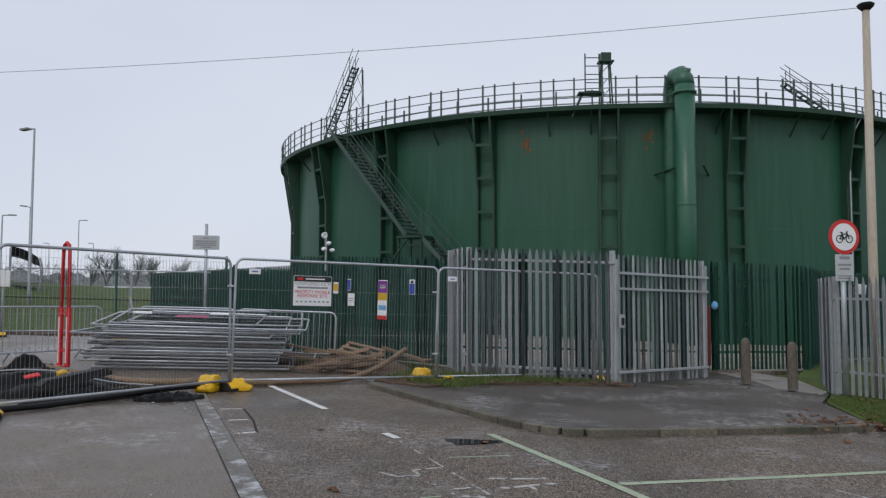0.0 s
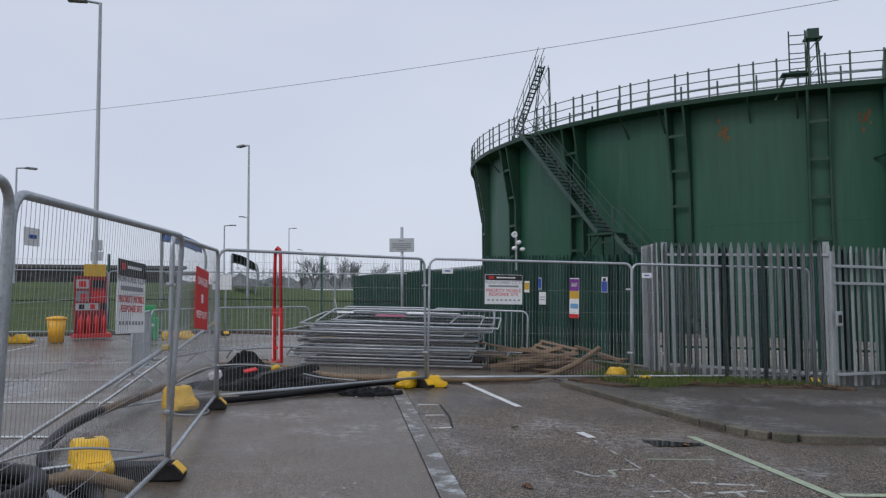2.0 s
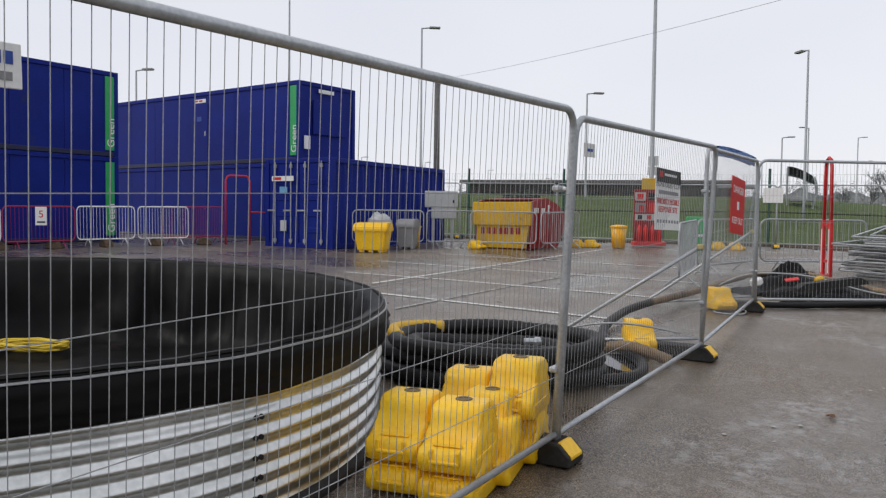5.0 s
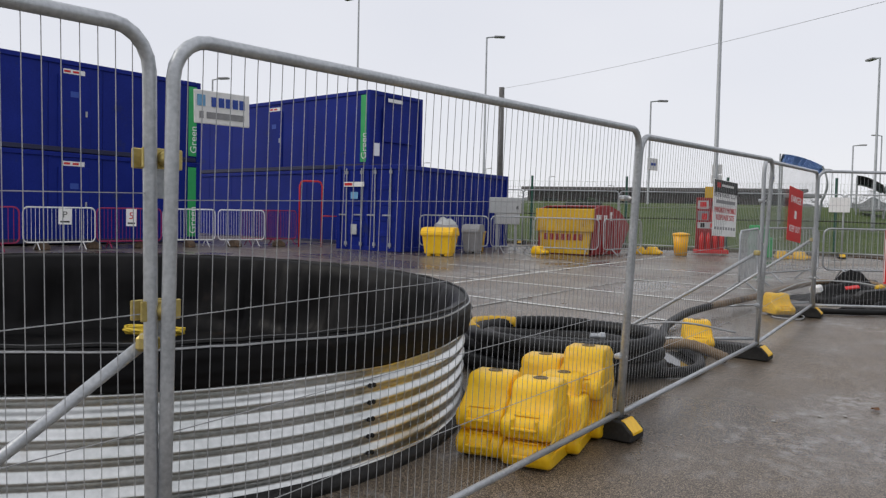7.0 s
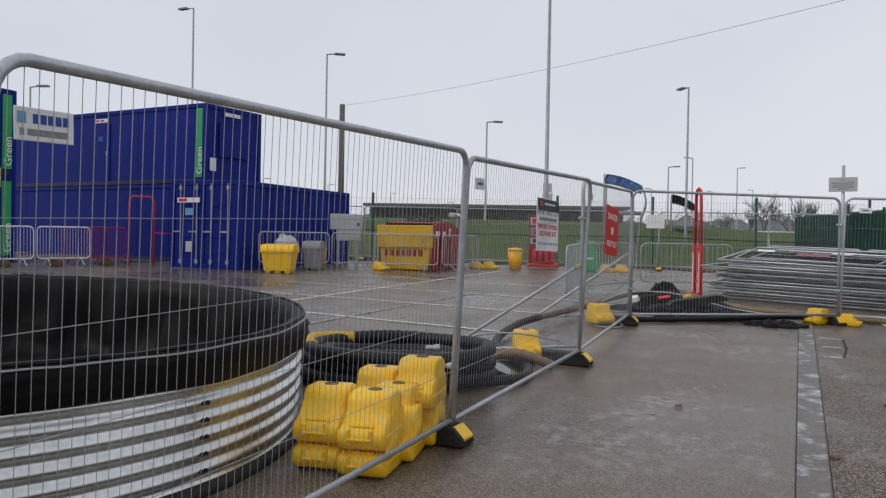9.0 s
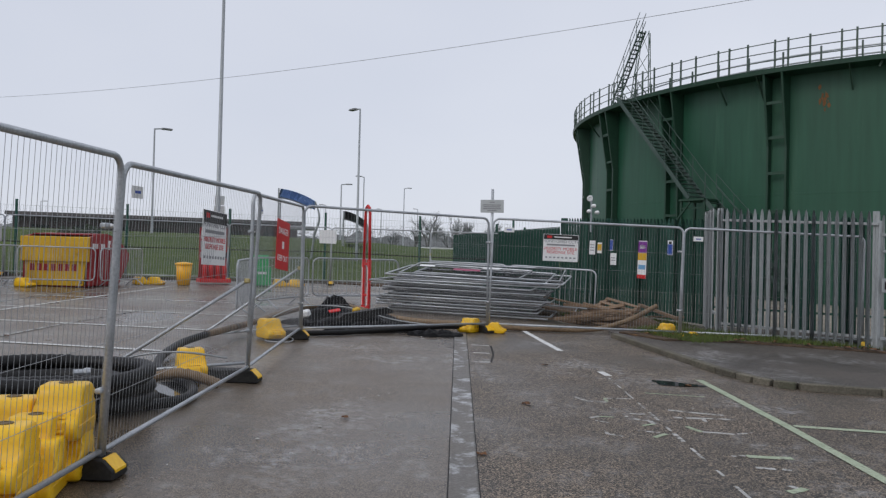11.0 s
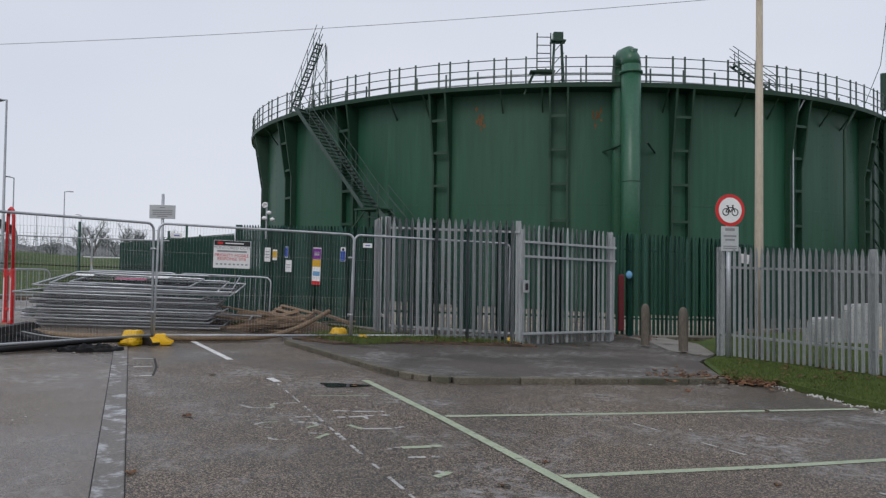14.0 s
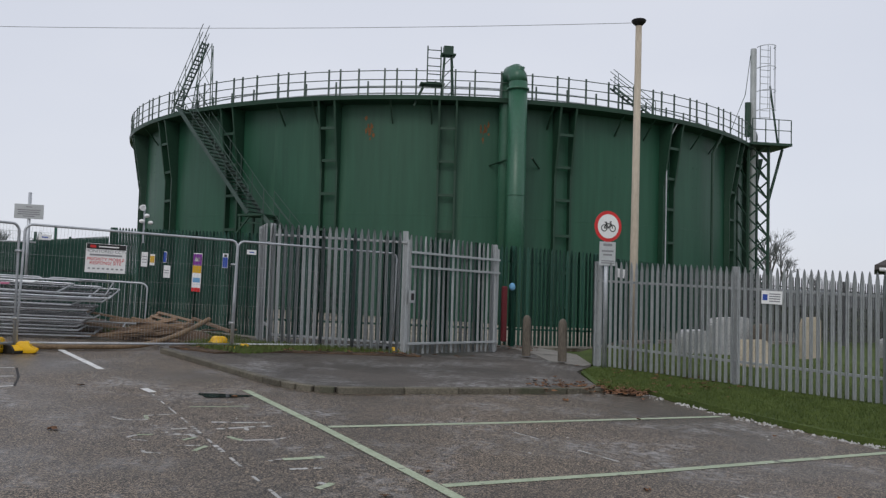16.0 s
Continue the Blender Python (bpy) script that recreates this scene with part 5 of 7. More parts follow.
hose([(-6.6, 13.3, 0.1), (-5.9, 13.0, 0.05), (-5.0, 12.7, 0.0), (-4.2, 12.75, 0.0), (-3.6, 13.0, 0.02)], 0.06, HOSE_BROWN, "tan brown hose curving before the stacked panels")
hose([(-3.6, 12.75, 0.0), (-2.6, 13.25, 0.0), (-1.7, 13.75, 0.02), (-1.15, 14.4, 0.18), (-0.7, 15.2, 0.45)], 0.05, HOSE_BROWN, "brown pipe laid along the fence foot")
hose([(-5.4, 9.7, 0.0), (-5.0, 10.2, 0.0), (-4.4, 11.1, 0.03), (-3.8, 11.9, 0.06), (-3.45, 12.3, 0.05)], 0.045, HOSE, "black sleeve hose lying along the fence foot", ribs=False)
for z0, pts in ((0, [(-3.75, 5.6, 0.3), (-4.1, 5.3, 0.36), (-4.5, 5.1, 0.3), (-4.9, 4.85, 0.12)]), (1, [(-5.6, 9.3, 0.02), (-5.25, 9.15, 0.01), (-5.15, 8.85, 0.0), (-5.45, 8.75, 0.0), (-5.6, 9.05, 0.01)]), (2, [(-6.6, 10.2, 0.02), (-6.3, 10.9, 0.3), (-5.7, 11.6, 0.3), (-5.0, 12.1, 0.1), (-4.5, 12.5, 0.02)])):
    bm = bmesh.new()
    ribbed(bm, lay(pts, 0.012), 0.011, pitch=0.06, n=6)
    tagged(part("cable", bm, WIRE if z0 < 2 else PALE_GREY, smooth=True), "pale loose cable trailing by the fence", "cable")


# heap of black sheeting and oddments at the corner
def heap(name, cx, cy, rx, ry, h, material, label, seed, rz=0):
    r = random.Random(seed)
    bm = bmesh.new()
    nx, ny = 26, 18
    g = {}
    for i in range(nx + 1):
        for j in range(ny + 1):
            u, v = 2 * i / nx - 1, 2 * j / ny - 1
            d = max(0, 1 - (u * u + v * v) ** 0.8)
            z = h * d ** 0.6 * (0.55 + 0.9 * noise.noise(Vector((u * 2.3 + seed, v * 2.3, seed)))) + 0.05 * noise.noise(Vector((u * 7, v * 7, seed)))
            edge = 1 + 0.12 * noise.noise(Vector((u * 2, v * 2, seed + 4)))
            g[i, j] = bm.verts.new((u * rx * edge, v * ry * edge, max(z, -0.03) if d > 0 else -0.06))
    for i in range(nx):
        for j in range(ny):
            q = (g[i, j], g[i + 1, j], g[i + 1, j + 1], g[i, j + 1])
            if any(v.co.z > -0.05 for v in q):
                bm.faces.new(q)
    o = part(name, bm, material, smooth=True)
    o.matrix_world = on(cx, cy, rz, 0.01)
    return tagged(o, label, name.replace("_", " "))


heap("plastic_sheeting", -5.9, 11.9, 1.25, 0.75, 0.3, LINER, "crumpled black plastic sheeting heaped at the fence corner", 2, 55)
heap("plastic_sheeting", -4.85, 11.0, 0.95, 0.22, 0.2, LINER, "rolled black plastic sheeting along the fence foot", 5, 52)
heap("plastic_sheeting", -3.85, 11.35, 0.5, 0.28, 0.1, LINER, "flat scrap of black sheeting on the asphalt", 9, 30)
heap("plastic_sheeting", -6.8, 13.2, 0.6, 0.5, 0.4, LINER, "black plastic sacks beside the stacked panels", 12, 10)
for x, y, z, sx, sy, sz, rz, mt, lb in ((-5.75, 11.25, 0.27, 0.2, 0.12, 0.02, 40, INK_RED, "torn red and white plastic wrapper"), (-6.2, 11.0, 0.2, 0.18, 0.14, 0.12, 10, WHITE, "small white and pink carton"), (-5.5, 11.6, 0.27, 0.14, 0.1, 0.1, 70, SKIP_YELLOW, "crushed orange plastic scrap")):
    bm = bmesh.new()
    soft_box(bm, (0, 0, 0), (sx, sy, sz), min(sz, sx) * 0.2)
    o = part("litter", bm, mt)
    o.matrix_world = on(x, y, rz, z) @ pose(0, 0, 0, 14, -10, 0)
    tagged(o, lb, "litter")
bm = bmesh.new()
prism(bm, [(-0.5, 0), (0.5, 0), (0.5, 0.05), (0.4, 0.11), (-0.4, 0.11), (-0.5, 0.05)], 0.24)
o = part("rubber_block", bm, BLACK)
o.matrix_world = on(-5.2, 11.35, 48, 0.2) @ pose(0, 0, 0, 0, -8, 0)
tagged(o, "spare black rubber fence block on the heap", "rubber block")

# red hand truck standing by the stack
truck = empty("hand_truck", on(-7.03, 14.88, -35), "tall bright red tubular hand truck standing upright", "hand truck")
for s in (-0.13, 0.13):
    bm = bmesh.new()
    soft_box(bm, (s, 0, 0.55), (0.10, 0.07, 1.1), 0.012)
    part("side_rail", bm, RED, truck)
    bm = bmesh.new()
    tube(bm, [(s, 0, 1.05), (s * 0.8, 0.0, 2.15), (s * 0.6, 0.0, 2.25)], 0.035, 8)
    part("upright", bm, RED, truck, smooth=True)
bm = bmesh.new()
tube(bm, [(-0.10, 0, 2.15), (-0.07, 0, 2.27), (0, 0, 2.31), (0.07, 0, 2.27), (0.10, 0, 2.15)], 0.035, 8)
part("handle", bm, RED, truck, smooth=True)
bm = bmesh.new()
box(bm, (0, -0.15, 0.02), (0.4, 0.3, 0.03))
part("toe_plate", bm, RED, truck)
for z in (0.3, 1.0):
    bm = bmesh.new()
    box(bm, (0, 0, z), (0.16, 0.04, 0.05))
    part("cross_bar", bm, RED, truck)
for s in (-0.13, 0.13):
    bm = bmesh.new()
    box(bm, (s, -0.037, 0.5), (0.03, 0.006, 0.85))
    part("white_stripe", bm, WHITE, truck)

# pallets and broken timber
pal = empty("pallet", Matrix(), "broken weathered wooden pallet tipped on its side", "pallet")
for kind_, spots, size in (("slat", [(0, -0.44 + 0.22 * i, 0.13) for i in range(5)], (1.1, 0.1, 0.02)), ("bearer", [(x, 0, 0.07) for x in (-0.5, 0, 0.5)], (0.1, 1.0, 0.09)), ("slat", [(0, y, 0.012) for y in (-0.4, 0, 0.4)], (1.1, 0.1, 0.02))):
    for spot in spots:
        bm = bmesh.new()
        soft_box(bm, spot, size, 0.004)
        part(kind_, bm, TIMBER, pal)
pal.matrix_world = on(-1.75, 16.1, -32, 0.2) @ pose(0, 0, 0, 22, 9, 0) @ Matrix.Scale(0.85, 4)
o = copy_thing(pal, Matrix())
o.matrix_world = on(-2.0, 15.7, 20, 0.1) @ pose(0, 0, 0, 6, -8, 0) @ Matrix.Scale(0.8, 4)
rs = random.Random(17)
for i in range(16):
    bm = bmesh.new()
    ln = rs.uniform(0.7, 1.9)
    soft_box(bm, (0, 0, 0), (ln, rs.uniform(0.06, 0.12), rs.uniform(0.03, 0.07)), 0.006)
    o = part("plank", bm, TIMBER)
    o.matrix_world = on(rs.uniform(-2.7, -0.6), rs.uniform(15.1, 16.3), rs.uniform(-60, 20), rs.uniform(0.05, 0.35)) @ pose(0, 0, 0, rs.uniform(-8, 8), rs.uniform(-14, 12), 0)
    tagged(o, "loose weathered timber plank in a heap", "plank", "loose planks")
heap("soil_mound", -1.7, 15.75, 1.25, 0.6, 0.3, SOIL, "low heap of soil, bark and timber scraps", 31, -12)


# ---- notices ----
def board(name, m, w, h, material, label, thick=0.006):
    e = empty(name, m, label, "sign")
    bm = bmesh.new()
    soft_box(bm, (0, 0, 0), (w, thick, h), 0.002)
    part("panel", bm, material, e)
    return e


def bar(parent, x, z, w, h, material, front=-0.0045):
    bm = bmesh.new()
    box(bm, (x, front, z), (w, 0.002, h))
    return part("print_bar", bm, material, parent)


def fence_point(i, d, z, off=-0.035):
    m, _ = along(FENCE[i], FENCE[i + 1])
    return m @ pose(d, off, z)


def cctv_notice(m, w, h, tall):
    e = board("security_sign", m, w, h, WHITE, "white security notice with black header and red lettering")
    bar(e, 0, h * (0.38 if tall else 0.40), w * 0.98, h * (0.22 if tall else 0.18), INK)
    bar(e, -w * 0.33, h * 0.40, w * 0.14, h * 0.09, INK_RED, -0.006)
    bar(e, w * 0.06, h * 0.40, w * 0.5, h * 0.04, WHITE, -0.006)
    f = pose(0, -0.0045, 0, 90, 0, 0)
    k = w * (0.118 if not tall else 0.115)
    words("MONITORED CCTV", k, INK_GREY, e, Matrix.Translation((0, 0, h * 0.235)) @ f)
    bar(e, 0, h * 0.11, w * 0.8, h * 0.06, INK_GREY)
    words("PRIORITY MOBILE", k, INK_RED, e, Matrix.Translation((0, 0, -h * 0.04)) @ f)
    words("RESPONSE SITE", k, INK_RED, e, Matrix.Translation((0, 0, -h * 0.17)) @ f)
    for i in range(8):
        bar(e, (-0.40 + 0.115 * i) * w, -h * 0.36, w * 0.06, h * 0.05, INK_GREY)
    return e


cctv_notice(fence_point(5, 1.255, 1.57), 0.63, 0.48, False)
cctv_notice(fence_point(2, 2.02, 1.535, -0.07) @ pose(0, 0, 0, 0, 3, -3), 0.57, 0.48, True)
e = board("warning_sign", fence_point(3, 1.55, 1.45, -0.08) @ pose(0, 0, 0, 0, 6, -5), 0.6, 0.62, RED, "red danger keep out notice wired to the fence")
f = pose(0, -0.0045, 0, 90, 0, 0)
words("DANGER", 0.115, WHITE, e, Matrix.Translation((0, 0, 0.17)) @ f)
bar(e, 0, 0.0, 0.09, 0.09, WHITE)
words("KEEP OUT", 0.105, WHITE, e, Matrix.Translation((0, 0, -0.17)) @ f)
hb = board("hire_sign", fence_point(1, 0.265, 1.87), 0.22, 0.105, WHITE, "white fence hire board with blue marks")
for i in range(5):
    bar(hb, -0.035 + 0.028 * i, 0.018, 0.021, 0.03, INK_BLUE)
bar(hb, -0.085, 0.02, 0.03, 0.035, SKYBLUE), bar(hb, 0.01, -0.025, 0.15, 0.02, INK_GREY), bar(hb, -0.085, -0.025, 0.014, 0.022, INK_GREY)
for i, d in ((2, 0.43), (6, 0.27), (5, 0.32), (3, 0.4)):
    t = board("hire_sign", fence_point(i, d, 1.85), 0.18, 0.085, WHITE, "small white maker's plate on the fence")
    bar(t, 0, 0, 0.09, 0.018, INK_BLUE)


def green_notice(d, z, w, h, rows, label, base=(-2.3, 18.2), to=(0.2, 16.5)):
    m, _ = along(base, to)
    e = board("safety_sign", m @ pose(d, -0.07, z), w, h, WHITE, label)
    for zc, hh, mt, ww in rows:
        bar(e, 0, zc * h, w * ww, hh * h, mt)
    return e


green_notice(1.2, 1.38, 0.26, 0.86, ((0.33, 0.30, PURPLE, 0.98), (0.34, 0.1, WHITE, 0.6), (0.08, 0.19, SKIP_YELLOW, 0.98), (-0.2, 0.12, SKYBLUE, 0.8), (-0.45, 0.1, RED, 0.98)), "tall site safety notice with purple, yellow and blue panels")
green_notice(0.3, 1.35, 0.2, 0.28, ((0.1, 0.06, INK_GREY, 0.7), (-0.1, 0.06, INK_GREY, 0.7)), "small white paper notice on the green fence")
green_notice(0.22, 1.68, 0.1, 0.26, ((0, 0.9, INK_BLUE, 0.9),), "small blue plate on the green fence")
green_notice(1.99, 1.68, 0.15, 0.32, ((-0.12, 0.7, INK_BLUE, 0.9), (0.34, 0.18, INK, 0.5)), "small blue and white mandatory sign")
green_notice(-0.42, 1.6, 0.2, 0.34, ((0.2, 0.05, INK_GREY, 0.7), (0, 0.05, INK_GREY, 0.7), (-0.2, 0.05, INK_GREY, 0.7)), "white paper notice on the green fence")
green_notice(-0.17, 1.6, 0.15, 0.26, ((0.05, 0.6, SKIP_YELLOW, 0.9),), "small orange and white hazard plate")
sec = empty("security_camera", on(-2.70, 18.42, 35, 2.38), "white security cameras on a short post", "camera")
bm = bmesh.new()
tube(bm, [(0, 0, -0.4), (0, 0, 0.5)], 0.025, 8)
part("post", bm, GALV, sec)
for x, z in ((-0.1, 0.1), (0.11, 0.08), (0.02, 0.24)):
    bm = bmesh.new()
    bmesh.ops.create_uvsphere(bm, u_segments=14, v_segments=8, radius=0.06, matrix=Matrix.Translation((x, -0.1, z)) @ Matrix.Diagonal((1, 1.15, 0.8, 1)))
    part("camera_head", bm, WHITE, sec, smooth=True)
bm = bmesh.new()
lathe(bm, [(0.001, -0.03), (0.065, -0.03), (0.075, 0.01), (0.05, 0.02), (0.04, -0.01), (0.001, -0.01)], 16, pose(-0.08, -0.08, 0.42, 90, 0, 0))
part("siren_ring", bm, WHITE, sec)

# ---- by the footway ----
sgn = empty("sign_post", on(6.91, 13.72, 0), "grey post with a no cycling sign and plates", "sign post")
bm = bmesh.new()
tube(bm, [(0, 0, 0), (0, 0, 3.05)], 0.045, 12)
part("post", bm, GALV, sgn, smooth=True)
disc = pose(0, -0.06, 2.80, 90, 0, 12)
bm = bmesh.new()
lathe(bm, [(0.001, 0), (0.30, 0), (0.30, 0.012), (0.001, 0.012)], 40, disc)
d0 = part("sign_disc", bm, RED, sgn, "round red ringed no cycling sign")
bm = bmesh.new()
lathe(bm, [(0.001, 0.0), (0.235, 0.0), (0.235, 0.016), (0.001, 0.016)], 40, disc)
part("white_field", bm, WHITE, d0)
bm = bmesh.new()
for cx in (-0.095, 0.095):
    tube(bm, [disc @ Vector((cx + 0.062 * math.cos(a * math.pi / 10), -0.035 + 0.062 * math.sin(a * math.pi / 10), 0.018)) for a in range(20)], 0.009, 5, closed=True)
for pa, pb in (((-0.095, -0.035), (-0.045, 0.05)), ((-0.045, 0.05), (0.055, 0.05)), ((0.055, 0.05), (0.0, -0.035)), ((0.0, -0.035), (-0.045, 0.05)), ((0.0, -0.035), (-0.095, -0.035)), ((0.095, -0.035), (0.045, 0.085)), ((0.03, 0.085), (0.07, 0.095)), ((-0.05, 0.05), (-0.058, 0.075)), ((-0.085, 0.078), (-0.035, 0.078))):
    tube(bm, [disc @ Vector((*pa, 0.018)), disc @ Vector((*pb, 0.018))], 0.009, 5)
part("bicycle_mark", bm, INK, d0)
pl = pose(0, -0.06, 2.27, 0, 0, 12)
bm = bmesh.new()
soft_box(bm, (0, 0, 0), (0.36, 0.01, 0.46), 0.003, 1, pl)
p1 = part("plate", bm, PALE_GREY, sgn, "pale grey plate under the sign")
for z, w, h in ((0.17, 0.2, 0.05), (0.05, 0.26, 0.035), (-0.02, 0.2, 0.035), (-0.14, 0.28, 0.02), (-0.18, 0.28, 0.02)):
    bm = bmesh.new()
    box(bm, (0, -0.007, z), (w, 0.002, h), pl)
    part("print_bar", bm, INK_GREY, p1)
bm = bmesh.new()
soft_box(bm, (0.0, -0.07, 1.92), (0.2, 0.01, 0.17), 0.003, 1, pose(0, 0, 0, 0, 8, 6))
part("sticker", bm, WHITE, sgn)
mast = empty("telegraph_pole", on(7.6, 14.03), "tall buff painted pole with a dark flat cap", "pole")
bm = bmesh.new()
tube(bm, [(0, 0, 0), (0, 0, 2.0), (0.02, 0, 7.0)], [0.085, 0.08, 0.062], 16)
part("shaft", bm, POLE, mast, smooth=True)
bm = bmesh.new()
lathe(bm, [(0.06, 6.93), (0.13, 7.0), (0.15, 7.04), (0.13, 7.06), (0.001, 7.07)], 18, Matrix.Translation((0.02, 0, 0)))
part("cap", bm, BLACK, mast)


def bollard(x, y):
    e = empty("bollard", on(x, y, 20, 0.1), "weathered round timber bollard with a domed top", "bollard", "footway bollards")
    bm = bmesh.new()
    lathe(bm, [(0.001, 0.845), (0.035, 0.835), (0.065, 0.80), (0.082, 0.745), (0.086, 0.70), (0.088, 0.0)], 18)
    part("post", bm, BOLLARD_WOOD, e, smooth=True)


bollard(5.72, 15.1), bollard(6.24, 14.28)
psm, _ = along(tuple(RP0), tuple(RP0 + RPD * 10))
ps = board("parking_sign", psm @ pose(3.38, -0.08, 1.62), 0.34, 0.22, WHITE, "small white parking permit sign on the palisade")
bar(ps, -0.11, 0, 0.08, 0.1, INK_BLUE)
for z in (0.06, 0.02, -0.02, -0.06):
    bar(ps, 0.05, z, 0.18, 0.018, INK_GREY)


def slab(x, y, w, h, t, rz, material, label, tilt=0):
    bm = bmesh.new()
    prism(bm, [(-w / 2, -0.1), (w / 2, -0.1), (w * 0.49, h * 0.9), (w * 0.36, h), (-w * 0.4, h * 0.97), (-w * 0.5, h * 0.8)], t)
    bmesh.ops.bevel(bm, geom=bm.edges[:], offset=0.03, segments=2, affect="EDGES")
    o = part("stone_slab", bm, material)
    o.matrix_world = on(x, y, rz, 0.07) @ pose(0, 0, 0, tilt, 0, 0)
    tagged(o, label, "stone", "stones on the grass")


slab(10.85, 18.2, 0.9, 0.62, 0.3, 20, STONE_WHITE, "pale grey boulder on the grass behind the fence", 8)
slab(12.3, 18.9, 1.25, 0.98, 0.35, 10, STONE_WHITE, "large pale stone block with a stained face")
slab(11.0, 15.5, 0.75, 0.6, 0.25, -10, STONE, "leaning buff sandstone slab", -12)
slab(14.95, 19.36, 0.66, 1.1, 0.2, 15, STONE, "upright buff stone slab on the grass")
slab(13.1, 18.7, 0.55, 0.85, 0.3, 30, BOLLARD_WOOD, "dark weathered stone block beside the pale ones")
slab(18.2, 20.2, 0.9, 0.6, 0.3, 0, STONE_WHITE, "pale boulder further along the grass")
sheet("footpath", [(6.05, 14.5), (6.55, 13.85), (6.85, 14.3), (7.2, 16.3), (6.7, 17.6), (5.9, 17.2), (6.1, 15.8)], 0.073, 0.02, CONCRETE, "pale wet concrete path beyond the bollards")
# red and blue fittings on the green fence
bm = bmesh.new()
soft_box(bm, (0, 0, 0.75), (0.13, 0.1, 1.3), 0.02)
o = part("red_cabinet", bm, MAROON)
o.matrix_world = on(5.75, 17.35, 10, 0.1)
tagged(o, "narrow dark red cabinet against the green fence", "cabinet")
bm = bmesh.new()
bmesh.ops.create_uvsphere(bm, u_segments=12, v_segments=8, radius=0.085, matrix=Matrix.Diagonal((0.9, 0.7, 1.1, 1)))
o = part("blue_bell", bm, SKYBLUE, smooth=True)
o.matrix_world = on(5.96, 17.45, 0, 1.50)
tagged(o, "small light blue fitting fixed to the fence", "fitting")


# ---- cabins and containers ----
def ribbed_wall(bm, length, tall, pitch=0.28, depth=0.036):
    """A corrugated sheet in x, z, its ribs towards -y."""
    prof, x = [], 0.0
    while x < length:
        for dx, y in ((0, 0), (0.07, 0), (0.14, -depth), (0.21, -depth)):
            if x + dx <= length:
                prof.append((x + dx, y))
        x += pitch
    prof.append((length, 0))
    low = [bm.verts.new((a, b, 0)) for a, b in prof]
    top = [bm.verts.new((a, b, tall)) for a, b in prof]
    for i in range(len(prof) - 1):
        bm.faces.new((low[i], low[i + 1], top[i + 1], top[i]))


def box_frame(e, ln, wd, ht, material, dark):
    """Corner posts, rails, roof and floor of a box whose front left corner is the origin; x along, y back."""
    for x in (0.06, ln - 0.06):
        for y in (0.06, wd - 0.06):
            bm = bmesh.new()
            soft_box(bm, (x, y, ht / 2), (0.14, 0.14, ht), 0.01)
            part("corner_post", bm, material, e)
    for z in (0.07, ht - 0.06):
        for y in (0.05, wd - 0.05):
            bm = bmesh.new()
            soft_box(bm, (ln / 2, y, z), (ln - 0.28, 0.1, 0.13), 0.01)
            part("side_rail", bm, dark if z < 1 else material, e)
        for x in (0.05, ln - 0.05):
            bm = bmesh.new()
            soft_box(bm, (x, wd / 2, z), (0.1, wd - 0.28, 0.13), 0.01)
            part("end_rail", bm, dark if z < 1 else material, e)
    bm = bmesh.new()
    soft_box(bm, (ln / 2, wd / 2, ht - 0.04), (ln - 0.2, wd - 0.2, 0.05), 0.01)
    part("roof", bm, material, e)
    bm = bmesh.new()
    soft_box(bm, (ln / 2, wd / 2, 0.12), (ln - 0.2, wd - 0.2, 0.06), 0.01)
    part("floor", bm, dark, e)


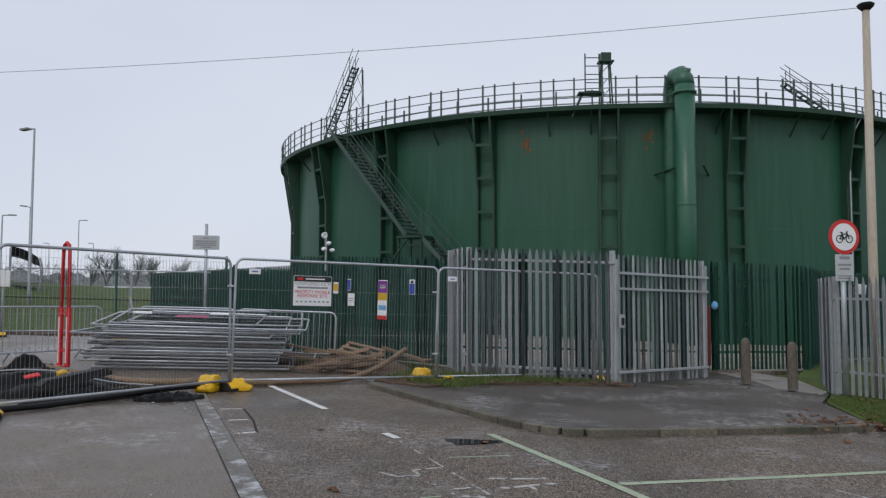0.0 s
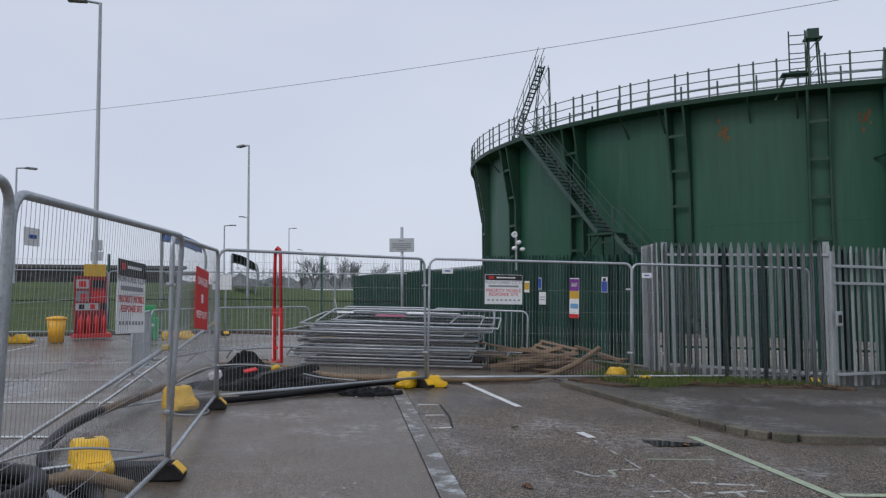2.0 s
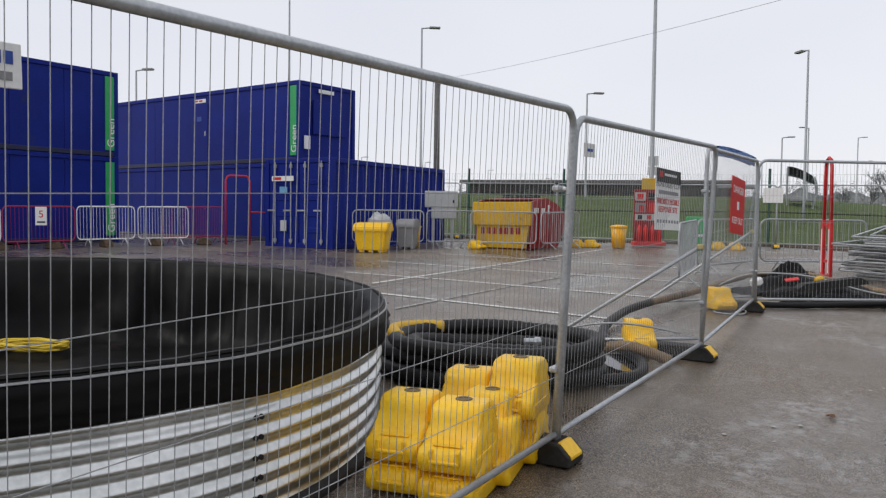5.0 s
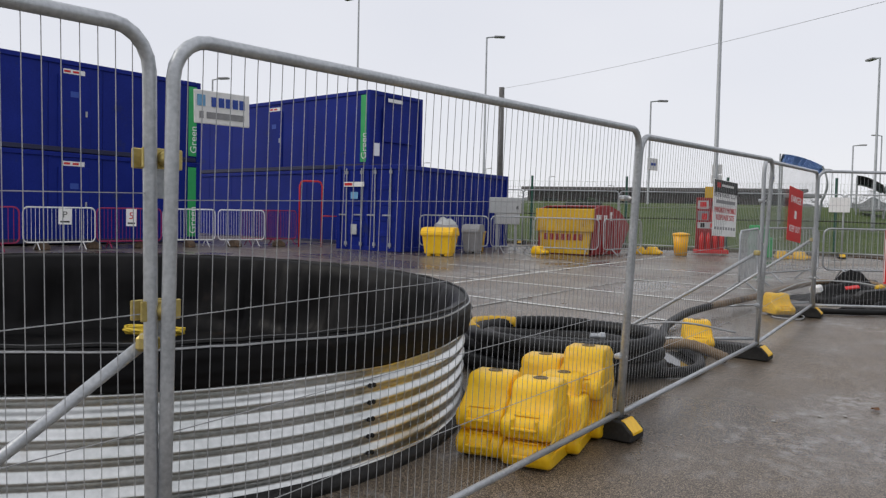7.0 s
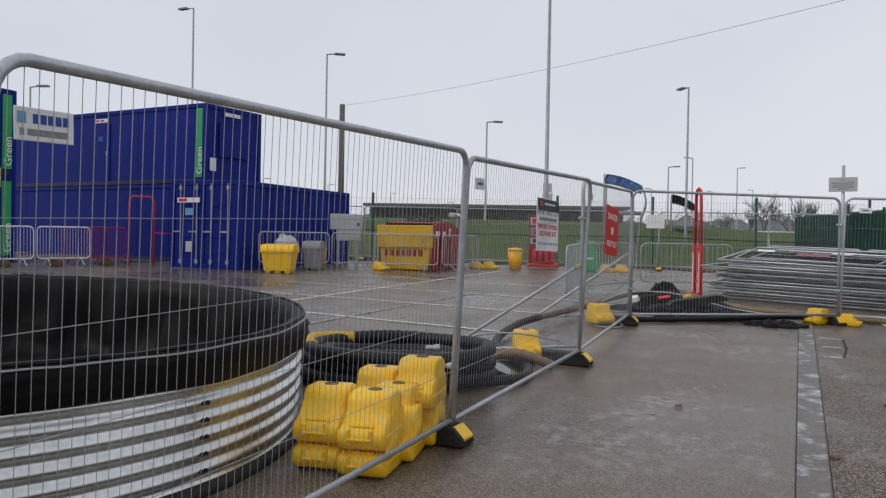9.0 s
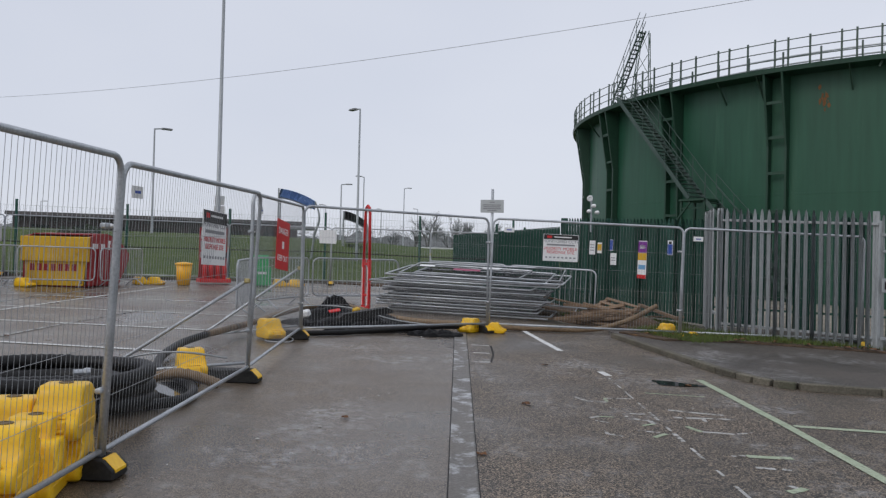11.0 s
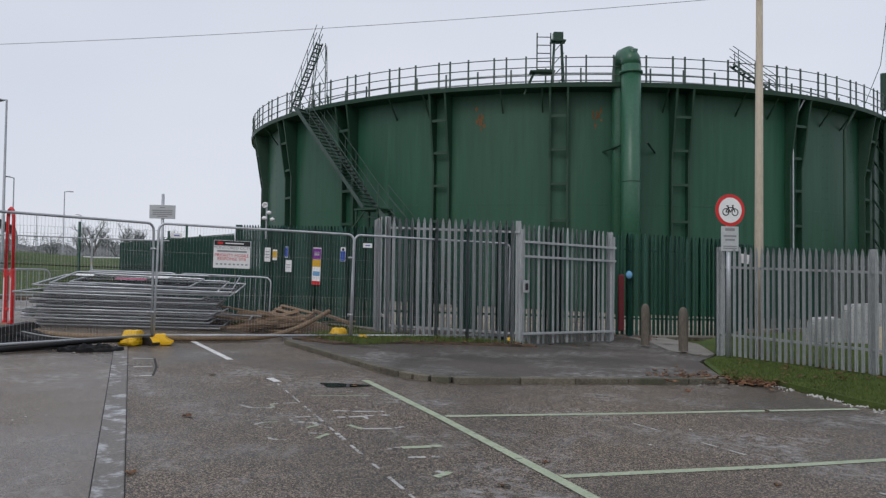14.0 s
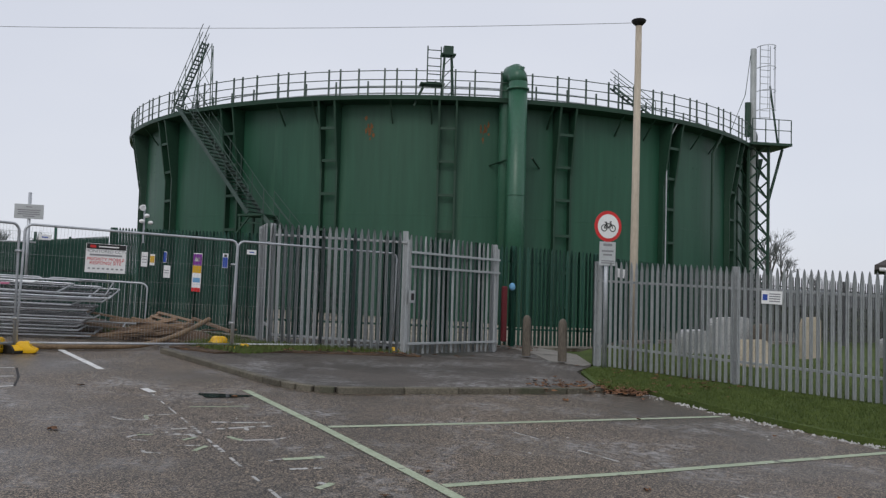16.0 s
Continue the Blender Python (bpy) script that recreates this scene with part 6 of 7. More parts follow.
def cabin(m, ln, label, strip_end, door_at, wd=2.6, ht=2.55, end_panel=False):
    e = empty("site_cabin", m, label, "site cabin", "stacked site cabins")
    box_frame(e, ln, wd, ht, BLUE, BLUE_DARK)
    k = max(2, round(ln / 1.5))
    for i in range(k):
        bm = bmesh.new()
        w = (ln - 0.26) / k
        soft_box(bm, (0.13 + w * (i + 0.5), 0.07, ht / 2), (w - 0.012, 0.06, ht - 0.24), 0.006)
        part("wall_panel", bm, BLUE, e)
    for x in (0.07, ln - 0.07):
        bm = bmesh.new()
        soft_box(bm, (x, wd / 2, ht / 2), (0.06, wd - 0.26, ht - 0.24), 0.006)
        part("end_wall", bm, BLUE, e)
    bm = bmesh.new()
    soft_box(bm, (ln / 2, wd - 0.07, ht / 2), (ln - 0.26, 0.06, ht - 0.24), 0.006)
    part("back_wall", bm, BLUE, e)
    if door_at:
        bm = bmesh.new()
        soft_box(bm, (door_at, 0.025, 1.14), (0.92, 0.05, 2.02), 0.01)
        d = part("door", bm, BLUE, e)
        bm = bmesh.new()
        soft_box(bm, (door_at + 0.34, -0.015, 1.1), (0.05, 0.04, 0.16), 0.008)
        part("door_handle", bm, GALV, d)
        bm = bmesh.new()
        box(bm, (door_at, 0.034, ht - 0.30), (0.62, 0.012, 0.13))
        part("name_plate", bm, WHITE, e)
        for dx in (-0.2, 0.05):
            bm = bmesh.new()
            box(bm, (door_at + dx, 0.026, ht - 0.30), (0.18, 0.006, 0.06))
            part("print_bar", bm, INK_RED, e)
        bm = bmesh.new()
        box(bm, (door_at, -0.005, 1.62), (0.24, 0.006, 0.16))
        part("door_plate", bm, INK_BLUE, e)
    x = ln - 0.23 if strip_end > 0 else 0.23
    bm = bmesh.new()
    soft_box(bm, (x, 0.018, ht / 2 + 0.02), (0.38, 0.03, ht - 0.34), 0.008)
    s = part("green_panel", bm, GREEN_SIGN, e, "upright bright green panel with white marks")
    words("Green", 0.34, WHITE, s, pose(x, 0.0, 0.72, 90, -90, 0))
    if end_panel:
        bm = bmesh.new()
        soft_box(bm, (ln + 0.02, wd * 0.52, 1.45), (0.04, 1.5, 1.1), 0.01)
        part("shutter", bm, BLUE, e)
        bm = bmesh.new()
        box(bm, (ln + 0.045, wd * 0.45, 2.3), (0.008, 0.7, 0.12))
        part("name_plate", bm, WHITE, e)
        bm = bmesh.new()
        box(bm, (ln + 0.005, 0.35, 0.62), (0.02, 0.26, 0.42))
        part("white_plate", bm, WHITE, e)
    return e


def frame_from(p, q, z):
    """x from p to q, y back, level at height z."""
    d = Vector((q[0] - p[0], q[1] - p[1]))
    return pose(p[0], p[1], z, 0, 0, math.degrees(math.atan2(d.y, d.x)))


AL, AR = (-33.9, 7.86), (-22.1, 11.3)
za = 0.66
ax = Vector((AR[0] - AL[0], AR[1] - AL[1]))
cabin(frame_from(AL, AR, za), ax.length, "dark blue steel site cabin, ground storey", 1, 0)
cabin(frame_from(AL, AR, za + 2.57), ax.length, "dark blue steel site cabin stacked on another", 1, 7.3, end_panel=True)
BR, bd = Vector((-24.75, 6.55)), Vector((2.07, -6.0)).normalized()
BL = BR + bd * 9.75
cabin(frame_from(tuple(BL), tuple(BR), za) , 9.75, "long dark blue site cabin, ground storey", 1, 5.6)
cabin(frame_from(tuple(BL), tuple(BR), za + 2.57), 9.75, "long dark blue site cabin stacked on another", 1, 5.6)

CD = Vector((math.cos(radians(112)), math.sin(radians(112))))
CORN = Vector((-18.4, 10.4))
cont = empty("shipping_container", pose(CORN.x, CORN.y, 0.61, 0, 0, 112), "royal blue corrugated steel shipping container with closed doors", "container")
# local x runs along the container, y to its left
box_frame(cont, 6.06, 2.44, 2.5, BLUE, BLUE)
bm = bmesh.new()
ribbed_wall(bm, 5.8, 2.26)
part("side_wall", bm, BLUE, cont).matrix_basis = pose(0.13, 0.07, 0.12)
bm = bmesh.new()
ribbed_wall(bm, 5.8, 2.26)
part("side_wall", bm, BLUE, cont).matrix_basis = pose(5.93, 2.37, 0.12, 0, 0, 180)
bm = bmesh.new()
ribbed_wall(bm, 2.18, 2.26)
part("end_wall", bm, BLUE, cont).matrix_basis = pose(5.99, 0.13, 0.12, 0, 0, 90)
for k in range(2):
    y0 = 0.14 + 1.09 * k
    bm = bmesh.new()
    soft_box(bm, (0.05, y0 + 0.535, 1.25), (0.06, 1.06, 2.24), 0.012)
    for z in (0.5, 0.95, 1.4, 1.85):
        soft_box(bm, (0.012, y0 + 0.535, z), (0.03, 0.8, 0.14), 0.01)
    d = part("door", bm, BLUE, cont)
    for dy in (0.24, 0.82):
        bm = bmesh.new()
        tube(bm, [(-0.03, y0 + dy, 0.1), (-0.03, y0 + dy, 2.42)], 0.018, 8)
        part("lock_bar", bm, GALV, d)
        bm = bmesh.new()
        box(bm, (-0.04, y0 + dy + 0.12, 1.05), (0.02, 0.3, 0.045))
        part("handle", bm, GALV, d)
        for z in (0.2, 2.3):
            bm = bmesh.new()
            box(bm, (-0.03, y0 + dy, z), (0.04, 0.09, 0.1))
            part("cam_keeper", bm, GALV, d)
bm = bmesh.new()
box(bm, (-0.055, 1.75, 1.95), (0.006, 0.8, 0.14))
s = part("name_plate", bm, WHITE, cont)
bm = bmesh.new()
box(bm, (-0.06, 1.95, 1.95), (0.006, 0.3, 0.08))
part("print_bar", bm, INK_RED, s)
bm = bmesh.new()
box(bm, (-0.055, 1.72, 1.62), (0.006, 0.28, 0.2))
part("door_plate", bm, SKYBLUE, cont)
bm = bmesh.new()
box(bm, (-0.055, 1.72, 0.62), (0.006, 0.22, 0.3))
part("door_plate", bm, PALE_GREY, cont)


# ---- crowd barriers ----
def barrier_kind(material, label):
    e = empty("crowd_barrier", Matrix(), label, "barrier", "crowd barriers")
    r, ln = 0.14, 2.2
    bm = bmesh.new()
    pts = arc(r, 0.2 + r, r, 270, 180) + arc(r, 1.08 - r, r, 180, 90) + arc(ln - r, 1.08 - r, r, 90, 0) + arc(ln - r, 0.2 + r, r, 0, -90)
    tube(bm, [(x, 0, z) for x, z in pts], 0.019, 8, closed=True)
    part("frame", bm, material, e, smooth=True)
    bm = bmesh.new()
    tube(bm, [(0, 0, 0.2), (0, 0, 1.08)], 0.0075, 5)
    b0 = part("upright_bar", bm, material, e)
    b0.matrix_basis = pose(0.12, 0, 0)
    for i in range(1, 17):
        again(b0, pose(0.12 + i * (ln - 0.24) / 16, 0, 0))
    for x in (0.4, ln - 0.4):
        bm = bmesh.new()
        tube(bm, [(x, -0.28, 0.015), (x, -0.05, 0.19), (x, 0.05, 0.19), (x, 0.28, 0.015)], 0.017, 6)
        part("foot", bm, material, e)
    return e


KINDS = {}


def barrier(p, q, material, label):
    m, d = along(p, q)
    m = m @ Matrix.Diagonal((d / 2.2, 1, 1, 1))
    if material.name in KINDS:
        o = copy_thing(KINDS[material.name], Matrix())
    else:
        o = KINDS[material.name] = barrier_kind(material, label)
    o.matrix_world = m


GL, WL, CL = "galvanised crowd barrier with upright bars", "white painted crowd barrier", "crimson painted crowd barrier"
for p, q in (((-18.35, 11.0), (-17.6, 12.9)), ((-17.6, 13.0), (-17.35, 14.55)), ((-17.1, 14.2), (-15.55, 15.35)), ((-15.5, 15.5), (-15.9, 17.5)), ((-7.25, 10.45), (-8.3, 12.45)), ((-8.35, 12.55), (-8.55, 14.9)), ((-8.5, 15.0), (-7.2, 16.9)), ((-6.7, 17.6), (-4.5, 17.3)), ((-4.45, 17.27), (-2.28, 16.92))):
    barrier(p, q, GALV, GL)


def bearing(px_yaw, d):
    a = radians(px_yaw)
    return (1.2 - d * math.sin(a), -1.19 + d * math.cos(a))


BARS = [(90.0, 84.3, 21.5, CL), (84.1, 79.9, 22.3, WL), (79.8, 75.8, 23.0, CL), (75.7, 72.3, 23.9, WL), (72.1, 69.0, 24.4, WL), (70.6, 67.9, 25.0, CL), (68.8, 66.8, 25.3, CL), (96.0, 90.4, 20.8, CL)]
for a0, a1, d, lb in BARS:
    barrier(bearing(a0, d), bearing(a1, d + 0.5), WHITE if lb == WL else PINK_RED, lb)
gate_arch = empty("gate_arch", frame_from(bearing(66.6, 24.6), bearing(65.0, 24.8), 0.65), "tall red tubular gate arch before the cabins", "gate arch")
bm = bmesh.new()
tube(bm, [(0, 0, 0), (0, 0, 1.85), (0.05, 0, 1.97), (0.12, 0, 2.0), (0.58, 0, 2.0), (0.65, 0, 1.97), (0.7, 0, 1.85), (0.7, 0, 0)], 0.028, 8)
part("arch_tube", bm, RED, gate_arch, smooth=True)
bm = bmesh.new()
tube(bm, [(0.7, 0, 0.95), (1.2, 0, 0.95), (1.2, 0, 0.1)], 0.024, 8)
part("side_tube", bm, RED, gate_arch, smooth=True)
for yaw, d, w, h, z, ch, mt in ((81.7, 22.25, 0.3, 0.4, 0.86, "P", INK), (77.7, 23.0, 0.26, 0.46, 0.84, "5", INK_RED)):
    x, y = bearing(yaw, d)
    e = board("plate_sign", pose(x, y, height(x, y) + z, 0, 0, yaw), w, h, WHITE, "small white plate sign hung on a barrier")
    words(ch, h * 0.55, mt, e, Matrix.Translation((0, 0, 0.04)) @ pose(0, -0.0045, 0, 90, 0, 0))
    bar(e, 0, -h * 0.33, w * 0.7, 0.04, INK)
rs = random.Random(40)
for i in range(9):
    x, y = bearing(92 - 3.0 * i, 21.2 + 0.45 * i)
    bm = bmesh.new()
    prism(bm, [(-0.2, 0), (0.2, 0), (0.18, 0.1), (0.06, 0.2), (-0.08, 0.2), (-0.19, 0.1)], 0.22)
    bmesh.ops.bevel(bm, geom=bm.edges[:], offset=0.02, segments=1, affect="EDGES")
    o = part("sandbag", bm, SOIL)
    o.matrix_world = on(x, y, rs.uniform(0, 90))
    tagged(o, "sagging brown sandbag on a barrier foot", "sandbag", "barrier sandbags")


# ---- skip, bins and boxes ----
skip = empty("skip", pose(-17.5, 14.72, 0.62, 0, 0, 20) @ Matrix.Diagonal((1.1, 1.05, 1.0, 1)), "enclosed yellow and red waste skip, scuffed, lid shut", "skip")
bm = bmesh.new()
prism(bm, [(0.12, 0.03), (1.55, 0.03), (1.68, 1.36), (0.0, 1.36)], 0.06)
fr = part("front_plate", bm, SKIP_YELLOW, skip, "scuffed orange-yellow front plate")
bm = bmesh.new()
soft_box(bm, (0.84, -0.06, 1.02), (1.74, 0.07, 0.68), 0.015)
part("lid", bm, SKIP_YELLOW, skip, "yellow folded lid")
for i in range(7):
    bm = bmesh.new()
    box(bm, (0.27 + 0.175 * i, -0.034, 0.52), (0.12, 0.008, 0.19))
    part("print_bar", bm, RED_DARK, fr)
bm = bmesh.new()
side = [(0, 0.03), (1.75, 0.03), (2.35, 0.75), (2.35, 0.95), (1.7, 1.32), (1.1, 1.46), (0.3, 1.42), (0, 1.36)]
for x in (0.03, 1.65):
    prism(bm, side, 0.06, pose(x, 0.03, 0, 0, 0, 90))
sd = part("side_plate", bm, RED_DARK, skip, "dark red side plates")
bm = bmesh.new()
for i, (a, b) in enumerate(zip(side, side[1:] + side[:1])):
    if i in (6, 7):
        continue
    v = [bm.verts.new(p) for p in ((0.06, 0.03 + a[0], a[1]), (1.62, 0.03 + a[0], a[1]), (1.62, 0.03 + b[0], b[1]), (0.06, 0.03 + b[0], b[1]))]
    bm.faces.new(v)
bmesh.ops.remove_doubles(bm, verts=bm.verts[:], dist=0.001)
bmesh.ops.solidify(bm, geom=bm.faces[:], thickness=0.03)
part("shell", bm, RED_DARK, skip)
for i in range(6):
    bm = bmesh.new()
    box(bm, (1.685, 0.2 + 0.12 * i, 1.12), (0.008, 0.085, 0.14))
    part("print_bar", bm, WHITE, sd)
bm = bmesh.new()
box(bm, (1.685, 1.12, 1.16), (0.008, 0.12, 0.26))
part("print_bar", bm, WHITE, sd)
for y in (0.5, 1.2):
    bm = bmesh.new()
    soft_box(bm, (1.70, y, 0.65), (0.06, 0.08, 1.1), 0.01)
    part("side_rib", bm, RED_DARK, skip)


def lidded_bin(m, w, d, h, material, label, name="bin", lid=None):
    e = empty(name, m, label, "bin")
    bm = bmesh.new()
    k = 0.84
    v = [bm.verts.new((x * w / 2 * s, y * d / 2 * s, z)) for z, s in ((0.06, k), (h * 0.72, 1.0)) for x, y in ((-1, -1), (1, -1), (1, 1), (-1, 1))]
    for f in ((3, 2, 1, 0), (4, 5, 6, 7), (0, 1, 5, 4), (1, 2, 6, 5), (2, 3, 7, 6), (3, 0, 4, 7)):
        bm.faces.new([v[i] for i in f])
    bmesh.ops.bevel(bm, geom=bm.edges[:], offset=0.02, segments=2, affect="EDGES")
    part("body", bm, material, e)
    for x in (-0.3, 0, 0.3):
        bm = bmesh.new()
        soft_box(bm, (x * w, 0, 0.035), (w * 0.16, d * 0.7, 0.07), 0.01)
        part("foot", bm, material, e)
    bm = bmesh.new()
    prism(bm, [(-d * 0.55, h * 0.70), (d * 0.55, h * 0.70), (d * 0.55, h * 0.80), (d * 0.35, h), (-d * 0.4, h * 0.97), (-d * 0.55, h * 0.82)], w * 1.08, pose(0, 0, 0, 0, 0, 90))
    bmesh.ops.bevel(bm, geom=bm.edges[:], offset=0.02, segments=2, affect="EDGES")
    part("lid", bm, lid or material, e)
    return e


lidded_bin(on(-16.9, 10.75, 40), 0.85, 0.6, 0.78, YELLOW, "bright yellow plastic grit bin, lid shut", "grit_bin")
lidded_bin(on(-17.9, 11.6, 60), 0.6, 0.7, 0.85, INK_GREY, "grey wheeled waste bin", "wheeled_bin")
lidded_bin(on(-17.6, 12.35, 40), 0.5, 0.6, 0.85, INK_GREY, "grey wheeled waste bin", "wheeled_bin")
heap("rubbish_sack", -17.9, 11.6, 0.3, 0.3, 0.24, PALE_GREY, "pale grey rubbish sack on the grey bin", 44).matrix_world = on(-17.9, 11.6, 0, 0.83)


def tub(x, y, r, h, material, label):
    e = empty("tub", on(x, y), label, "bin")
    bm = bmesh.new()
    lathe(bm, [(0.001, 0.01), (r * 0.78, 0.01), (r, h * 0.9), (r * 0.97, h * 0.9)], 20)
    part("body", bm, material, e, smooth=True)
    bm = bmesh.new()
    lathe(bm, [(r * 1.08, h * 0.88), (r * 1.1, h * 0.93), (r * 0.95, h * 0.96), (r * 0.3, h), (0.001, h)], 20)
    part("lid", bm, material, e, smooth=True)


tub(-15.2, 18.5, 0.24, 0.72, ORANGE, "round yellow plastic tub with lid")
tub(-18.2, 12.95, 0.24, 0.66, SKIP_YELLOW, "faded orange-yellow plastic tub with lid")
cab = empty("electric_cabinet", pose(-19.0, 14.6, 0.65, 0, 0, 55), "pale grey electrical cabinet raised on posts", "cabinet")
bm = bmesh.new()
soft_box(bm, (0, 0, 1.42), (1.02, 0.35, 0.5), 0.015)
soft_box(bm, (0.08, 0.01, 1.0), (0.78, 0.33, 0.36), 0.015)
part("housing", bm, PALE_GREY, cab)
for x in (-0.25, 0.35):
    bm = bmesh.new()
    box(bm, (x, 0, 0.42), (0.08, 0.08, 0.84))
    part("post", bm, GALV, cab)
bm = bmesh.new()
box(bm, (0.38, -0.19, 1.35), (0.06, 0.03, 0.1))
part("latch", bm, INK, cab)

fire = empty("fire_point", pose(-15.4, 20.15, 0.62, 0, 0, 52), "red wheeled fire point stand with extinguishers", "fire point")
bm = bmesh.new()
soft_box(bm, (0, 0.08, 1.0), (0.9, 0.06, 1.7), 0.01)
part("back_board", bm, RED_DARK, fire)
bm = bmesh.new()
soft_box(bm, (0, -0.1, 0.13), (1.0, 0.5, 0.12), 0.01)
part("tray", bm, RED, fire)
for x in (-0.3, -0.1, 0.12, 0.33):
    bm = bmesh.new()
    lathe(bm, [(0.001, 0.19), (0.075, 0.19), (0.075, 0.58), (0.04, 0.66), (0.025, 0.72), (0.001, 0.74)], 12, Matrix.Translation((x, -0.12, 0)))
    part("extinguisher", bm, RED, fire, smooth=True)
for x, z, w, h, mt in ((-0.24, 1.62, 0.34, 0.26, PALE_GREY), (-0.24, 1.62, 0.2, 0.18, RED), (0.2, 1.62, 0.36, 0.22, INK), (-0.24, 1.27, 0.34, 0.3, INK_GREY), (-0.2, 1.24, 0.16, 0.2, RED), (0.2, 1.27, 0.36, 0.3, RED), (0.2, 1.31, 0.22, 0.09, PALE_GREY), (-0.1, 0.96, 0.62, 0.2, PALE_GREY), (-0.25, 0.96, 0.14, 0.14, INK), (0.05, 0.96, 0.14, 0.14, INK_RED), (0.36, 0.96, 0.16, 0.2, INK)):
    bar(fire, x, z, w, h, mt, 0.045 if mt in (PALE_GREY, INK_GREY) else 0.042)
bm = bmesh.new()
soft_box(bm, (0.1, 0.05, 2.02), (0.62, 0.04, 0.36), 0.008)
part("top_sign", bm, SKIP_YELLOW, fire, "yellow sign board")
wash = empty("wash_station", pose(-13.9, 20.6, 0.62, 0, 0, 52), "bright green plastic wash station", "wash station")
bm = bmesh.new()
soft_box(bm, (0, 0, 0.32), (0.62, 0.5, 0.62), 0.05, 2)
part("base", bm, GREEN_SIGN, wash)
bm = bmesh.new()
soft_box(bm, (0, 0.1, 0.8), (0.6, 0.22, 0.4), 0.05, 2)
part("tank", bm, GREEN_SIGN, wash)
bm = bmesh.new()
box(bm, (0, -0.255, 0.42), (0.3, 0.006, 0.08))
part("print_bar", bm, WHITE, wash)
for x, y, rz in ((-15.9, 18.1, 20), (-13.3, 20.9, 50), (-16.2, 17.8, 60), (-12.9, 21.2, 10), (-9.0, 22.5, 0), (-16.9, 14.3, 10)):
    o = copy_thing(bl, Matrix())
    o.matrix_world = on(x, y, rz) @ Matrix.Diagonal((0.9, 0.9, 0.6, 1))


# ---- back fences ----
BACK = [(-25.5, 16.6), (-22.6, 18.7), (-19.7, 20.8), (-16.8, 22.8), (-13.8, 24.5), (-10.6, 25.9), (-7.3, 26.9)]
bp = empty("mesh_fencing", Matrix(), "green welded mesh boundary fence of the playing field", "fence")
bm = bmesh.new()
soft_box(bm, (0, 0, 1.25), (0.07, 0.07, 2.7), 0.006)
p0 = part("fence_post", bm, PAL_GREEN, bp)
for i, p in enumerate(BACK):
    mm = on(*p)
    if i:
        again(p0, mm)
    else:
        p0.matrix_basis = mm
for p, q in zip(BACK, BACK[1:]):
    m, d = along(p, q)
    bm = bmesh.new()
    for i in range(int(d / 0.1)):
        tube(bm, [(i * 0.1, 0, 0.05), (i * 0.1, 0, 2.4)], 0.003, 3, caps=False)
    for z in [0.05 + 0.235 * k for k in range(11)]:
        tube(bm, [(0, 0, z), (d, 0, z)], 0.003, 3, caps=False)
    part("mesh_panel", bm, PAL_GREEN, bp).matrix_basis = m
bm = bmesh.new()
tube(bm, lay([(x + 0.5, y - 0.9, 1.12 + 0.04 * math.sin(i * 2)) for i, (x, y) in enumerate(BACK)]), 0.018, 6)
tagged(part("cable", bm, BLACK), "black cable strung along the back fence", "cable")
INNER = [(-24.8, 15.6), (-21.9, 17.7), (-19.0, 19.7), (-16.0, 21.7), (-12.9, 23.4), (-9.7, 24.8), (-6.4, 25.6)]
for p, q in zip(INNER, INNER[1:]):
    m, d = along(p, q, 0.03)
    o = copy_thing(first, Matrix())
    o.matrix_world = m @ Matrix.Diagonal(((d - 0.06) / 3.46, 1, 1, 1))
board("blank_sign", along(INNER[4], INNER[5])[0] @ pose(-0.13, -0.06, 1.69), 0.6, 0.47, WHITE, "plain white board tied to the back fence panels")
for p in INNER[1:-1]:
    copy_thing(ft, on(*p, 125))
for p in (INNER[2], INNER[3], INNER[5]):
    brace(p, -57, 1.0, 1.2)
side_post = empty("mesh_fencing", Matrix(), "far green fence posts along the playing field", "fence")
for i, (x, y) in enumerate([(-5.2, 29.2), (-5.0, 32.5), (-6.0, 36.0), (-7.4, 40), (-9.0, 44)]):
    bm = bmesh.new()
    soft_box(bm, (0, 0, 1.2), (0.08, 0.08, 2.6), 0.006)
    part("fence_post", bm, PAL_GREEN, side_post).matrix_basis = on(x - 3.5, y)

# notice on a tall post beyond the fence
nt = empty("notice_post", on(-6.99, 23.5, 12), "grey notice board on a tall galvanised post", "sign post")
bm = bmesh.new()
tube(bm, [(0, 0.04, 0), (0, 0.04, 3.42)], 0.045, 10)
part("post", bm, GALV, nt, smooth=True)
bm = bmesh.new()
soft_box(bm, (0, -0.02, 2.86), (0.76, 0.03, 0.42), 0.006)
b_ = part("board", bm, PALE_GREY, nt, "pale grey board with faint print")
for z, w in ((0.13, 0.16), (0.04, 0.6), (-0.02, 0.55), (-0.08, 0.58), (-0.14, 0.3)):
    bm = bmesh.new()
    box(bm, (0, -0.038, 2.86 + z), (w, 0.002, 0.03))
    part("print_bar", bm, INK_GREY, b_)


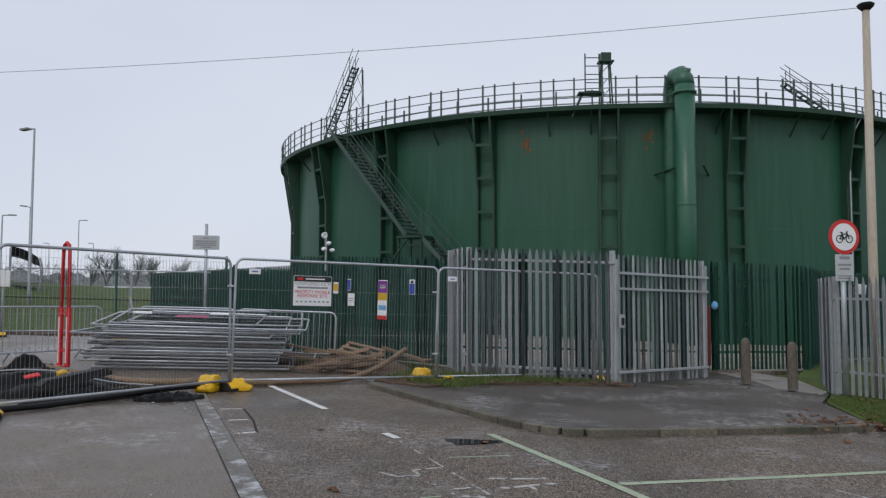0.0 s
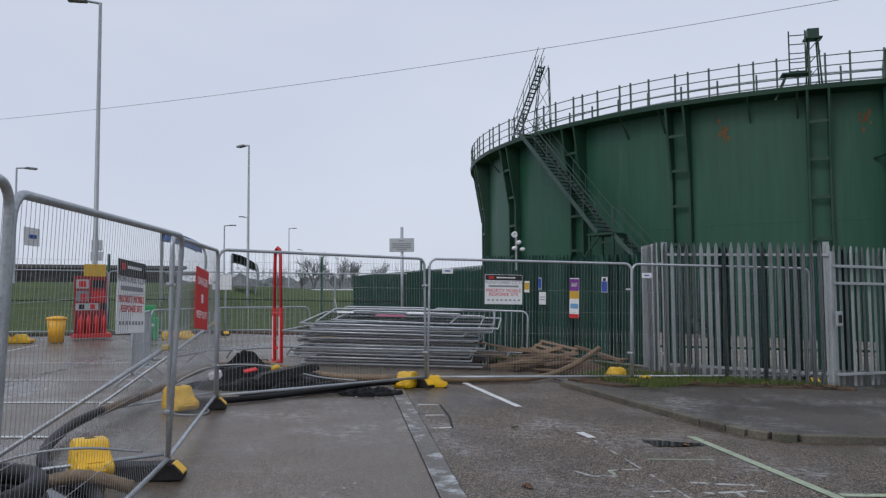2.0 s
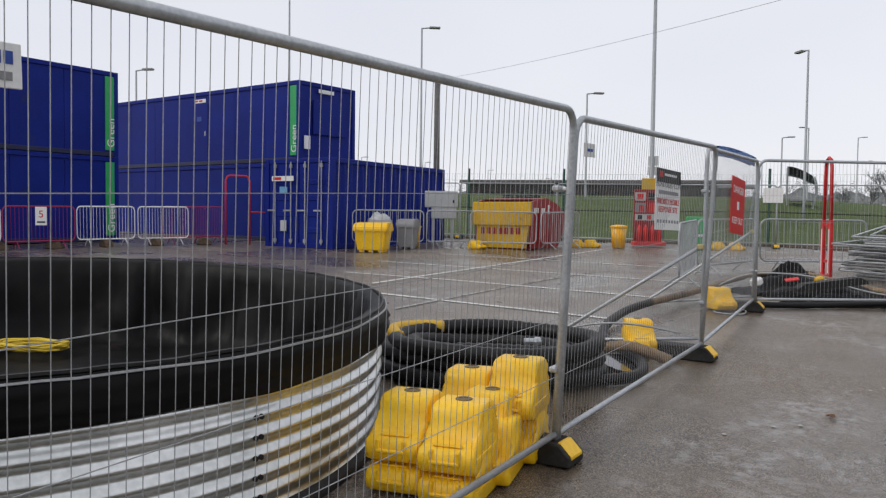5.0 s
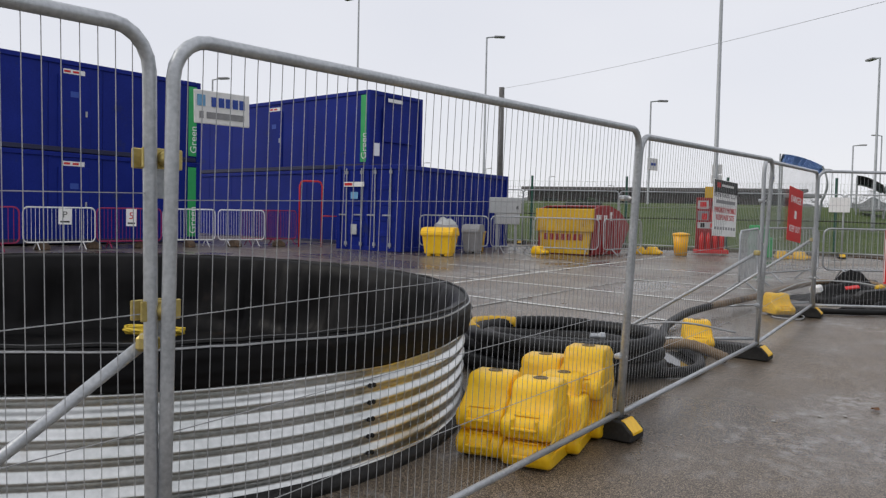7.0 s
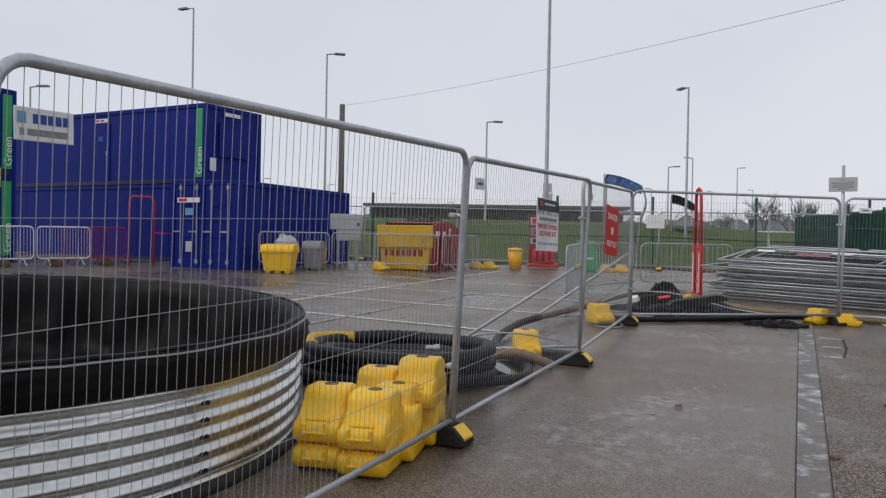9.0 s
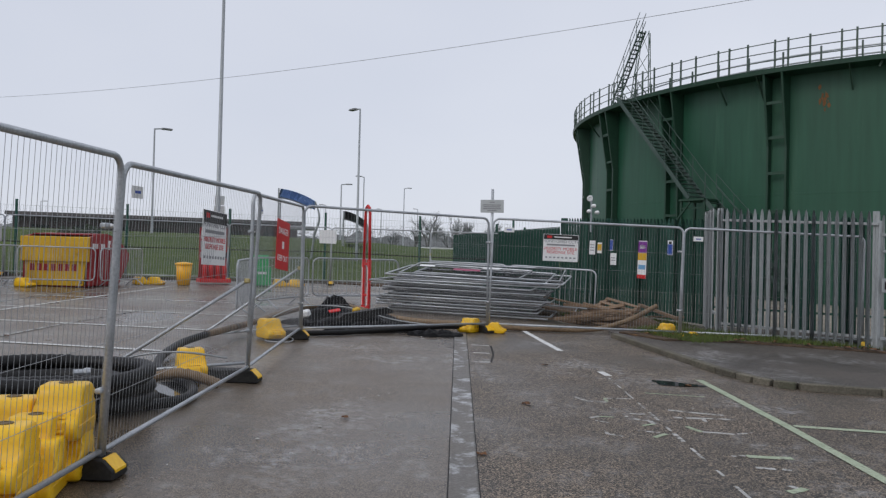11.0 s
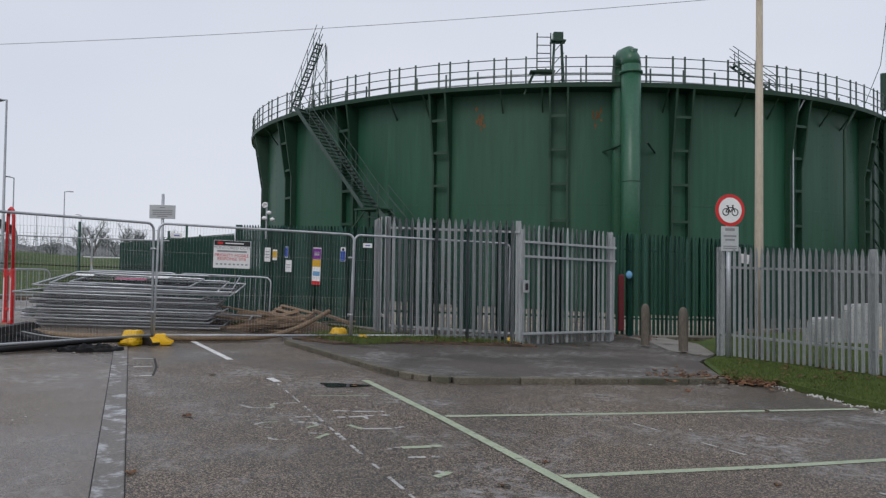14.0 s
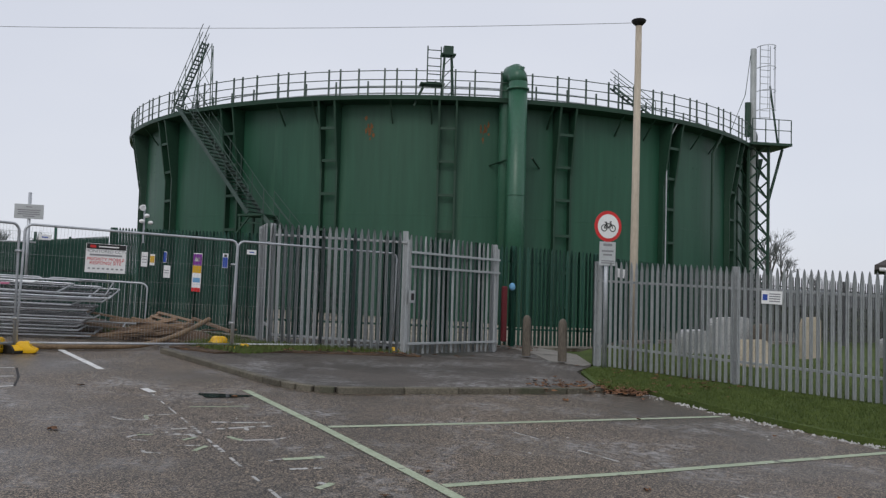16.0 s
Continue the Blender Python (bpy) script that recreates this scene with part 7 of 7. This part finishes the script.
# ---- columns and wires ----
def lamp_post(x, y, z, top, turn, label, reach=0.75, r=0.07, flat=False):
    e = empty("street_lamp", pose(x, y, z, 0, 0, turn), label, "street lamp", "lamp columns")
    h = top - z
    bm = bmesh.new()
    tube(bm, [(0, 0, -0.2), (0, 0, 1.3), (0, 0, 1.35), (0, 0, h)], [r * 1.25, r * 1.25, r, r * 0.62], 12)
    part("column", bm, LAMP_GREY, e, smooth=True)
    bm = bmesh.new()
    tube(bm, [(0, 0, h - 0.02), (reach * 0.4, 0, h + 0.02), (reach * 0.6, 0, h + 0.03)], r * 0.5, 8)
    part("arm", bm, LAMP_GREY, e)
    bm = bmesh.new()
    soft_box(bm, (reach * 0.9, 0, h + 0.04), (reach * 0.75, 0.26, 0.1), 0.03, 2)
    part("lantern", bm, INK_GREY, e)
    return e


pp = lamp_post(-16.0, 21.07, 0.62, 11.0, 205, "tall grey lamp column with a small parking plate", r=0.078)
for z, w, h in ((2.5, 0.36, 0.28), (2.83, 0.32, 0.32)):
    bm = bmesh.new()
    box(bm, (-0.05, -0.1, z), (w, 0.012, h), pose(0, 0, 0, 0, 0, 15))
    s = part("plate", bm, WHITE, pp)
    bm = bmesh.new()
    box(bm, (-0.06, -0.11, z + 0.03), (0.13, 0.006, 0.13), pose(0, 0, 0, 0, 0, 15))
    part("print_bar", bm, INK_BLUE, s)
lamp_post(-18.3, 35.3, 0.9, 9.35, 150, "grey street lamp column beyond the bank")
lamp_post(-32.9, 23.95, 1.0, 11.2, 60, "grey street lamp column behind the containers")
lamp_post(-37.0, 18.5, 1.0, 13.2, 200, "grey street lamp column behind the cabins")
lamp_post(-41.0, 12.0, 1.0, 8.7, 40, "grey street lamp column behind the cabins")
lamp_post(-29.9, 33.25, 1.0, 8.45, 60, "grey street lamp column on the far field")
rs = random.Random(9)
for yaw, d, top in ((27.9, 88, 10.6), (25.0, 110, 11.5), (26.6, 150, 11), (24.0, 150, 11.2), (23.1, 190, 11.5), (58.0, 120, 10), (53.5, 130, 10), (49.0, 150, 10), (44.5, 140, 8), (29.5, 75, 8.5), (30.6, 120, 9.5)):
    a = radians(yaw)
    x, y = 1.3 - d * math.sin(a), -1.1 + d * math.cos(a)
    lamp_post(x, y, 0.4, top, rs.choice((60, 240, 30)), "far thin floodlight column on the playing field", 0.8, 0.09)
wood = empty("wooden_pole", pose(-27.4, 20.8, 0.8), "weathered wooden service pole", "pole")
bm = bmesh.new()
tube(bm, [(0, 0, -0.2), (0, 0, 6.75)], [0.15, 0.12], 12)
part("shaft", bm, BARK, wood, smooth=True)
bm = bmesh.new()
p_, q_ = Vector((7.62, 14.03, 7.0 + height(7.6, 14.03))), Vector((-27.4, 20.8, 7.5))
tube(bm, [p_.lerp(q_, i / 24) - Vector((0, 0, 0.5 * (1 - (2 * i / 24 - 1) ** 2))) for i in range(25)], 0.006, 5)
tagged(part("overhead_wire", bm, LAMP_GREY), "thin overhead wire between two poles", "wire")


# ---- far things ----
def tree(x, y, z, h, seed, spread=0.5, label="bare winter tree with a fine haze of twigs", twigs=1):
    r = random.Random(seed)
    e = empty("tree", pose(x, y, z), label, "tree")
    limbs, tips = bmesh.new(), bmesh.new()

    def grow(bm, p, d, ln, rad, depth):
        q = p + d * ln
        bend = p.lerp(q, 0.5) + Vector((r.uniform(-1, 1), r.uniform(-1, 1), 0)) * ln * 0.06
        tube(bm, [p, bend, q], [rad, rad * 0.85, rad * 0.65], 5 if depth > 2 else 3, caps=False)
        if depth == 0:
            return
        for _ in range(3 if depth > 2 else 3 + twigs):
            k = (d + Vector((r.uniform(-1, 1), r.uniform(-1, 1), r.uniform(-0.25, 0.75))) * (spread + 0.12 * (4 - depth))).normalized()
            grow(limbs if depth > 3 else tips, p.lerp(q, r.uniform(0.55, 1.0)), k, ln * r.uniform(0.58, 0.8), rad * 0.55, depth - 1)

    grow(limbs, Vector((0, 0, -0.3)), Vector((r.uniform(-0.05, 0.05), r.uniform(-0.05, 0.05), 1)).normalized(), h * 0.28, h * 0.022, 5)
    part("trunk", limbs, BARK, e, smooth=True)
    part("crown", tips, HAZE_BUSH, e)
    return e


def at_yaw(yaw, d):
    a = radians(yaw)
    return 1.3 - d * math.sin(a), -1.1 + d * math.cos(a)


for i, (yaw, d, h) in enumerate(((23.2, 115, 11.5), (24.2, 120, 9.5), (25.6, 125, 8.5), (21.6, 118, 10.5), (26.6, 130, 7.5), (20.5, 120, 11.5), (18.8, 140, 11), (22.5, 160, 11), (17.0, 150, 7.5), (24.5, 170, 8), (42.5, 95, 7.0), (40.5, 150, 7.5), (54.0, 110, 6.5), (51.0, 150, 7), (-29.8, 95, 8.5), (-30.9, 90, 11.5), (-31.8, 95, 10.0), (-28.2, 110, 7.0), (-33.5, 120, 7))):
    x, y = at_yaw(yaw, d)
    tree(x, y, 0.5, h, 100 + i, 0.55)


def bush_row(name, yaws, d, h, material, label, seed):
    """A ragged far hedge built of many small leaf clumps."""
    r = random.Random(seed)
    bm = bmesh.new()
    for k in range(7000 if d > 100 else 4200):
        yaw = r.uniform(*yaws)
        dd = d * r.uniform(0.95, 1.08)
        top = h * (0.55 + 0.6 * (0.5 + 0.5 * noise.noise(Vector((yaw * 0.8, seed, 0)))) + 0.25 * noise.noise(Vector((yaw * 4, seed, 1))))
        x, y = at_yaw(yaw, dd)
        z = height(x, y) + r.uniform(0, 1) ** (0.3 if d > 100 else 0.7) * top * (0.86 if d > 100 else 1)
        s = r.uniform(0.03, 0.11) * d / 90 if d > 100 else r.uniform(0.18, 0.5) * d / 90
        c = Vector((x, y, z))
        v = [bm.verts.new(c + Vector((r.uniform(-s, s), r.uniform(-s, s), r.uniform(-s, s) * 0.7))) for _ in range(4)]
        for f in ((0, 1, 2), (0, 2, 3), (0, 3, 1), (1, 3, 2)):
            bm.faces.new([v[i] for i in f])
    if d > 100:
        # dense inner growth behind the outer twigs
        last = None
        for i in range(161):
            yaw = yaws[0] + (yaws[1] - yaws[0]) * i / 160
            top = h * (0.52 + 0.6 * (0.5 + 0.5 * noise.noise(Vector((yaw * 0.8, seed, 0)))) + 0.1 * noise.noise(Vector((yaw * 2, seed, 1)))) * 0.82
            col = []
            for up, out in ((0, 1.0), (0.5, 1.02), (0.85, 1.045), (1.0, 1.07)):
                x, y = at_yaw(yaw, d * out)
                col.append(bm.verts.new((x, y, height(x, y) - 0.3 + top * up)))
            if last:
                for k in range(3):
                    bm.faces.new((last[k], col[k], col[k + 1], last[k + 1]))
            last = col
    return tagged(part(name, bm, material, smooth=d > 100), label, "hedge", kind="stuff")


bush_row("far_hedge", (14, 30), 150, 8.5, HAZE_BUSH, "belt of bare bushes across the field, coloured grey for haze", 3)
bush_row("far_hedge", (30, 62), 130, 6.5, HAZE_BUSH, "belt of bare bushes beyond the bank, coloured grey for haze", 6)
bush_row("far_hedge", (45.5, 47.8), 46, 2.0, HEDGE, "small dark evergreen bush by the building", 7)
bush_row("far_hedge", (-24, -46), 42, 1.6, HEDGE, "dark clipped hedge behind the far palisade", 18)
bush_row("far_hedge", (-26, -42), 120, 4.0, HAZE_BUSH, "belt of bare bushes behind the houses, coloured grey for haze", 8)

hut = empty("field_pavilion", pose(*at_yaw(41.5, 56), 1.5, 0, 0, 40), "long low dark brick pavilion beyond the bank", "building")
bm = bmesh.new()
soft_box(bm, (0, 0, 1.0), (17, 5, 2.6), 0.03)
part("wall", bm, WALL_DARK, hut)
bm = bmesh.new()
prism(bm, [(-2.9, 2.25), (2.9, 2.25), (2.7, 2.45), (-2.7, 2.45)], 17.8, pose(0, 0, 0, 0, 0, 90))
part("roof", bm, ROOF_TILE, hut)
for i in range(7):
    bm = bmesh.new()
    soft_box(bm, (-7 + 2.3 * i, -2.52, 1.3), (1.0, 0.06, 0.8), 0.01)
    w = part("window", bm, INK, hut)
    bm = bmesh.new()
    box(bm, (-7 + 2.3 * i, -2.56, 0.86), (1.15, 0.1, 0.06))
    part("sill", bm, PALE_GREY, w)
house = empty("house", pose(28.3, 33.3, -0.3, 0, 0, -37) @ Matrix.Diagonal((1.35, 1.35, 1.35, 1)), "pale rendered house with a dark tiled roof", "house")
bm = bmesh.new()
soft_box(bm, (3.5, 2.5, 1.3), (6.6, 5, 2.6), 0.02)
part("wall", bm, STONE_WHITE, house)
bm = bmesh.new()
low = [bm.verts.new((x, y, 2.42)) for x, y in ((-0.5, -0.6), (7.5, -0.6), (7.5, 5.6), (-0.5, 5.6))]
lip = [bm.verts.new((v.co.x, v.co.y, 2.58)) for v in low]
top = [bm.verts.new((2.4, 2.5, 4.3)), bm.verts.new((4.6, 2.5, 4.3))]
for a, b in ((0, 1), (1, 2), (2, 3), (3, 0)):
    bm.faces.new((low[a], low[b], lip[b], lip[a]))
bm.faces.new(low[::-1]), bm.faces.new((lip[0], lip[1], top[1], top[0])), bm.faces.new((lip[1], lip[2], top[1])), bm.faces.new((lip[2], lip[3], top[0], top[1])), bm.faces.new((lip[3], lip[0], top[0]))
part("roof", bm, ROOF_TILE, house)
bm = bmesh.new()
tube(bm, [(-0.35, -0.6, 2.42), (7.3, -0.6, 2.42)], 0.07, 8)
part("gutter", bm, WHITE, house)


def canopy(x, y, z, rz, w, h, material, under, label):
    e = empty("dugout_shelter", pose(x, y, z, 0, 0, rz), label, "shelter")
    roof = [(w * (t - 0.5), h * (1 - 0.17 * t ** 1.7)) for t in [i / 10 for i in range(11)]]
    back = [(w * (0.5 + 0.12 * math.sin(math.pi * t)), h * (0.83 - 0.45 * t)) for t in [i / 8 for i in range(9)]]
    for name, pts, up, mat in (("roof_sheet", roof, 0, material), ("lining", roof[:-1], -0.07, under)):
        bm = bmesh.new()
        v0 = [bm.verts.new((a, -0.7, b + up - 0.42)) for a, b in pts]
        v1 = [bm.verts.new((a, 0.7, b + up + 0.1)) for a, b in pts]
        for i in range(len(pts) - 1):
            bm.faces.new((v0[i], v0[i + 1], v1[i + 1], v1[i]))
        bmesh.ops.solidify(bm, geom=bm.faces[:], thickness=0.04)
        part(name, bm, mat, e, smooth=True)
    for s in (-0.7, 0.7):
        bm = bmesh.new()
        tube(bm, [(roof[0][0], s, 0), (roof[0][0], s, roof[0][1])], 0.04, 6)
        part("leg", bm, LAMP_GREY, e)
        bm = bmesh.new()
        tube(bm, [(a, s, b) for a, b in back] + [(w * 0.42, s, 0)], 0.04, 6)
        part("leg", bm, LAMP_GREY, e)
    bm = bmesh.new()
    soft_box(bm, (0.1, 0, h * 0.44), (w * 0.9, 1.3, 0.12), 0.02)
    part("bench", bm, INK_GREY, e)


canopy(*at_yaw(32.55, 40), 1.5, 30, 1.75, 3.4, SHEET_BLUE, WHITE, "blue curved canopy shelter with a white lining")
canopy(*at_yaw(28.5, 46), 1.2, 30, 1.25, 3.05, INK, INK_GREY, "small dark curved team shelter on the field")
goal = empty("goal_frame", pose(*at_yaw(21.5, 62), 0.55, 0, 0, 20), "white football goal frame on the field", "goal")
bm = bmesh.new()
tube(bm, [(-2.4, 0, 0), (-2.4, 0, 2.0), (2.4, 0, 2.0), (2.4, 0, 0)], 0.06, 6)
part("goal_posts", bm, WHITE, goal)
# low hills on the skyline, distance haze painted into their colour
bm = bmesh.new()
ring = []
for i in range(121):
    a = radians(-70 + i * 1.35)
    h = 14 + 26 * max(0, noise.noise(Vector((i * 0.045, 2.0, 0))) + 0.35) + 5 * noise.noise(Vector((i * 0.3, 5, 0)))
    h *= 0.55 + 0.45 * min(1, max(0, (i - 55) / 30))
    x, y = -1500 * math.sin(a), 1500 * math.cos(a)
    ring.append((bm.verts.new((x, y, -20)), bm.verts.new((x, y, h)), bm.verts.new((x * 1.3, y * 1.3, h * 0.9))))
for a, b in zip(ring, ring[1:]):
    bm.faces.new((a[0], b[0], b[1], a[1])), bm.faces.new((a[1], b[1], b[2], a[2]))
tagged(part("backdrop", bm, HILL, smooth=True), "hills along the skyline, coloured pale blue-grey for haze", "backdrop", kind="structure")


# ---- grass, leaves and litter ----
def inside(x, y, poly):
    hit = False
    for (x0, y0), (x1, y1) in zip(poly, poly[1:] + poly[:1]):
        if (y0 > y) != (y1 > y) and x < (x1 - x0) * (y - y0) / (y1 - y0) + x0:
            hit = not hit
    return hit


def blades(name, poly, count, up, tall, seed, label):
    r = random.Random(seed)
    xs, ys = [p[0] for p in poly], [p[1] for p in poly]
    verts, faces = [], []
    while len(faces) < count:
        x, y = r.uniform(min(xs), max(xs)), r.uniform(min(ys), max(ys))
        if not inside(x, y, poly):
            continue
        z, a, h = height(x, y) + up, r.uniform(0, 6.28), tall * r.uniform(0.4, 1.1)
        dx, dy, lx, ly = 0.006 * math.cos(a), 0.006 * math.sin(a), r.uniform(-0.6, 0.6) * h, r.uniform(-0.6, 0.6) * h
        k = len(verts)
        verts += [(x - dx, y - dy, z), (x + dx, y + dy, z), (x + lx, y + ly, z + h)]
        faces.append((k, k + 1, k + 2))
    me = bpy.data.meshes.new(name)
    me.from_pydata(verts, [], faces)
    me.materials.append(BLADE)
    return tagged(new(name, me), label, "grass", kind="stuff")


blades("grass", [(5.8, 10.6), (6.52, 10.65), (6.84, 9.46), (7.16, 8.56), (7.86, 7.2), (9.5, 4.6), (13, 6.2), (10.2, 10.3), (7.3, 14.0), (6.3, 13.2)], 46000, 0.068, 0.055, 51, "short green grass blades on the verge")
blades("grass", [(7.3, 14.0), (10.2, 10.3), (13, 6.2), (18, 12), (14, 18), (8.6, 18.4)], 22000, 0.068, 0.07, 52, "short green grass behind the palisade")
blades("grass", [(-1.0, 13.7), (0.3, 12.6), (0.9, 13.6), (3.3, 14.2), (0.4, 14.9), (-0.6, 15.0)], 6000, 0.12, 0.09, 53, "ragged grass at the fence foot")
blades("grass", [(-3.0, 16.3), (-0.9, 15.4), (0.0, 16.3), (-2.6, 18.1)], 3000, 0.05, 0.12, 54, "ragged grass among the timber")


def leaf_mesh(seed):
    r = random.Random(seed)
    bm = bmesh.new()
    c = bm.verts.new((0, 0, 0.008))
    rim_ = [bm.verts.new((0.045 * k * math.cos(a), 0.032 * k * math.sin(a), r.uniform(0.0, 0.022))) for a, k in ((i * math.pi / 5, r.uniform(0.7, 1.2)) for i in range(10))]
    for i in range(10):
        bm.faces.new((c, rim_[i], rim_[(i + 1) % 10]))
    me = bpy.data.meshes.new("leaf")
    bm.to_mesh(me)
    bm.free()
    me.materials.append(LEAF)
    return me


LEAVES = [leaf_mesh(i) for i in range(5)]
litter = tagged(new("leaf_litter"), "scattered fallen brown leaves", "leaves")
r = random.Random(77)
SPOTS = [((5.75, 10.8), (1.3, 1.0), 75, 0.07), ((7.6, 12.0), (1.6, 2.0), 60, 0.08), ((-0.2, 13.8), (1.0, 0.6), 60, 0.125), ((2.5, 14.0), (2.2, 0.2), 30, 0.12), ((-3.4, 12.4), (0.4, 0.3), 30, 0.0), ((6.0, 16.8), (1.2, 0.7), 30, 0.11), ((6.1, 10.72), (0.55, 0.28), 110, 0.02), ((5.5, 10.72), (0.9, 0.2), 25, 0.075), ((2, 6), (6, 4), 14, 0.0), ((-0.8, 1.6), (0.8, 1.2), 3, 0.0)]
for (cx, cy), (rx, ry), k, up in SPOTS:
    for _ in range(k):
        x, y = cx + r.gauss(0, 0.45) * rx, cy + r.gauss(0, 0.45) * ry
        o = new("leaf", LEAVES[r.randrange(5)])
        o.parent, o.matrix_basis = litter, on(x, y, r.uniform(0, 360), up + 0.003) @ Matrix.Scale(r.uniform(0.8, 1.5), 4)
